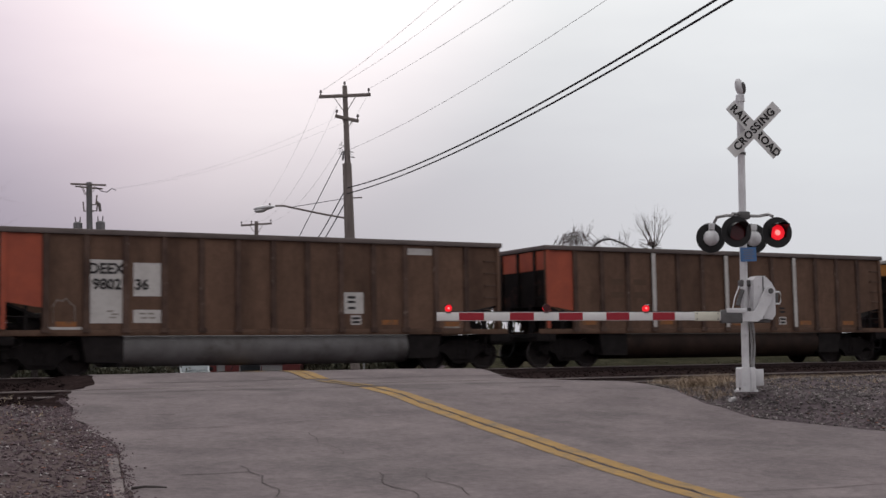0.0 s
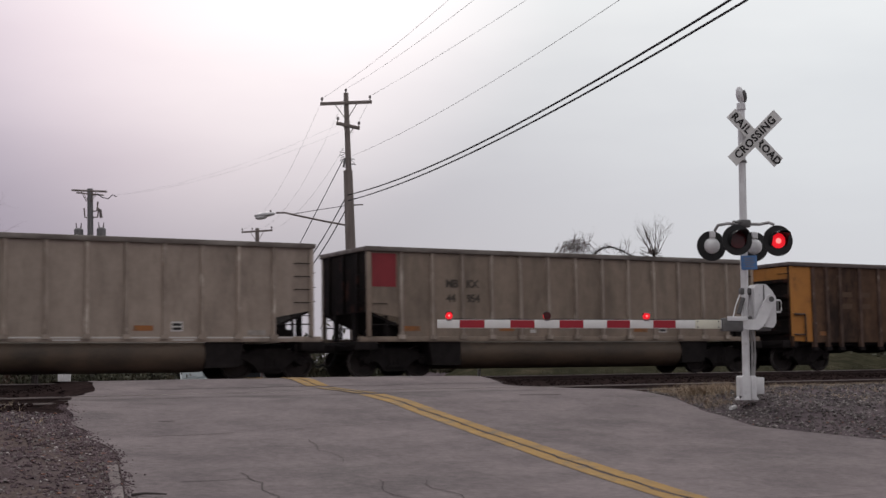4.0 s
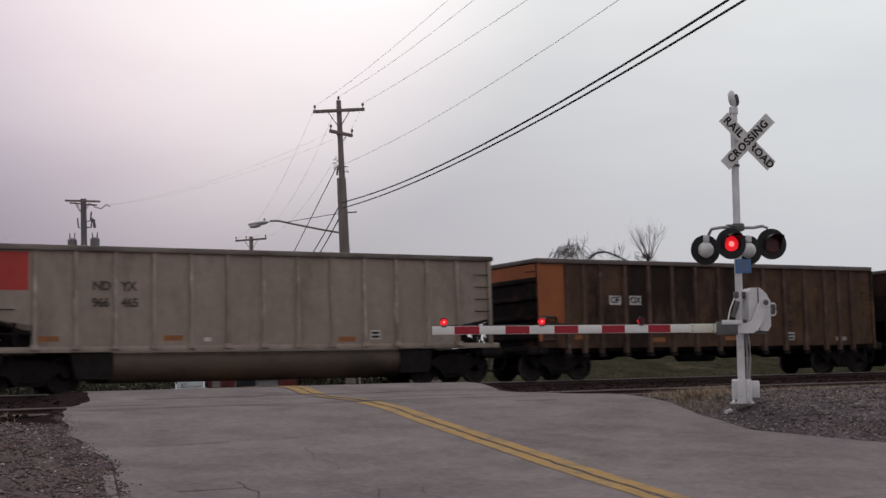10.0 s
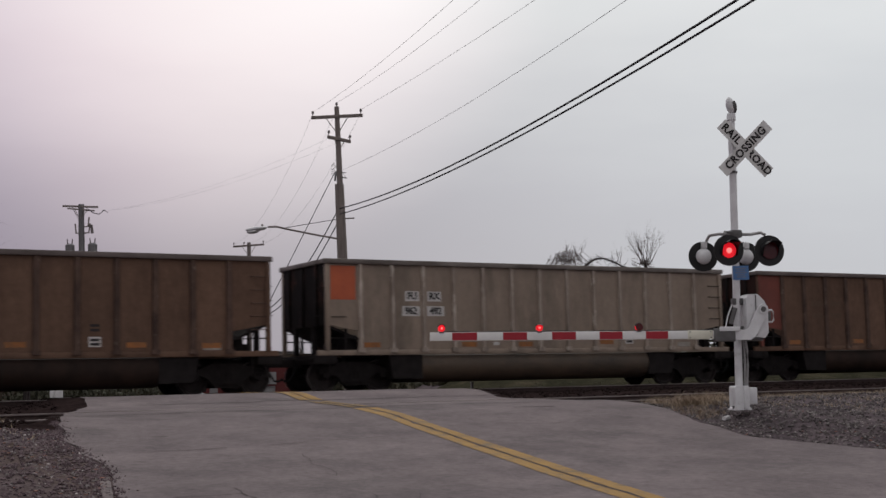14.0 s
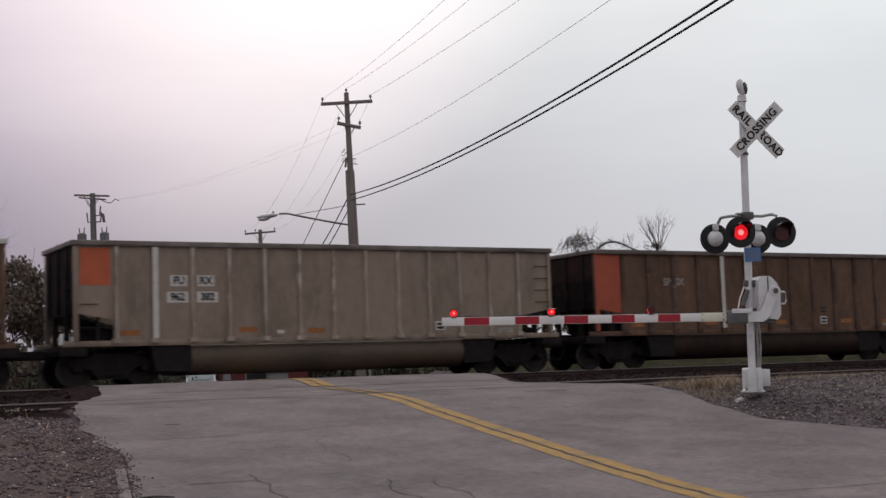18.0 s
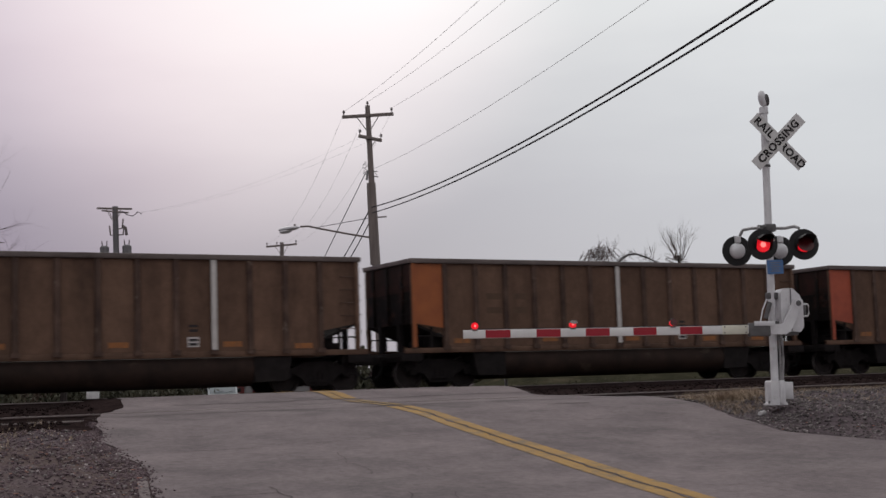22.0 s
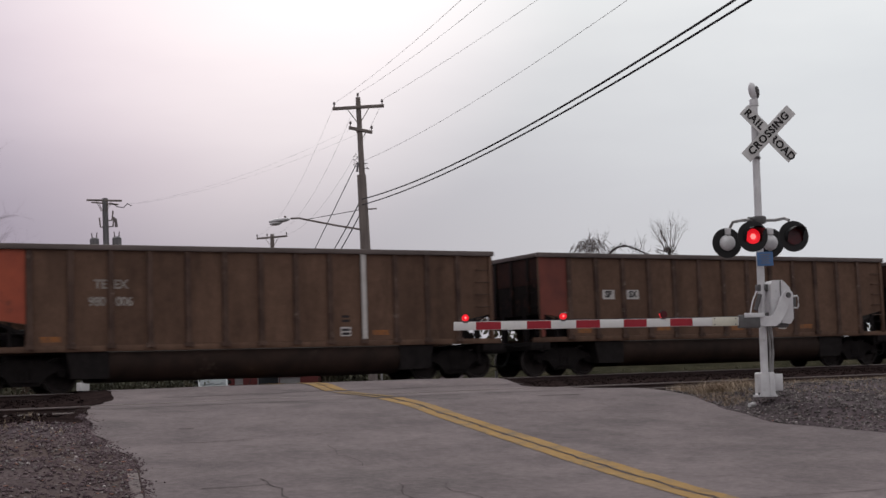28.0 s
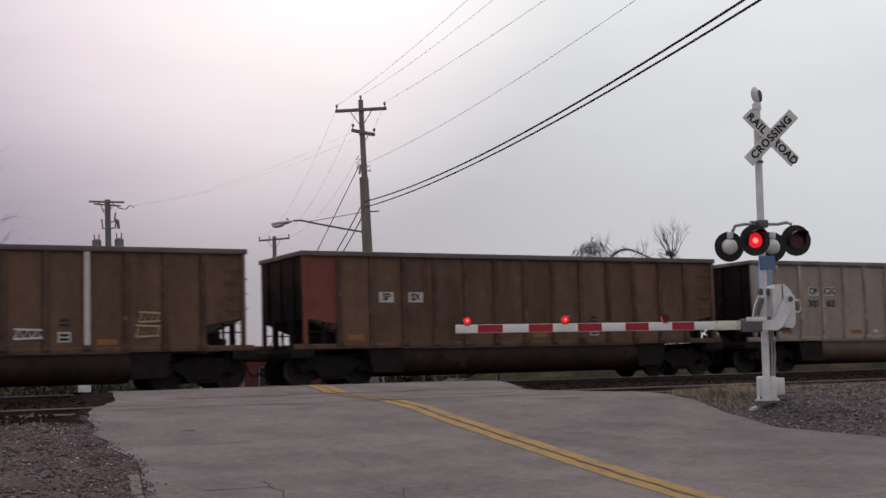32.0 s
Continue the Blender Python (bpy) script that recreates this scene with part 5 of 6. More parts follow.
# ---- buildings and objects seen under and between the cars ----
def building(at, label, size, wall, openings, roof_rise=0.5, sign=None):
    """A small flat-roofed building, its front on its -y side; openings are (kind, x, width, sill, height)."""
    b = thing("building", label, "building", at=at, group="far buildings")
    wd, dp, h = size
    edges = sorted([(x - w / 2, x + w / 2, s, s + hh, kind) for kind, x, w, s, hh in openings])
    x, pieces = -wd / 2, []
    for x0, x1, sill, head, kind in edges:
        pieces += [(x, x0, 0, h), (x0, x1, head, h)] + ([(x0, x1, 0, sill)] if sill > 0.05 else [])
        x = x1
    for x0, x1, z0, z1 in pieces + [(x, wd / 2, 0, h)]:
        part("front_wall", box(bmesh.new(), x0, x1, 0, 0.25, z0, z1), wall, b)
    for k, (x0, x1, y0, y1) in enumerate(((-wd / 2, -wd / 2 + 0.25, 0.25, dp), (wd / 2 - 0.25, wd / 2, 0.25, dp), (-wd / 2, wd / 2, dp, dp + 0.25))):
        part("wall", box(bmesh.new(), x0, x1, y0, y1, 0, h), wall, b)
    part("roof", box(bmesh.new(), -wd / 2 - 0.2, wd / 2 + 0.2, -0.2, dp + 0.4, h, h + 0.25, 0.03), ROOF, b, "dark flat roof")
    for x0, x1, s, e, kind in edges:
        w = part(kind, box(bmesh.new(), x0, x1, 0.10, 0.14, s, e), GLASS if kind == "window" else PALE_TOWN, b)
        for f in ((x0, x1, 0.06, 0.17, s, s + 0.07), (x0, x1, 0.06, 0.17, e - 0.07, e), (x0, x0 + 0.07, 0.06, 0.17, s + 0.07, e - 0.07), (x1 - 0.07, x1, 0.06, 0.17, s + 0.07, e - 0.07)):
            part("frame", box(bmesh.new(), *f), PALE_TOWN, w)
    if sign:
        x0, x1, z0, z1 = sign
        s = part("sign_board", box(bmesh.new(), x0, x1, -0.08, -0.01, z0, z1), PALE_TOWN, b, "white sign board with unreadable dark lettering")
        x = x0 + 0.5
        rnd = random.Random(4)
        while x < x1 - 0.6:
            w = rnd.uniform(0.25, 0.5)
            part("text_bar", box(bmesh.new(), x, x + w, -0.10, -0.081, z1 - 0.55, z1 - 0.15), WALL_GREY, s)
            x += w + 0.12
    return b


TOWN_Z = EYE - 1.32
building(pose(32.45, 83.9, TOWN_Z, 0, 0, -29.8), "red-walled shop with white sign board", (7.9, 8, 3.6), BRICK_RED, (("door", -1.3, 0.55, 0.0, 2.6), ("window", 0.65, 1.45, 0.5, 2.0), ("door", 2.1, 1.35, 0.0, 1.6)), sign=(1.4, 2.85, 1.7, 2.5))
building(pose(26.6, 87.2, TOWN_Z, 0, 0, -29.8), "small grey shed beside the shop", (3.0, 6, 3.4), WALL_GREY, (("door", -0.6, 0.9, 0.0, 2.0),))
building(pose(3.2, 88.0, TOWN_Z, 0, 0, -12), "white house seen through the trees", (9, 8, 4.2), PALE_TOWN, (("window", -2.4, 1.2, 1.0, 1.5), ("door", 0.2, 1.0, 0.0, 2.1), ("window", 2.6, 1.2, 1.0, 1.5)))


def pickup_truck(at):
    """A pickup facing +x: bonnet, cab with raked screen, and an open bed."""
    v = thing("pickup_truck", "white pickup truck waiting at the far side", "truck", at=at)
    part("body", prism(bmesh.new(), ((-2.7, 0.50), (2.55, 0.50), (2.62, 0.72), (2.58, 1.02), (2.45, 1.12), (1.15, 1.22), (-2.7, 1.18)), -0.98, 0.98), CAR_WHITE, v, "white painted body")
    cab = part("cab", prism(bmesh.new(), ((-0.75, 1.2), (1.12, 1.2), (0.42, 1.82), (0.30, 1.88), (-0.55, 1.88), (-0.70, 1.80)), -0.86, 0.86), CAR_WHITE, v, "white cab")
    part("windshield", prism(bmesh.new(), ((1.10, 1.235), (1.125, 1.235), (0.475, 1.79), (0.45, 1.79)), -0.76, 0.76), SCREEN_GLASS, cab, "pale sky-reflecting windshield")
    part("wiper", tube(bmesh.new(), ((1.14, -0.6, 1.26), (1.02, 0.05, 1.37)), 0.012), RUBBER, cab)
    part("wiper", tube(bmesh.new(), ((1.14, 0.05, 1.26), (1.02, 0.62, 1.37)), 0.012), RUBBER, cab)
    for y in (-0.865, 0.865):
        part("window", prism(bmesh.new(), ((-0.6, 1.28), (0.85, 1.28), (0.38, 1.76), (-0.55, 1.76)), y - 0.006, y + 0.006), GLASS, cab, "dark side window")
        part("mirror", box(bmesh.new(), 0.62, 0.74, y * 1.12 - 0.12, y * 1.12 + 0.12, 1.28, 1.52, 0.02), RUBBER, cab)
        part("headlight", box(bmesh.new(), 2.52, 2.62, y * 0.85 - 0.16, y * 0.85 + 0.16, 0.78, 0.98, 0.02), PALE_TOWN, v)
    part("grille", box(bmesh.new(), 2.56, 2.635, -0.5, 0.5, 0.76, 0.98, 0.01), RUBBER, v, "dark grille")
    part("bumper", box(bmesh.new(), 2.5, 2.75, -0.95, 0.95, 0.45, 0.62, 0.03), LAMP_GREY, v)
    part("bed_rim", box(bmesh.new(), -2.7, -0.8, -0.98, 0.98, 1.181, 1.24, 0.01), CAR_WHITE, v)
    for x in (-1.75, 1.65):
        for y in (-0.86, 0.86):
            w = part("wheel", rod(bmesh.new(), (x, y - 0.12, 0.37), (x, y + 0.12, 0.37), 0.37, 0.37, 20), RUBBER, v)
            part("rim", rod(bmesh.new(), (x, y - 0.125, 0.37), (x, y + 0.125, 0.37), 0.22, 0.22, 14), LAMP_GREY, w)
    return v


pickup_truck(pose(27.0, 77.4, TOWN_Z, 0, 0, -107))


def traffic_light(at):
    """A three-lamp head on a slim post; the lowest lamp is lit."""
    t = thing("traffic_light", "distant traffic light showing green on a slim post", "traffic light", at=at)
    part("post", rod(bmesh.new(), (0, 0, -0.3), (0, 0, 3.0), 0.07, 0.06, 10), POLE_GREY, t)
    head = part("head", box(bmesh.new(), -0.18, 0.18, -0.28, -0.06, 1.55, 2.75, 0.03), SIGNAL_BLACK, t, "black lamp head")
    for z, m in ((2.5, LENS_DARK), (2.15, LENS_DARK), (1.80, GREEN_LIT)):
        part("lens", rod(bmesh.new(), (0, -0.281, z), (0, -0.30, z), 0.13, 0.12, 16), m, head, "lit green lens" if m is GREEN_LIT else "")
    return t


traffic_light(pose(32.0, 103.4, TOWN_Z, 0, 0, -17))


def marker_post(x, y, h, label):
    z = ground_z(x, y)
    p = thing("marker_post", label, "post", at=pose(x, y, z), group="marker posts")
    part("post", box(bmesh.new(), -0.045, 0.045, -0.03, 0.03, -0.2, h, 0.008), PALE_TOWN, p)
    part("cap", box(bmesh.new(), -0.055, 0.055, -0.04, 0.04, h, h + 0.03, 0.006), PALE_TOWN, p)


marker_post(23.35, 38.5, 0.42, "short white marker post beside the track")
marker_post(26.7, 53.9, 1.3, "white marker post by the far road edge")
for x, y in ((18.6, 74.0), (20.4, 76.5), (22.2, 78.5), (23.3, 79.0)):
    marker_post(x, y, 1.5, "white post by the far road edge")


def substation(at):
    """Slim pale posts and bars of a small switch yard."""
    s = thing("switch_yard_frame", "pale steel lattice of a small electric switch yard", "substation", at=at)
    for x in np.arange(-1.5, 1.6, 0.375):
        part("post", box(bmesh.new(), x - 0.03, x + 0.03, -0.03, 0.03, -0.2, 4.3 + 0.6 * math.sin(x * 5)), POLE_GREY, s)
    for z in (2.2, 3.1, 3.9):
        part("bar", box(bmesh.new(), -1.5, 1.5, -0.025, 0.025, z - 0.025, z + 0.025), POLE_GREY, s)
    for x in (-1, 0, 1):
        part("bus_support", rod(bmesh.new(), (x, 0, 3.3), (x, 0, 4.2), 0.09, 0.05, 8), INSULATOR, s)
    return s


substation(pose(18.2, 76.5, TOWN_Z, 0, 0, -14))

# ---- the coal train ----
LONG, HALF, TOP, SILL = 14.52, 1.592, 3.75, 1.08
RIBS = [1.10 + 1.02 * k for k in range(13)]
FLAT_RIBS = [1.11, 1.75, 2.40, 3.37, 4.32, 5.28, 6.26, 7.26, 8.26, 9.24, 10.20, 11.15, 12.12, 12.77, 13.41]
PITCH_OF_CARS = 16.18


def lathe(bm, rings, n=28):
    """Turned shape round the y axis from (y, radius) rings."""
    loops = [[bm.verts.new((r * math.cos(k * math.tau / n), y, r * math.sin(k * math.tau / n))) for k in range(n)] for y, r in rings]
    for a, b in zip(loops, loops[1:]):
        for k in range(n):
            bm.faces.new((a[k], a[(k + 1) % n], b[(k + 1) % n], b[k]))
    bm.faces.new(loops[0])
    bm.faces.new(loops[-1][::-1])
    return bm


# wheels face outwards on the -y side
wheel_bm = lathe(bmesh.new(), ((-0.065, 0.10), (-0.02, 0.12), (0.0, 0.36), (-0.065, 0.385), (-0.065, 0.45), (0.03, 0.457), (0.04, 0.485), (0.065, 0.485), (0.07, 0.38), (0.03, 0.34), (0.03, 0.12)))
WHEEL_MESH = meshed("wheel", wheel_bm, WHEEL)
WHEEL_MESH.materials.append(TREAD)
for poly in WHEEL_MESH.polygons:
    far = Vector((poly.center.x, poly.center.z)).length
    if 0.44 < far < 0.475 and poly.center.y < 0.0:
        poly.material_index = 1
AXLE_MESH = meshed("axle", rod(bmesh.new(), (0, -1.02, 0), (0, 1.02, 0), 0.08, 0.08, 10), GRIME)
BEARING_MESH = meshed("bearing", lathe(bmesh.new(), ((-0.10, 0.05), (-0.10, 0.10), (-0.06, 0.125), (0.08, 0.125)), n=16), GRIME)
FRAME_BM = bmesh.new()
prism(FRAME_BM, ((-1.12, 0.52), (-1.12, 0.66), (-0.72, 0.72), (-0.42, 0.86), (0.42, 0.86), (0.72, 0.72), (1.12, 0.66), (1.12, 0.52), (0.74, 0.54), (0.52, 0.42), (0.34, 0.20), (-0.34, 0.20), (-0.52, 0.42), (-0.74, 0.54)), -0.09, 0.09)
prism(FRAME_BM, ((-0.30, 0.30), (0.30, 0.30), (0.26, 0.36), (-0.26, 0.36)), -0.16, 0.16)
FRAME_MESH = meshed("side_frame", FRAME_BM, GRIME)
BOLSTER_MESH = meshed("bolster", box(bmesh.new(), -0.2, 0.2, -1.1, 1.1, 0.52, 0.86, 0.03), GRIME)
nest = bmesh.new()
for dx in (-0.13, 0.0, 0.13):
    rod(nest, (dx, 0, 0.34), (dx, 0, 0.58), 0.06, 0.06, 8)
SPRING_MESH = meshed("spring_nest", nest, GRIME)
SHOE_MESH = meshed("brake_beam", box(bmesh.new(), -0.05, 0.05, -0.85, 0.85, 0.30, 0.40, 0.01), GRIME)


def truck(car, x):
    t = part("truck", BOLSTER_MESH, GRIME, car, "black grimy four-wheel truck", at=pose(x, 0, 0))
    for s in (-1, 1):
        part("side_frame", FRAME_MESH, GRIME, t, at=pose(0, s * 1.0, 0))
        part("spring_nest", SPRING_MESH, WHEEL, t, at=pose(0, s * 1.07, 0))
        for dx in (-0.89, 0.89):
            part("wheel", WHEEL_MESH, WHEEL, t, "dark steel wheel", at=pose(dx, s * 0.78, 0.457, 0, 0, 0 if s < 0 else 180))
            part("bearing", BEARING_MESH, GRIME, t, at=pose(dx, s * 1.02, 0.50, 0, 0, 0 if s < 0 else 180))
    for dx in (-0.89, 0.89):
        part("axle", AXLE_MESH, GRIME, t, at=pose(dx, 0, 0.457))
        part("brake_beam", SHOE_MESH, GRIME, t, at=pose(dx * 0.45, 0, 0))
    return t


def side_sheet(flat):
    """Side wall: full panels between the first and last rib, cut up over the sloping end sheets."""
    low = 0.98 if flat else SILL + 0.10
    if flat:
        out = ((0.02, low + 0.05), (0.02, TOP - 0.14), (LONG - 0.02, TOP - 0.14), (LONG - 0.02, low + 0.05), (LONG - 1.1, low), (1.1, low))
    else:
        out = ((0.02, 1.90), (0.02, TOP - 0.14), (LONG - 0.02, TOP - 0.14), (LONG - 0.02, 1.90), (LONG - 1.12, 1.70), (LONG - 1.12, low), (1.12, low), (1.12, 1.70))
    return prism(bmesh.new(), out, -0.02, 0.02)


def upright_prism(outline, z0, z1):
    """An outline in x and y, drawn up from z0 to z1."""
    bm = bmesh.new()
    a = [bm.verts.new((x, y, z0)) for x, y in outline]
    b = [bm.verts.new((x, y, z1)) for x, y in outline]
    bm.faces.new(a[::-1])
    bm.faces.new(b)
    for i in range(len(a)):
        j = (i + 1) % len(a)
        bm.faces.new((a[i], a[j], b[j], b[i]))
    return bm


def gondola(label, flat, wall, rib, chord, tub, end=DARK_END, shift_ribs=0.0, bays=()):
    """One open coal car, 14.5 m long, its left corner at x = 0 on the rails."""
    car = thing("coal_car", label, "coal car", group="coal cars of the train")
    sheet = meshed("side_wall", side_sheet(flat), wall)
    low = 0.70 if flat else SILL + 0.03
    rw = 0.078 if wall in (TAN, PALE_TAN) else 0.10
    rib_bm = upright_prism(((-rw, 0.0), (0.035 - rw, -0.11), (rw - 0.035, -0.11), (rw, 0.0)), low + 0.10, TOP - 0.13)
    foot = upright_prism(((-0.11, 0.0), (-0.11, -0.125), (0.11, -0.125), (0.11, 0.0)), low, low + 0.12)
    rm, fm = meshed("rib", rib_bm, rib), meshed("rib_foot", foot, GRIME if flat else rib)
    chord_m = meshed("top_chord", box(bmesh.new(), -0.06, LONG + (-0.06 if flat else 0.06), -0.075, 0.055, TOP - 0.14, TOP, 0.015), chord)
    sill_m = meshed("side_sill", box(bmesh.new(), -0.25, LONG + 0.25, -0.05, 0.05, SILL - 0.05, SILL + 0.10, 0.012), wall if not flat else GRIME)
    spots = [x + shift_ribs for x in RIBS] if not flat else FLAT_RIBS
    for s in (-1, 1):
        turn = 0 if s < 0 else 180
        shift = 0 if s < 0 else LONG
        wall_ob = part("side_wall", sheet, wall, car, at=pose(shift, s * (HALF - 0.11), 0, 0, 0, turn))
        part("top_chord", chord_m, chord, car, "worn top rail", at=pose(shift, s * (HALF - 0.075), 0, 0, 0, turn))
        part("side_sill", sill_m, wall, car, at=pose(shift, s * (HALF - (0.30 if flat else 0.13)), -0.16 if flat else 0, 0, 0, turn))
        for x in spots:
            r = part("rib", rm, rib, car, at=pose(x, s * (HALF - 0.13), 0, 0, 0, turn))
            if s < 0:
                part("rib_foot", fm, rib, r)
        for x in (0.06, LONG - 0.06):
            part("corner_post", meshed("corner_post", box(bmesh.new(), -0.06, 0.06, -0.06, 0.06, SILL + 0.1 if not flat else 0.85, TOP - 0.14, 0.01), wall), wall, car, at=pose(x, s * (HALF - 0.09), 0))
        # grab irons beside the corners
        for k in range(5):
            z = 1.75 + 0.36 * k
            for x0, x1 in ((LONG - 0.55, LONG - 0.13),) + (((0.20, 0.60),) if k < 2 and wall in (TAN, PALE_TAN, RUSTY_TAN) else ()):
                y = s * (HALF - 0.09)
                iron = GRIME if wall in (TAN, PALE_TAN, RUSTY_TAN) else rib
                part("grab_iron", meshed("grab_iron", tube(bmesh.new(), ((x0, y, z), (x0, y + s * 0.075, z), (x1, y + s * 0.075, z), (x1, y, z)), 0.014), iron), iron, car, "thin grab iron")
    bays = range(12) if wall is BROWN and not flat else bays
    if bays:
        # the sheets between the ribs, each weathered in its own tone
        sheet_m = meshed("side_panel", box(bmesh.new(), -0.41, 0.41, -0.0005, 0.001, SILL + 0.12, TOP - 0.16), BROWN_PANEL)
        for k in bays:
            part("side_panel", sheet_m, BROWN_PANEL, car, at=pose(RIBS[k] + 0.51, -HALF + 0.11 - 0.021, 0))
    for x, d in ((0.0, 1), (LONG, -1)):
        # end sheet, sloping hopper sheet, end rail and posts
        e = part("end_wall", box(bmesh.new(), min(x + 0.01 * d, x + 0.06 * d), max(x + 0.01 * d, x + 0.06 * d), -HALF + 0.12, HALF - 0.12, 0.95 if flat else 1.88, TOP - 0.13), end, car, "near-black end sheet")
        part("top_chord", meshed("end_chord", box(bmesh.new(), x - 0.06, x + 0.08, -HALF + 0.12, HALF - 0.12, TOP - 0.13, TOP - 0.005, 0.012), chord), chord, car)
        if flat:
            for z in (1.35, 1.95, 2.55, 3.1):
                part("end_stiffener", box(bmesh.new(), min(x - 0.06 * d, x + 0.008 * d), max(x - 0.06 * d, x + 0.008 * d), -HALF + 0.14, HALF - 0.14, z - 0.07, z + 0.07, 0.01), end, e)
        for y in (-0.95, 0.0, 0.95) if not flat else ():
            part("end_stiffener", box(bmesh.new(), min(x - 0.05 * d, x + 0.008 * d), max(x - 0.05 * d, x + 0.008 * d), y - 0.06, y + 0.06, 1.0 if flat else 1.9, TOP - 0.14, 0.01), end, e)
        if not flat:
            # the low end is an added dark block that blots out sky before the tub
            out = ((0.03, 1.93), (0.03, 1.87), (2.02, 1.0), (2.15, 0.36), (3.10, 0.34), (3.10, 1.02), (2.2, 1.06))
            bm = prism(bmesh.new(), [(x + d * a, b) for a, b in out], -HALF + 0.14, HALF - 0.14)
            part("slope_sheet", bm, GRIME, car, "dark sloping hopper sheet with added filler block at its foot")
            for y in (-0.62, 0.62):
                part("end_post", box(bmesh.new(), x + d * 0.05 - 0.06, x + d * 0.05 + 0.06, y - 0.09, y + 0.09, SILL, 1.90), GRIME, car)
            inner = sorted((x + d * 0.66, x + d * 1.14))
            part("brake_gear", box(bmesh.new(), *inner, -HALF + 0.35, -0.1, SILL + 0.02, 1.62, 0.08), GRIME, car, "dark brake gear under the slope sheet")
            part("brake_cylinder", rod(bmesh.new(), (x + d * 0.30, -0.75, 1.28), (x + d * 0.66, -0.75, 1.28), 0.10, 0.13, 12), GRIME, car)
            for y in (-HALF + 0.10, HALF - 0.10):
                part("hopper_brace", tube(bmesh.new(), ((x + d * 0.62, y, SILL + 0.1), (x + d * 0.62, y, 1.78)), 0.045), GRIME, car)
                part("hand_rail", tube(bmesh.new(), ((x + d * 0.08, y, 1.52), (x + d * 1.08, y, 1.50)), 0.02), GRIME, car)
        for k in range(6 if flat else 5):
            z = 1.35 + 0.4 * k
            for y in (-HALF + 0.55,):
                if z > 1.9 or flat:
                    part("rung", tube(bmesh.new(), ((x, y - 0.4, z), (x - d * 0.09, y - 0.4, z), (x - d * 0.09, y, z), (x, y, z)), 0.013), GRIME, car, "thin dark ladder rung")
        part("end_sill", box(bmesh.new(), min(x - d * 0.35, x + d * 0.35), max(x - d * 0.35, x + d * 0.35), -HALF + 0.1, HALF - 0.1, 0.80, 1.05, 0.02), GRIME, car, "black end sill")
        part("coupler", box(bmesh.new(), min(x - d * 0.34, x - d * 0.845), max(x - d * 0.34, x - d * 0.845), -0.13, 0.13, 0.74, 0.98, 0.03), GRIME, car, "black coupler")
        part("brake_hose", tube(bmesh.new(), ((x - d * 0.40, -0.30, 0.80), (x - d * 0.46, -0.31, 0.55), (x - d * 0.60, -0.31, 0.36), (x - d * 0.74, -0.30, 0.34), (x - d * 0.84, -0.30, 0.42)), 0.03, 6), RUBBER, car, "hanging brake hose")
        part("uncoupling_lever", tube(bmesh.new(), ((x - d * 0.38, -1.4, 0.95), (x - d * 0.42, -0.8, 0.92), (x - d * 0.42, -0.25, 0.98)), 0.016), GRIME, car)
        part("step", tube(bmesh.new(), ((x + d * 0.12, -HALF + 0.1, 0.98), (x + d * 0.12, -HALF + 0.08, 0.48), (x + d * 0.52, -HALF + 0.08, 0.48), (x + d * 0.52, -HALF + 0.1, 0.98)), 0.02), GRIME, car, "hanging sill step")
    part("centre_sill", box(bmesh.new(), -0.2, LONG + 0.2, -0.35, 0.35, 0.72, 1.0, 0.02), GRIME, car, "black centre sill")
    if flat:
        part("floor", box(bmesh.new(), 0.1, LONG - 0.1, -HALF + 0.14, HALF - 0.14, 1.0, 1.08), GRIME, car)
        for x in (3.4, 5.4, 7.26, 9.1, 11.1):
            part("cross_bearer", prism(bmesh.new(), ((-HALF + 0.15, 1.0), (HALF - 0.15, 1.0), (HALF - 0.15, 0.85), (0.5, 0.62), (-0.5, 0.62), (-HALF + 0.15, 0.85)), -0.08, 0.08, pose(x, 0, 0, 0, 0, 90)), GRIME, car)
        part("air_tank", rod(bmesh.new(), (6.1, -0.7, 0.68), (7.6, -0.7, 0.68), 0.17, 0.17, 14), GRIME, car, "black air tank")
    else:
        # rounded twin tub between the trucks
        bm = bmesh.new()
        rings = []
        for x, s in ((3.05, 0.96), (3.12, 1.0), (11.40, 1.0), (11.47, 0.96)):
            ring = [(-1.20, SILL - 0.02)]
            for k in range(13):
                a = radians(142 + 128 * k / 12)
                ring.append((-0.97 + 0.48 * math.cos(a) * s, 0.72 + 0.48 * math.sin(a) * s))
            ring += [(-y, z) for y, z in ring[::-1]]
            rings.append([bm.verts.new((x, y, z)) for y, z in ring])
        for p, q in zip(rings, rings[1:]):
            for k in range(len(p)):
                bm.faces.new((p[k], p[(k + 1) % len(p)], q[(k + 1) % len(p)], q[k]))
        bm.faces.new(rings[0])
        bm.faces.new(rings[-1][::-1])
        part("tub", bm, tub, car, "rounded tub floor between the trucks")
    for x in (1.09, LONG - 1.09):
        truck(car, x)
    return car


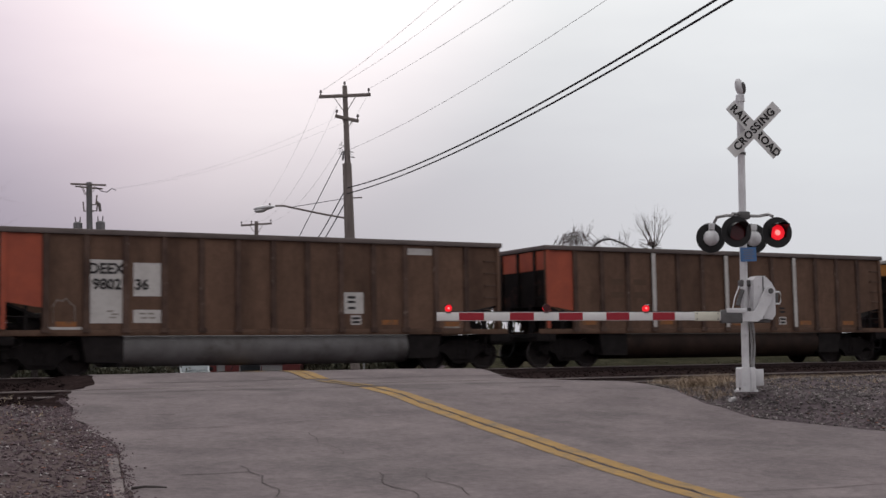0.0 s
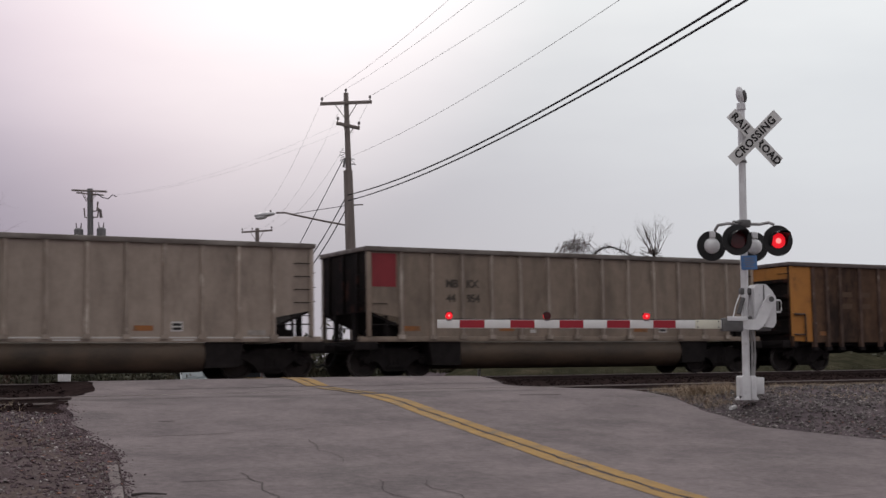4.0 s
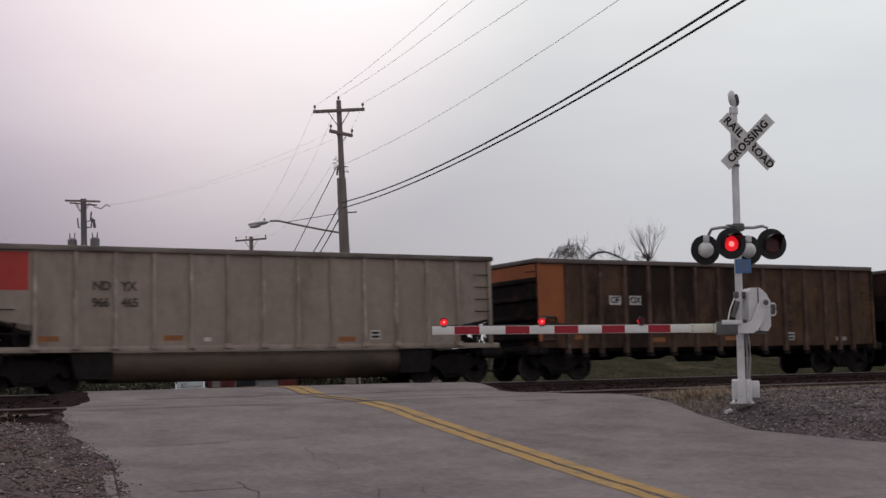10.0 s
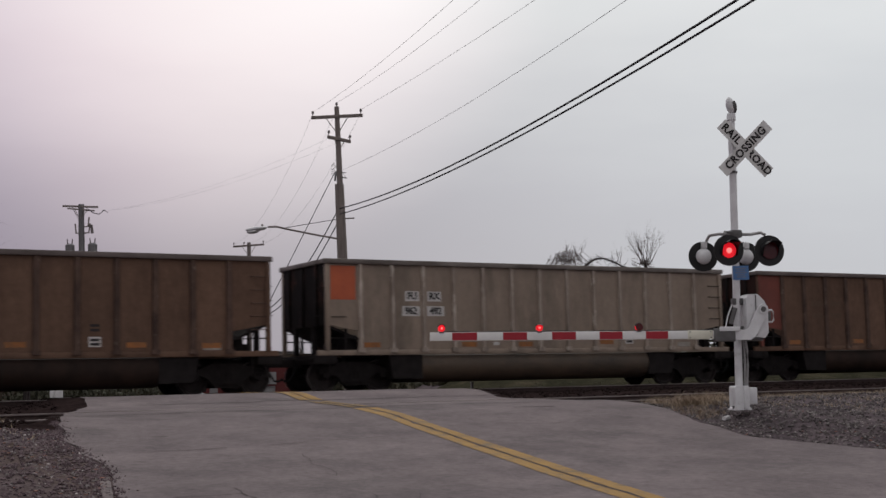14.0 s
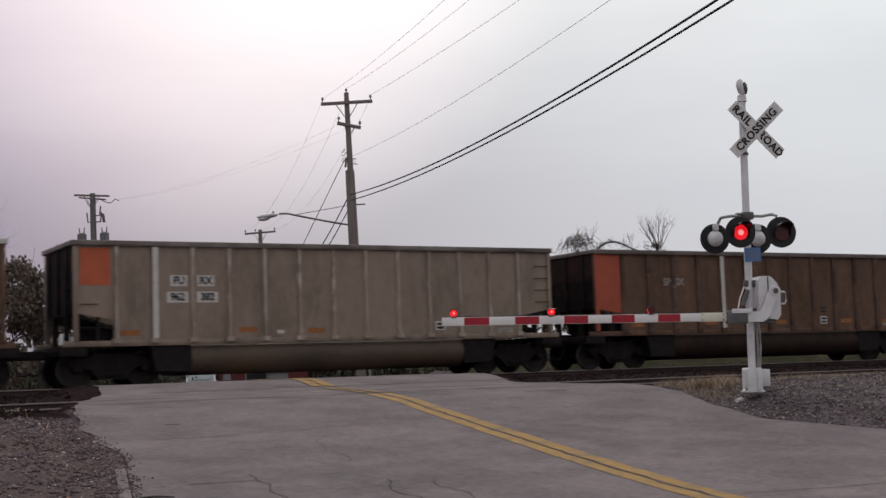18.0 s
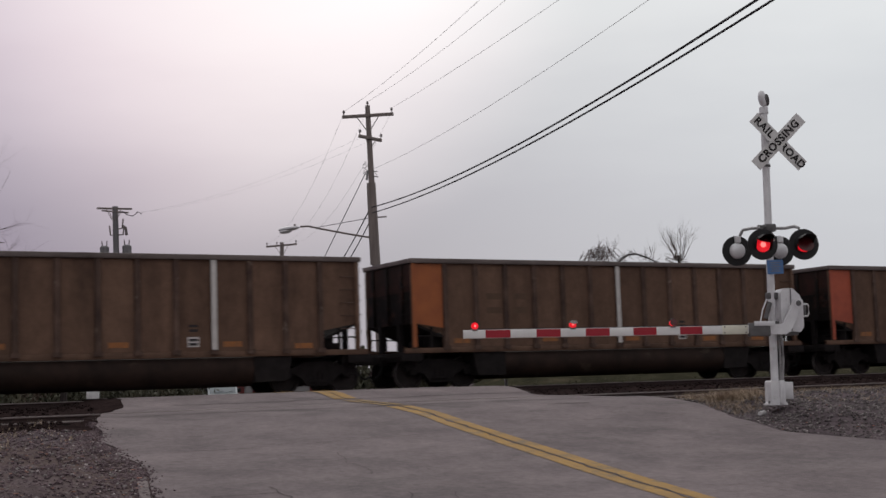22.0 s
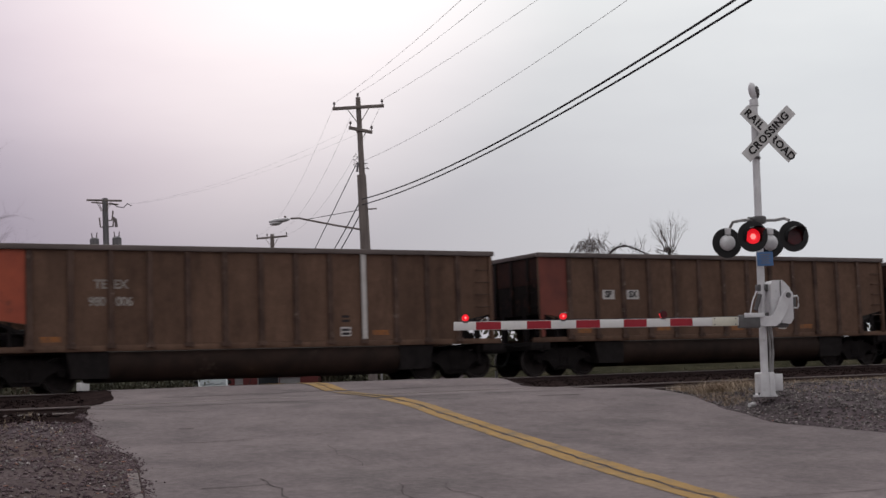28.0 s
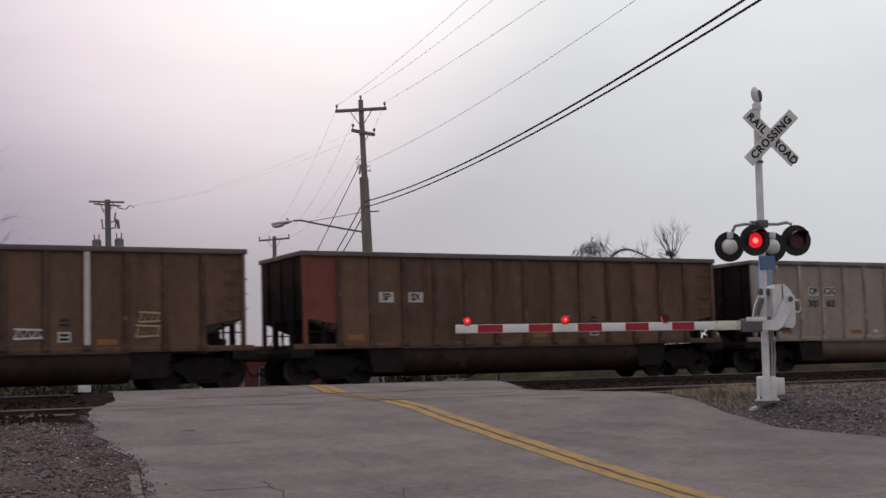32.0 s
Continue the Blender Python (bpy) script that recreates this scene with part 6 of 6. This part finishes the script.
PROTO = {
    "A": gondola("", False, BROWN, BROWN_RIB, CHORD, TUB_BROWN),
    "B": gondola("", False, TAN, TAN_RIB, CHORD_TAN, TUB_TAN),
    "N": gondola("", False, PALE_TAN, TAN_RIB, CHORD_TAN, TUB_TAN),
    "M": gondola("", False, RUSTY_TAN, RUSTY_RIB, CHORD, TUB_TAN, shift_ribs=0.25),
    "P": gondola("", False, PATCHY_TAN, PATCHY_RIB, CHORD, TUB_BROWN),
    "Q": gondola("", False, WARM_TAN, BROWN_RIB, CHORD, TUB_GREY, bays=(0, 1, 2, 4, 8, 9, 11)),
    "D": gondola("", True, DARK_BROWN, BROWN_RIB, CHORD, TUB_BROWN),
    "C": gondola("", True, WARM_TAN, BROWN_RIB, CHORD, TUB_BROWN),
    "G": gondola("", False, BROWN, BROWN_RIB, CHORD, TUB_GREY),
    "W": gondola("", False, BROWN, BROWN_RIB, CHORD_PALE, TUB_BROWN),
    "V": gondola("", True, BROWN, BROWN_RIB, CHORD_PALE, TUB_BROWN),
}
FRONT = -HALF + 0.11 - 0.021      # the near side sheet's outer face


def flat_mesh(name, outline, material, thick=0.004):
    return meshed(name, prism(bmesh.new(), outline, -thick, 0.0), material)


END_PANEL = {}
for m_ in (ORANGE, RUSTY_RED, RUST_ORANGE):
    END_PANEL[m_.name] = flat_mesh("end_panel", ((0.13, 1.88), (0.13, TOP - 0.15), (1.03, TOP - 0.15), (1.03, 1.74)), m_)
END_PANEL[YELLOW.name] = flat_mesh("end_panel", ((0.13, 1.04), (0.13, TOP - 0.15), (1.03, TOP - 0.15), (1.03, 1.0)), YELLOW)
for m_ in (RED, BRIGHT_RED, ORANGE_PATCH, BLUE, PALE_BLUE):
    END_PANEL[m_.name] = flat_mesh("patch", ((0.17, 2.60), (0.17, TOP - 0.19), (0.95, TOP - 0.19), (0.95, 2.60)), m_)
CORNER_PAINT = {m_.name: meshed("corner_paint", box(bmesh.new(), 0.0, 0.125, -0.118, -0.082, 1.2, TOP - 0.15), m_) for m_ in (ORANGE, RUSTY_RED, RUST_ORANGE, YELLOW)}
STRIPE = meshed("stripe", box(bmesh.new(), -0.075, 0.075, -0.004, 0.0, SILL + 0.05, TOP - 0.15), WHITE)
TAB = {m_.name: flat_mesh("placard", ((-0.26, -0.07), (-0.26, 0.07), (0.26, 0.07), (0.26, -0.07)), m_) for m_ in (AMBER, WHITE, FADED_WHITE)}
NOTICE = flat_mesh("notice", ((-0.16, -0.13), (-0.16, 0.13), (0.16, 0.13), (0.16, -0.13)), WHITE)
NOTICE_DARK = flat_mesh("notice_bar", ((-0.12, -0.035), (-0.12, 0.035), (0.12, 0.035), (0.12, -0.035)), INK, 0.0025)
FINE_BAR = flat_mesh("text_bar", ((-0.085, -0.022), (-0.085, 0.022), (0.085, 0.022), (0.085, -0.022)), FADED_WHITE, 0.0025)
BOXED = flat_mesh("letter_plate", ((-0.23, -0.145), (-0.23, 0.145), (0.23, 0.145), (0.23, -0.145)), WHITE, 0.003)
NUMBER_BOX = flat_mesh("letter_plate", ((-0.29, -0.145), (-0.29, 0.145), (0.29, 0.145), (0.29, -0.145)), WHITE, 0.003)
FADED_BOX = flat_mesh("letter_plate", ((-0.30, -0.15), (-0.30, 0.15), (0.30, 0.15), (0.30, -0.15)), FADED_WHITE, 0.003)
SMALL_TAB = flat_mesh("placard", ((-0.10, -0.05), (-0.10, 0.05), (0.10, 0.05), (0.10, -0.05)), WHITE)

# kind, end paint, upper words, lower words, how lettered (ink, white, boxed, plate, faded), rib stripes
TRAIN = (
    ("A", RUSTY_RED, "", "", "", ()),
    ("G", ORANGE, "", "", "", ()),
    ("A", ORANGE, "", "", "", (3, 6, 9)),
    ("V", YELLOW, "DE EX", "55 96", "faded", (11,)),
    ("Q", RUST_ORANGE, "", "", "", (3, 6, 9)),
    ("N", BLUE, "OF OX", "300 573", "plate", ()),
    ("B", RED, "MB KX", "44 954", "ink", ()),
    ("D", YELLOW, "", "", "", ()),
    ("D", YELLOW, "", "", "", ()),
    ("A", ORANGE, "DE EX", "980 301", "white", ()),
    ("A", ORANGE, "", "", "spray", ()),
    ("B", RED, "MB KX", "44 955", "ink", ()),
    ("N", BRIGHT_RED, "ND YX", "966 465", "ink", ()),
    ("D", RUST_ORANGE, "OF OX", "", "boxed", ()),
    ("A", RUSTY_RED, "SP SX", "", "boxed", ()),
    ("A", RUSTY_RED, "", "", "", ()),
    ("A", ORANGE, "SP SX", "67 27", "boxed", ()),
    ("B", ORANGE_PATCH, "FU RX", "962 492", "boxed", ()),
    ("A", RUSTY_RED, "", "", "", ()),
    ("A", ORANGE, "SP SX", "", "boxed", ()),
    ("W", ORANGE, "", "", "", ()),
    ("B", ORANGE_PATCH, "FU RX", "962 382", "boxed", (1,)),
    ("A", ORANGE, "SP SX", "", "white", (4,)),
    ("M", PALE_BLUE, "MB KX", "300 925", "ink", ()),
    ("C", YELLOW, "DE EX", "", "faded", ()),
    ("A", ORANGE, "", "", "", (9,)),
    ("A", RUST_ORANGE, "", "", "", (6,)),
    ("A", ORANGE, "", "", "", (9,)),
    ("P", ORANGE, "HE QX", "", "ink", ()),
    ("N", BRIGHT_RED, "ND YX", "", "ink", ()),
    ("B", ORANGE_PATCH, "", "", "", ()),
    ("B", ORANGE_PATCH, "FU RX", "962 436", "boxed", ()),
    ("A", ORANGE, "TE EX", "980 006", "white", (9,)),
    ("A", RUSTY_RED, "SP SX", "", "boxed", ()),
    ("A", RUSTY_RED, "SP SX", "", "boxed", (0,)),
    ("M", BLUE, "MB KX", "308 011", "ink", ()),
    ("A", ORANGE, "", "", "tags", (9,)),
    ("A", RUSTY_RED, "SP SX", "", "boxed", ()),
    ("N", PALE_BLUE, "OF OX", "300 605", "plate", ()),
    ("A", ORANGE, "", "", "", ()),
    ("A", RUSTY_RED, "", "", "", ()),
)
PAINT_WORDS = {ORANGE: "orange end panel", RUSTY_RED: "rusty red end panel", RUST_ORANGE: "rust-orange end panel", YELLOW: "yellow end panel", RED: "red end patch",
               BRIGHT_RED: "bright red end patch", ORANGE_PATCH: "orange end patch", BLUE: "blue end patch", PALE_BLUE: "pale blue end patch"}
BODY_WORDS = {"A": "grimy brown steel coal car with", "G": "grimy brown coal car with grey tub and", "B": "dusty tan aluminium coal car with", "N": "pale grey-tan aluminium coal car with", "M": "rust-stained brown-grey aluminium coal car with", "P": "faded grey-brown coal car with", "Q": "patchy brown coal car with grey tub and", "C": "faded grey-brown flat-bottomed coal car with", "D": "dark red-brown flat-bottomed coal car with", "W": "brown white-railed coal car with", "V": "brown flat-bottomed white-railed coal car with"}


def graffito(car, strokes, material, r=0.034):
    for s in strokes:
        part("graffito", tube(bmesh.new(), [(x, FRONT - 0.004, z) for x, z in s], r, 5), material, car, "white sprayed scrawl")


cars = []
for i, (kind, paint, upper, lower, how, stripes) in enumerate(TRAIN):
    car = copy_thing(PROTO[kind], pose(PITCH_OF_CARS * (i - 1), TRACK_Y, 0))
    words = BODY_WORDS[kind] + " " + PAINT_WORDS[paint]
    tagged(car, words + (", white rib stripes" if stripes and len(words.split()) < 10 else ""))
    rnd = random.Random(100 + i)
    flat = kind in "CDV"
    part("end_panel" if paint.name in CORNER_PAINT else "patch", END_PANEL[paint.name], paint, car, PAINT_WORDS[paint], at=pose(0, FRONT, 0))
    if paint.name in CORNER_PAINT:
        part("corner_paint", CORNER_PAINT[paint.name], paint, car, at=pose(0, -HALF + 0.09 + 0.055, 0))
        if flat:
            part("end_paint", meshed("end_paint", box(bmesh.new(), -0.003, 0.008, -HALF + 0.15, HALF - 0.15, TOP - 0.6, TOP - 0.16), paint), paint, car)
    if not flat and paint.name in CORNER_PAINT:
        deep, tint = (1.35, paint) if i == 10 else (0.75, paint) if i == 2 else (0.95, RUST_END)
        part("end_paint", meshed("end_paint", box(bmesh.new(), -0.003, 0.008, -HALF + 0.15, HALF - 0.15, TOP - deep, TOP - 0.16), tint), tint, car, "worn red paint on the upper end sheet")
    if flat:
        part("end_rack", tube(bmesh.new(), ((0.12, FRONT - 0.06, 1.95), (0.62, FRONT - 0.06, 1.95), (0.66, FRONT - 0.06, 1.90), (0.66, FRONT - 0.06, 1.0)), 0.04, 6), BROWN_RIB, car)
        part("end_rack", tube(bmesh.new(), ((0.12, FRONT - 0.06, 1.25), (0.64, FRONT - 0.06, 1.25)), 0.035, 6), BROWN_RIB, car)
    spots = RIBS if not flat else FLAT_RIBS
    for k in stripes:
        x = RIBS[k] if not flat else 11.15
        part("stripe", STRIPE, WHITE, car, "white painted rib stripe", at=pose(x, -HALF + 0.13 - 0.112, 0))
    # small placards and reflectors along the lower edge
    base = 1.36 if not flat else 1.28
    for k, x in enumerate((1.45, 4.68, 6.68, 9.72) if kind in "BNM" else (1.62, 4.68, 7.74, 10.80, 12.84)):
        if rnd.random() < 0.8:
            part("reflector", TAB[AMBER.name], AMBER, car, "dull amber reflector strip", at=pose(x, FRONT, base + rnd.uniform(-0.06, 0.06)))
    if kind in "BNM":
        part("placard", SMALL_TAB, WHITE, car, at=pose(5.62, FRONT, base - 0.02))
    n = part("notice", NOTICE, WHITE, car, "small white data plate with unreadable lines", at=pose({"A": 9.72, "G": 9.72, "P": 9.72, "Q": 9.72, "W": 9.72, "C": 10.45, "D": 10.45, "V": 10.40, "M": 10.9}.get(kind, 10.62), FRONT, base + (0.02 if flat else 0.08)))
    part("text_bar", NOTICE_DARK, INK, n, at=pose(0, -0.005, 0.05))
    part("text_bar", NOTICE_DARK, INK, n, at=pose(0, -0.005, -0.06))
    if kind not in "BNM":
        for dz in (0.38, 0.50):
            part("text_bar", NOTICE_DARK, INK, car, "unreadable faded data lines", at=pose(9.72 if not flat else 10.42, FRONT, base + dz))
    if rnd.random() < 0.5:
        part("placard", TAB[FADED_WHITE.name], FADED_WHITE, car, at=pose(12.85, FRONT, base - 0.08))
    if how in ("ink", "white", "boxed", "plate", "faded"):
        ink = {"ink": FADED_INK, "white": FADED_WHITE, "boxed": INK, "plate": INK, "faded": FADED_INK}[how]
        style = {"white": (2.73, 2.29, 0.26, 0.35), "ink": (2.72, 2.29, 0.35, 0.38), "plate": (2.72, 2.29, 0.37, 0.41), "faded": (2.70, 2.28, 0.36, 0.38)}.get(how, (2.72, 2.29, 0.37, 0.41))
        middle = 3.14
        if how == "boxed" and kind == "A":
            style, middle = (2.47, 2.05, 0.47, 0.47), 3.05
        if kind == "P":
            style = (2.47, 2.05, 0.40, 0.40)
        if how == "boxed" and flat:
            style, middle = (2.48, 2.05, 0.40, 0.40), 3.38
        if kind == "M":
            middle = 3.39
        if lower == "980 301":
            ink = WHITE
        for words, z, gap in ((upper, style[0], style[2]), (lower, style[1], style[3])):
            for w, x in zip(words.split(), (middle - gap, middle + gap)):
                boxed = how == "boxed" and (words == upper or kind == "B")
                if boxed or how == "plate":
                    part("letter_plate", BOXED if len(w) < 3 else NUMBER_BOX if boxed else FADED_BOX, WHITE, car, "white lettering plate", at=pose(x, FRONT, z))
                size = 0.28 if boxed else 0.32
                tint = FADED_INK if how == "boxed" and not boxed else ink
                part("lettering", lettering(w, size, tint, 0.92), tint, car, "painted car lettering", at=pose(x, FRONT - 0.008, z))
    elif how == "":
        for x in (2.75, 3.65):
            for z in (2.66, 2.25):
                part("text_bar", meshed("text_bar", box(bmesh.new(), -0.26, 0.26, -0.002, 0.0, -0.09, 0.09), GHOST_INK if kind != "B" else FADED_INK), GHOST_INK, car, "illegible faded lettering", at=pose(x, FRONT, z))
    cars.append(car)

# the lettered car at the start: large white panels
car = cars[1]
for k in [o for o in car.children if o.name.startswith("text_bar")]:
    bpy.data.objects.remove(k)
for x0, x1, z0, z1 in ((2.22, 3.08, 1.35, 2.98), (3.34, 4.12, 2.05, 2.92), (3.34, 4.12, 1.36, 1.70)):
    part("white_panel", box(bmesh.new(), x0, x1, FRONT - 0.003, FRONT, z0, z1), WHITE, car, "large white lettering panel")
for w, x, z in (("DEEX", 2.63, 2.74), ("9802", 2.65, 2.34), ("36", 3.56, 2.34)):
    part("lettering", lettering(w, 0.375, INK, 1.0), INK, car, "black painted car lettering", at=pose(x, FRONT - 0.010, z))
for x, z in ((2.74, 1.66), (2.86, 1.58), (2.80, 1.50), (3.58, 1.60), (3.80, 1.60), (3.62, 1.49), (3.84, 1.49)):
    part("text_bar", FINE_BAR, FADED_WHITE, car, at=pose(x, FRONT - 0.0035, z))
graffito(car, (((1.30, 1.36), (1.27, 1.75), (1.40, 1.95), (1.50, 1.90), (1.62, 1.98), (1.72, 1.85), (1.83, 1.78), (1.83, 1.40)),), FADED_WHITE, 0.013)
part("white_panel", box(bmesh.new(), 9.22, 9.96, FRONT - 0.003, FRONT, 1.62, 2.22), WHITE, car, "white data panel with unreadable lines")
for z in (2.08, 1.95, 1.78):
    part("text_bar", NOTICE_DARK, INK, car, at=pose(9.59, FRONT - 0.0035, z))
part("white_panel", box(bmesh.new(), 11.28, 12.2, FRONT - 0.003, FRONT, 3.33, 3.52), WHITE, car, "white stencil panel")
part("white_panel", box(bmesh.new(), 1.2, 2.0, FRONT - 0.003, FRONT, 1.19, 1.26), WHITE, car)

# scraped white paint along the sill of the pale car
for x0, x1, z0, z1 in ((0.6, 5.9, 1.135, 1.165), (6.1, 13.9, 1.130, 1.165), (1.3, 1.95, 1.07, 1.10), (3.3, 4.05, 1.07, 1.10), (5.35, 5.6, 1.07, 1.10), (7.4, 8.1, 1.07, 1.10), (10.5, 11.1, 1.07, 1.10)):
    part("sill_paint", box(bmesh.new(), x0, x1, -0.004, 0.0, z0, z1), WHITE, cars[5], "scraped white sill paint", at=pose(0, -HALF + 0.13 - 0.05, 0))
for k, w in ((0, 0.30), (1, 0.34), (2, 0.26), (3, 0.30)):
    part("graffito", tube(bmesh.new(), [(4.7 + 0.55 * k + w * math.sin(j * 0.9) * 0.5, -1.445, 0.86 + 0.10 * math.cos(j * 1.3 + k)) for j in range(7)], 0.022, 5), FADED_WHITE, cars[9], "faded scrawl on the tub")

# the sprayed car
car = cars[10]
def ring_stroke(rx, rz, turn=0.0):
    return [(rx * math.cos(turn + j * math.tau / 12), rz * math.sin(turn + j * math.tau / 12)) for j in range(14)]


SPRAYED = {
    "F": (((-0.2, 0.07), (-0.12, -0.1), (-0.01, -0.3)), ((-0.27, 0.1), (0.0, 0.22), (0.2, 0.28), (0.14, 0.07)), ((-0.07, -0.24), (0.1, -0.1))),
    "U": (((-0.16, 0.11), (-0.2, -0.24), (0.08, -0.29), (0.2, -0.1), (0.12, 0.14), (0.07, 0.4)),),
    "M": (((-0.28, 0.17), (-0.05, -0.27)), ((-0.22, 0.17), (0.05, -0.03), (0.26, 0.24), (0.18, -0.24)), ((-0.09, 0.0), (0.18, -0.05))),
    "O": (ring_stroke(0.18, 0.24, 1.7),),
    "H": (((-0.14, 0.19), (-0.03, -0.22), (-0.27, -0.12)), ((-0.3, -0.12), (0.3, -0.01)), ((-0.03, 0.34), (0.08, 0.05), (0.24, -0.29))),
    "E": (((0.2, 0.24), (-0.1, 0.2), (-0.2, 0.0), (-0.12, -0.22), (0.2, -0.26)), ((-0.18, 0.0), (0.12, 0.03))),
    "K": (((-0.18, 0.28), (-0.14, -0.28)), ((0.2, 0.24), (-0.14, 0.0), (0.22, -0.27))),
}
for k, ch in enumerate("FUMOHOOEK"):
    for stroke in SPRAYED[ch]:
        pts = [(4.72 + 1.02 * k + x, FRONT - 0.006, 1.62 + 0.03 * math.sin(k * 2.4) + z) for x, z in stroke]
        part("graffito", tube(bmesh.new(), pts, 0.030, 5), SPRAY, car, "white sprayed letter stroke")
for cx, cz, rx, rz, turn in ((0.30, 2.98, 0.11, 0.17, 0.4), (0.46, 2.86, 0.10, 0.24, 1.2), (0.62, 2.92, 0.12, 0.16, 2.0), (0.80, 2.84, 0.11, 0.22, 0.2), (0.55, 2.62, 0.16, 0.10, 0.9), (0.74, 2.52, 0.12, 0.14, 2.6),
                             (1.32, 2.74, 0.10, 0.18, 0.7), (1.48, 2.66, 0.11, 0.14, 1.9), (1.64, 2.72, 0.10, 0.20, 0.3), (1.50, 2.48, 0.17, 0.09, 1.1)):
    part("graffito", tube(bmesh.new(), [(cx + x, FRONT - 0.004, cz + z) for x, z in ring_stroke(rx, rz, turn)], 0.022, 5), SPRAY, car, "white sprayed loop")
graffito(car, (((0.18, 3.1), (0.34, 2.78), (0.50, 3.06)), ((0.40, 2.66), (0.66, 2.78), (0.92, 2.66)), ((0.50, 2.52), (0.62, 2.20), (0.72, 2.44)), ((0.76, 2.40), (0.84, 2.05), (0.90, 2.30)),
               ((1.26, 2.55), (1.40, 2.80), (1.72, 2.60)), ((1.42, 2.40), (1.50, 2.12), (1.66, 1.98), (1.84, 2.06), (1.80, 2.16))), SPRAY, 0.026)
part("graffito", tube(bmesh.new(), [(5.2 + 0.11 * k, -1.43, 0.86 + 0.13 * (k % 2)) for k in range(14)], 0.02, 5), SPRAY, car, "white sprayed scrawl on the tub")
part("graffito", tube(bmesh.new(), [(5.75 + 0.12 * k, -1.44, 0.78 + 0.16 * ((k + 1) % 2)) for k in range(7)], 0.03, 5), BLUE, car, "blue sprayed scrawl on the tub")
graffito(cars[3], (((4.6, 1.75), (4.75, 1.95), (4.85, 1.7), (5.0, 1.85)), ((5.7, 1.9), (5.9, 1.72), (6.1, 1.8)), ((7.0, 1.8), (7.2, 1.9), (7.35, 1.75)), ((9.0, 1.8), (9.15, 1.7))), FADED_WHITE, 0.016)
for x, z, w, h, n in ((8.5, 1.40, 0.75, 0.24, 8), (11.55, 1.42, 0.62, 0.30, 10), (11.62, 1.80, 0.55, 0.26, 8)):
    graffito(cars[36], [[(x + w * k / (n - 1), z + h * (k % 2)) for k in range(n)], [(x, z), (x + w, z + h * 0.1)], [(x, z + h), (x + w, z + h * 0.9)]], SPRAY if x < 9 else CREAM_SPRAY, 0.034)
graffito(cars[27], [[(4.6 + 0.09 * k, 1.62 + 0.28 * (k % 2)) for k in range(9)]], FADED_WHITE, 0.022)
for c in PROTO.values():
    for o in list(c.children_recursive):
        bpy.data.objects.remove(o)
    bpy.data.objects.remove(c)

# ---- movement ----
RUN = ((0, 0.07), (1, 17.78), (2, 35.52), (3, 53.34), (4, 70.92), (7, 124.43), (8, 142.32), (9, 160.24), (10, 178.19), (11, 196.12), (12, 214.08), (13, 232.02), (14, 249.95), (17, 303.94), (18, 322.01), (19, 340.09), (20, 357.81), (21, 375.83), (22, 393.90), (23, 411.95), (24, 429.98), (27, 484.39), (28, 502.49), (29, 520.64), (30, 538.75), (31, 556.89), (32, 575.02))


def motions():
    for i, c in enumerate(cars):
        walk(c, [(t, pose(6.96 + PITCH_OF_CARS * (i - 1) - s, TRACK_Y, 0)) for t, s in RUN])
    # the added flaps swing over the glowing lenses to imitate flashing
    for flap, phase in BLINK_FLAPS:
        home = flap.matrix_basis.copy()
        shut, up = home.copy(), home @ pose(0, 0, 0, -84)
        rows, k, t = [(0.0, shut if phase == 0 else up)], 0, FIRST
        while t < 31.94:
            lit = (k % 2 == 0) == (phase == 0)
            before, after = (shut, up) if lit else (up, shut)
            rows += [(t - 0.05, before), (t + 0.05, after)]
            k, t = k + 1, t + FLASH
        rows.append((32.0, rows[-1][1]))
        walk(flap, rows)


motions()
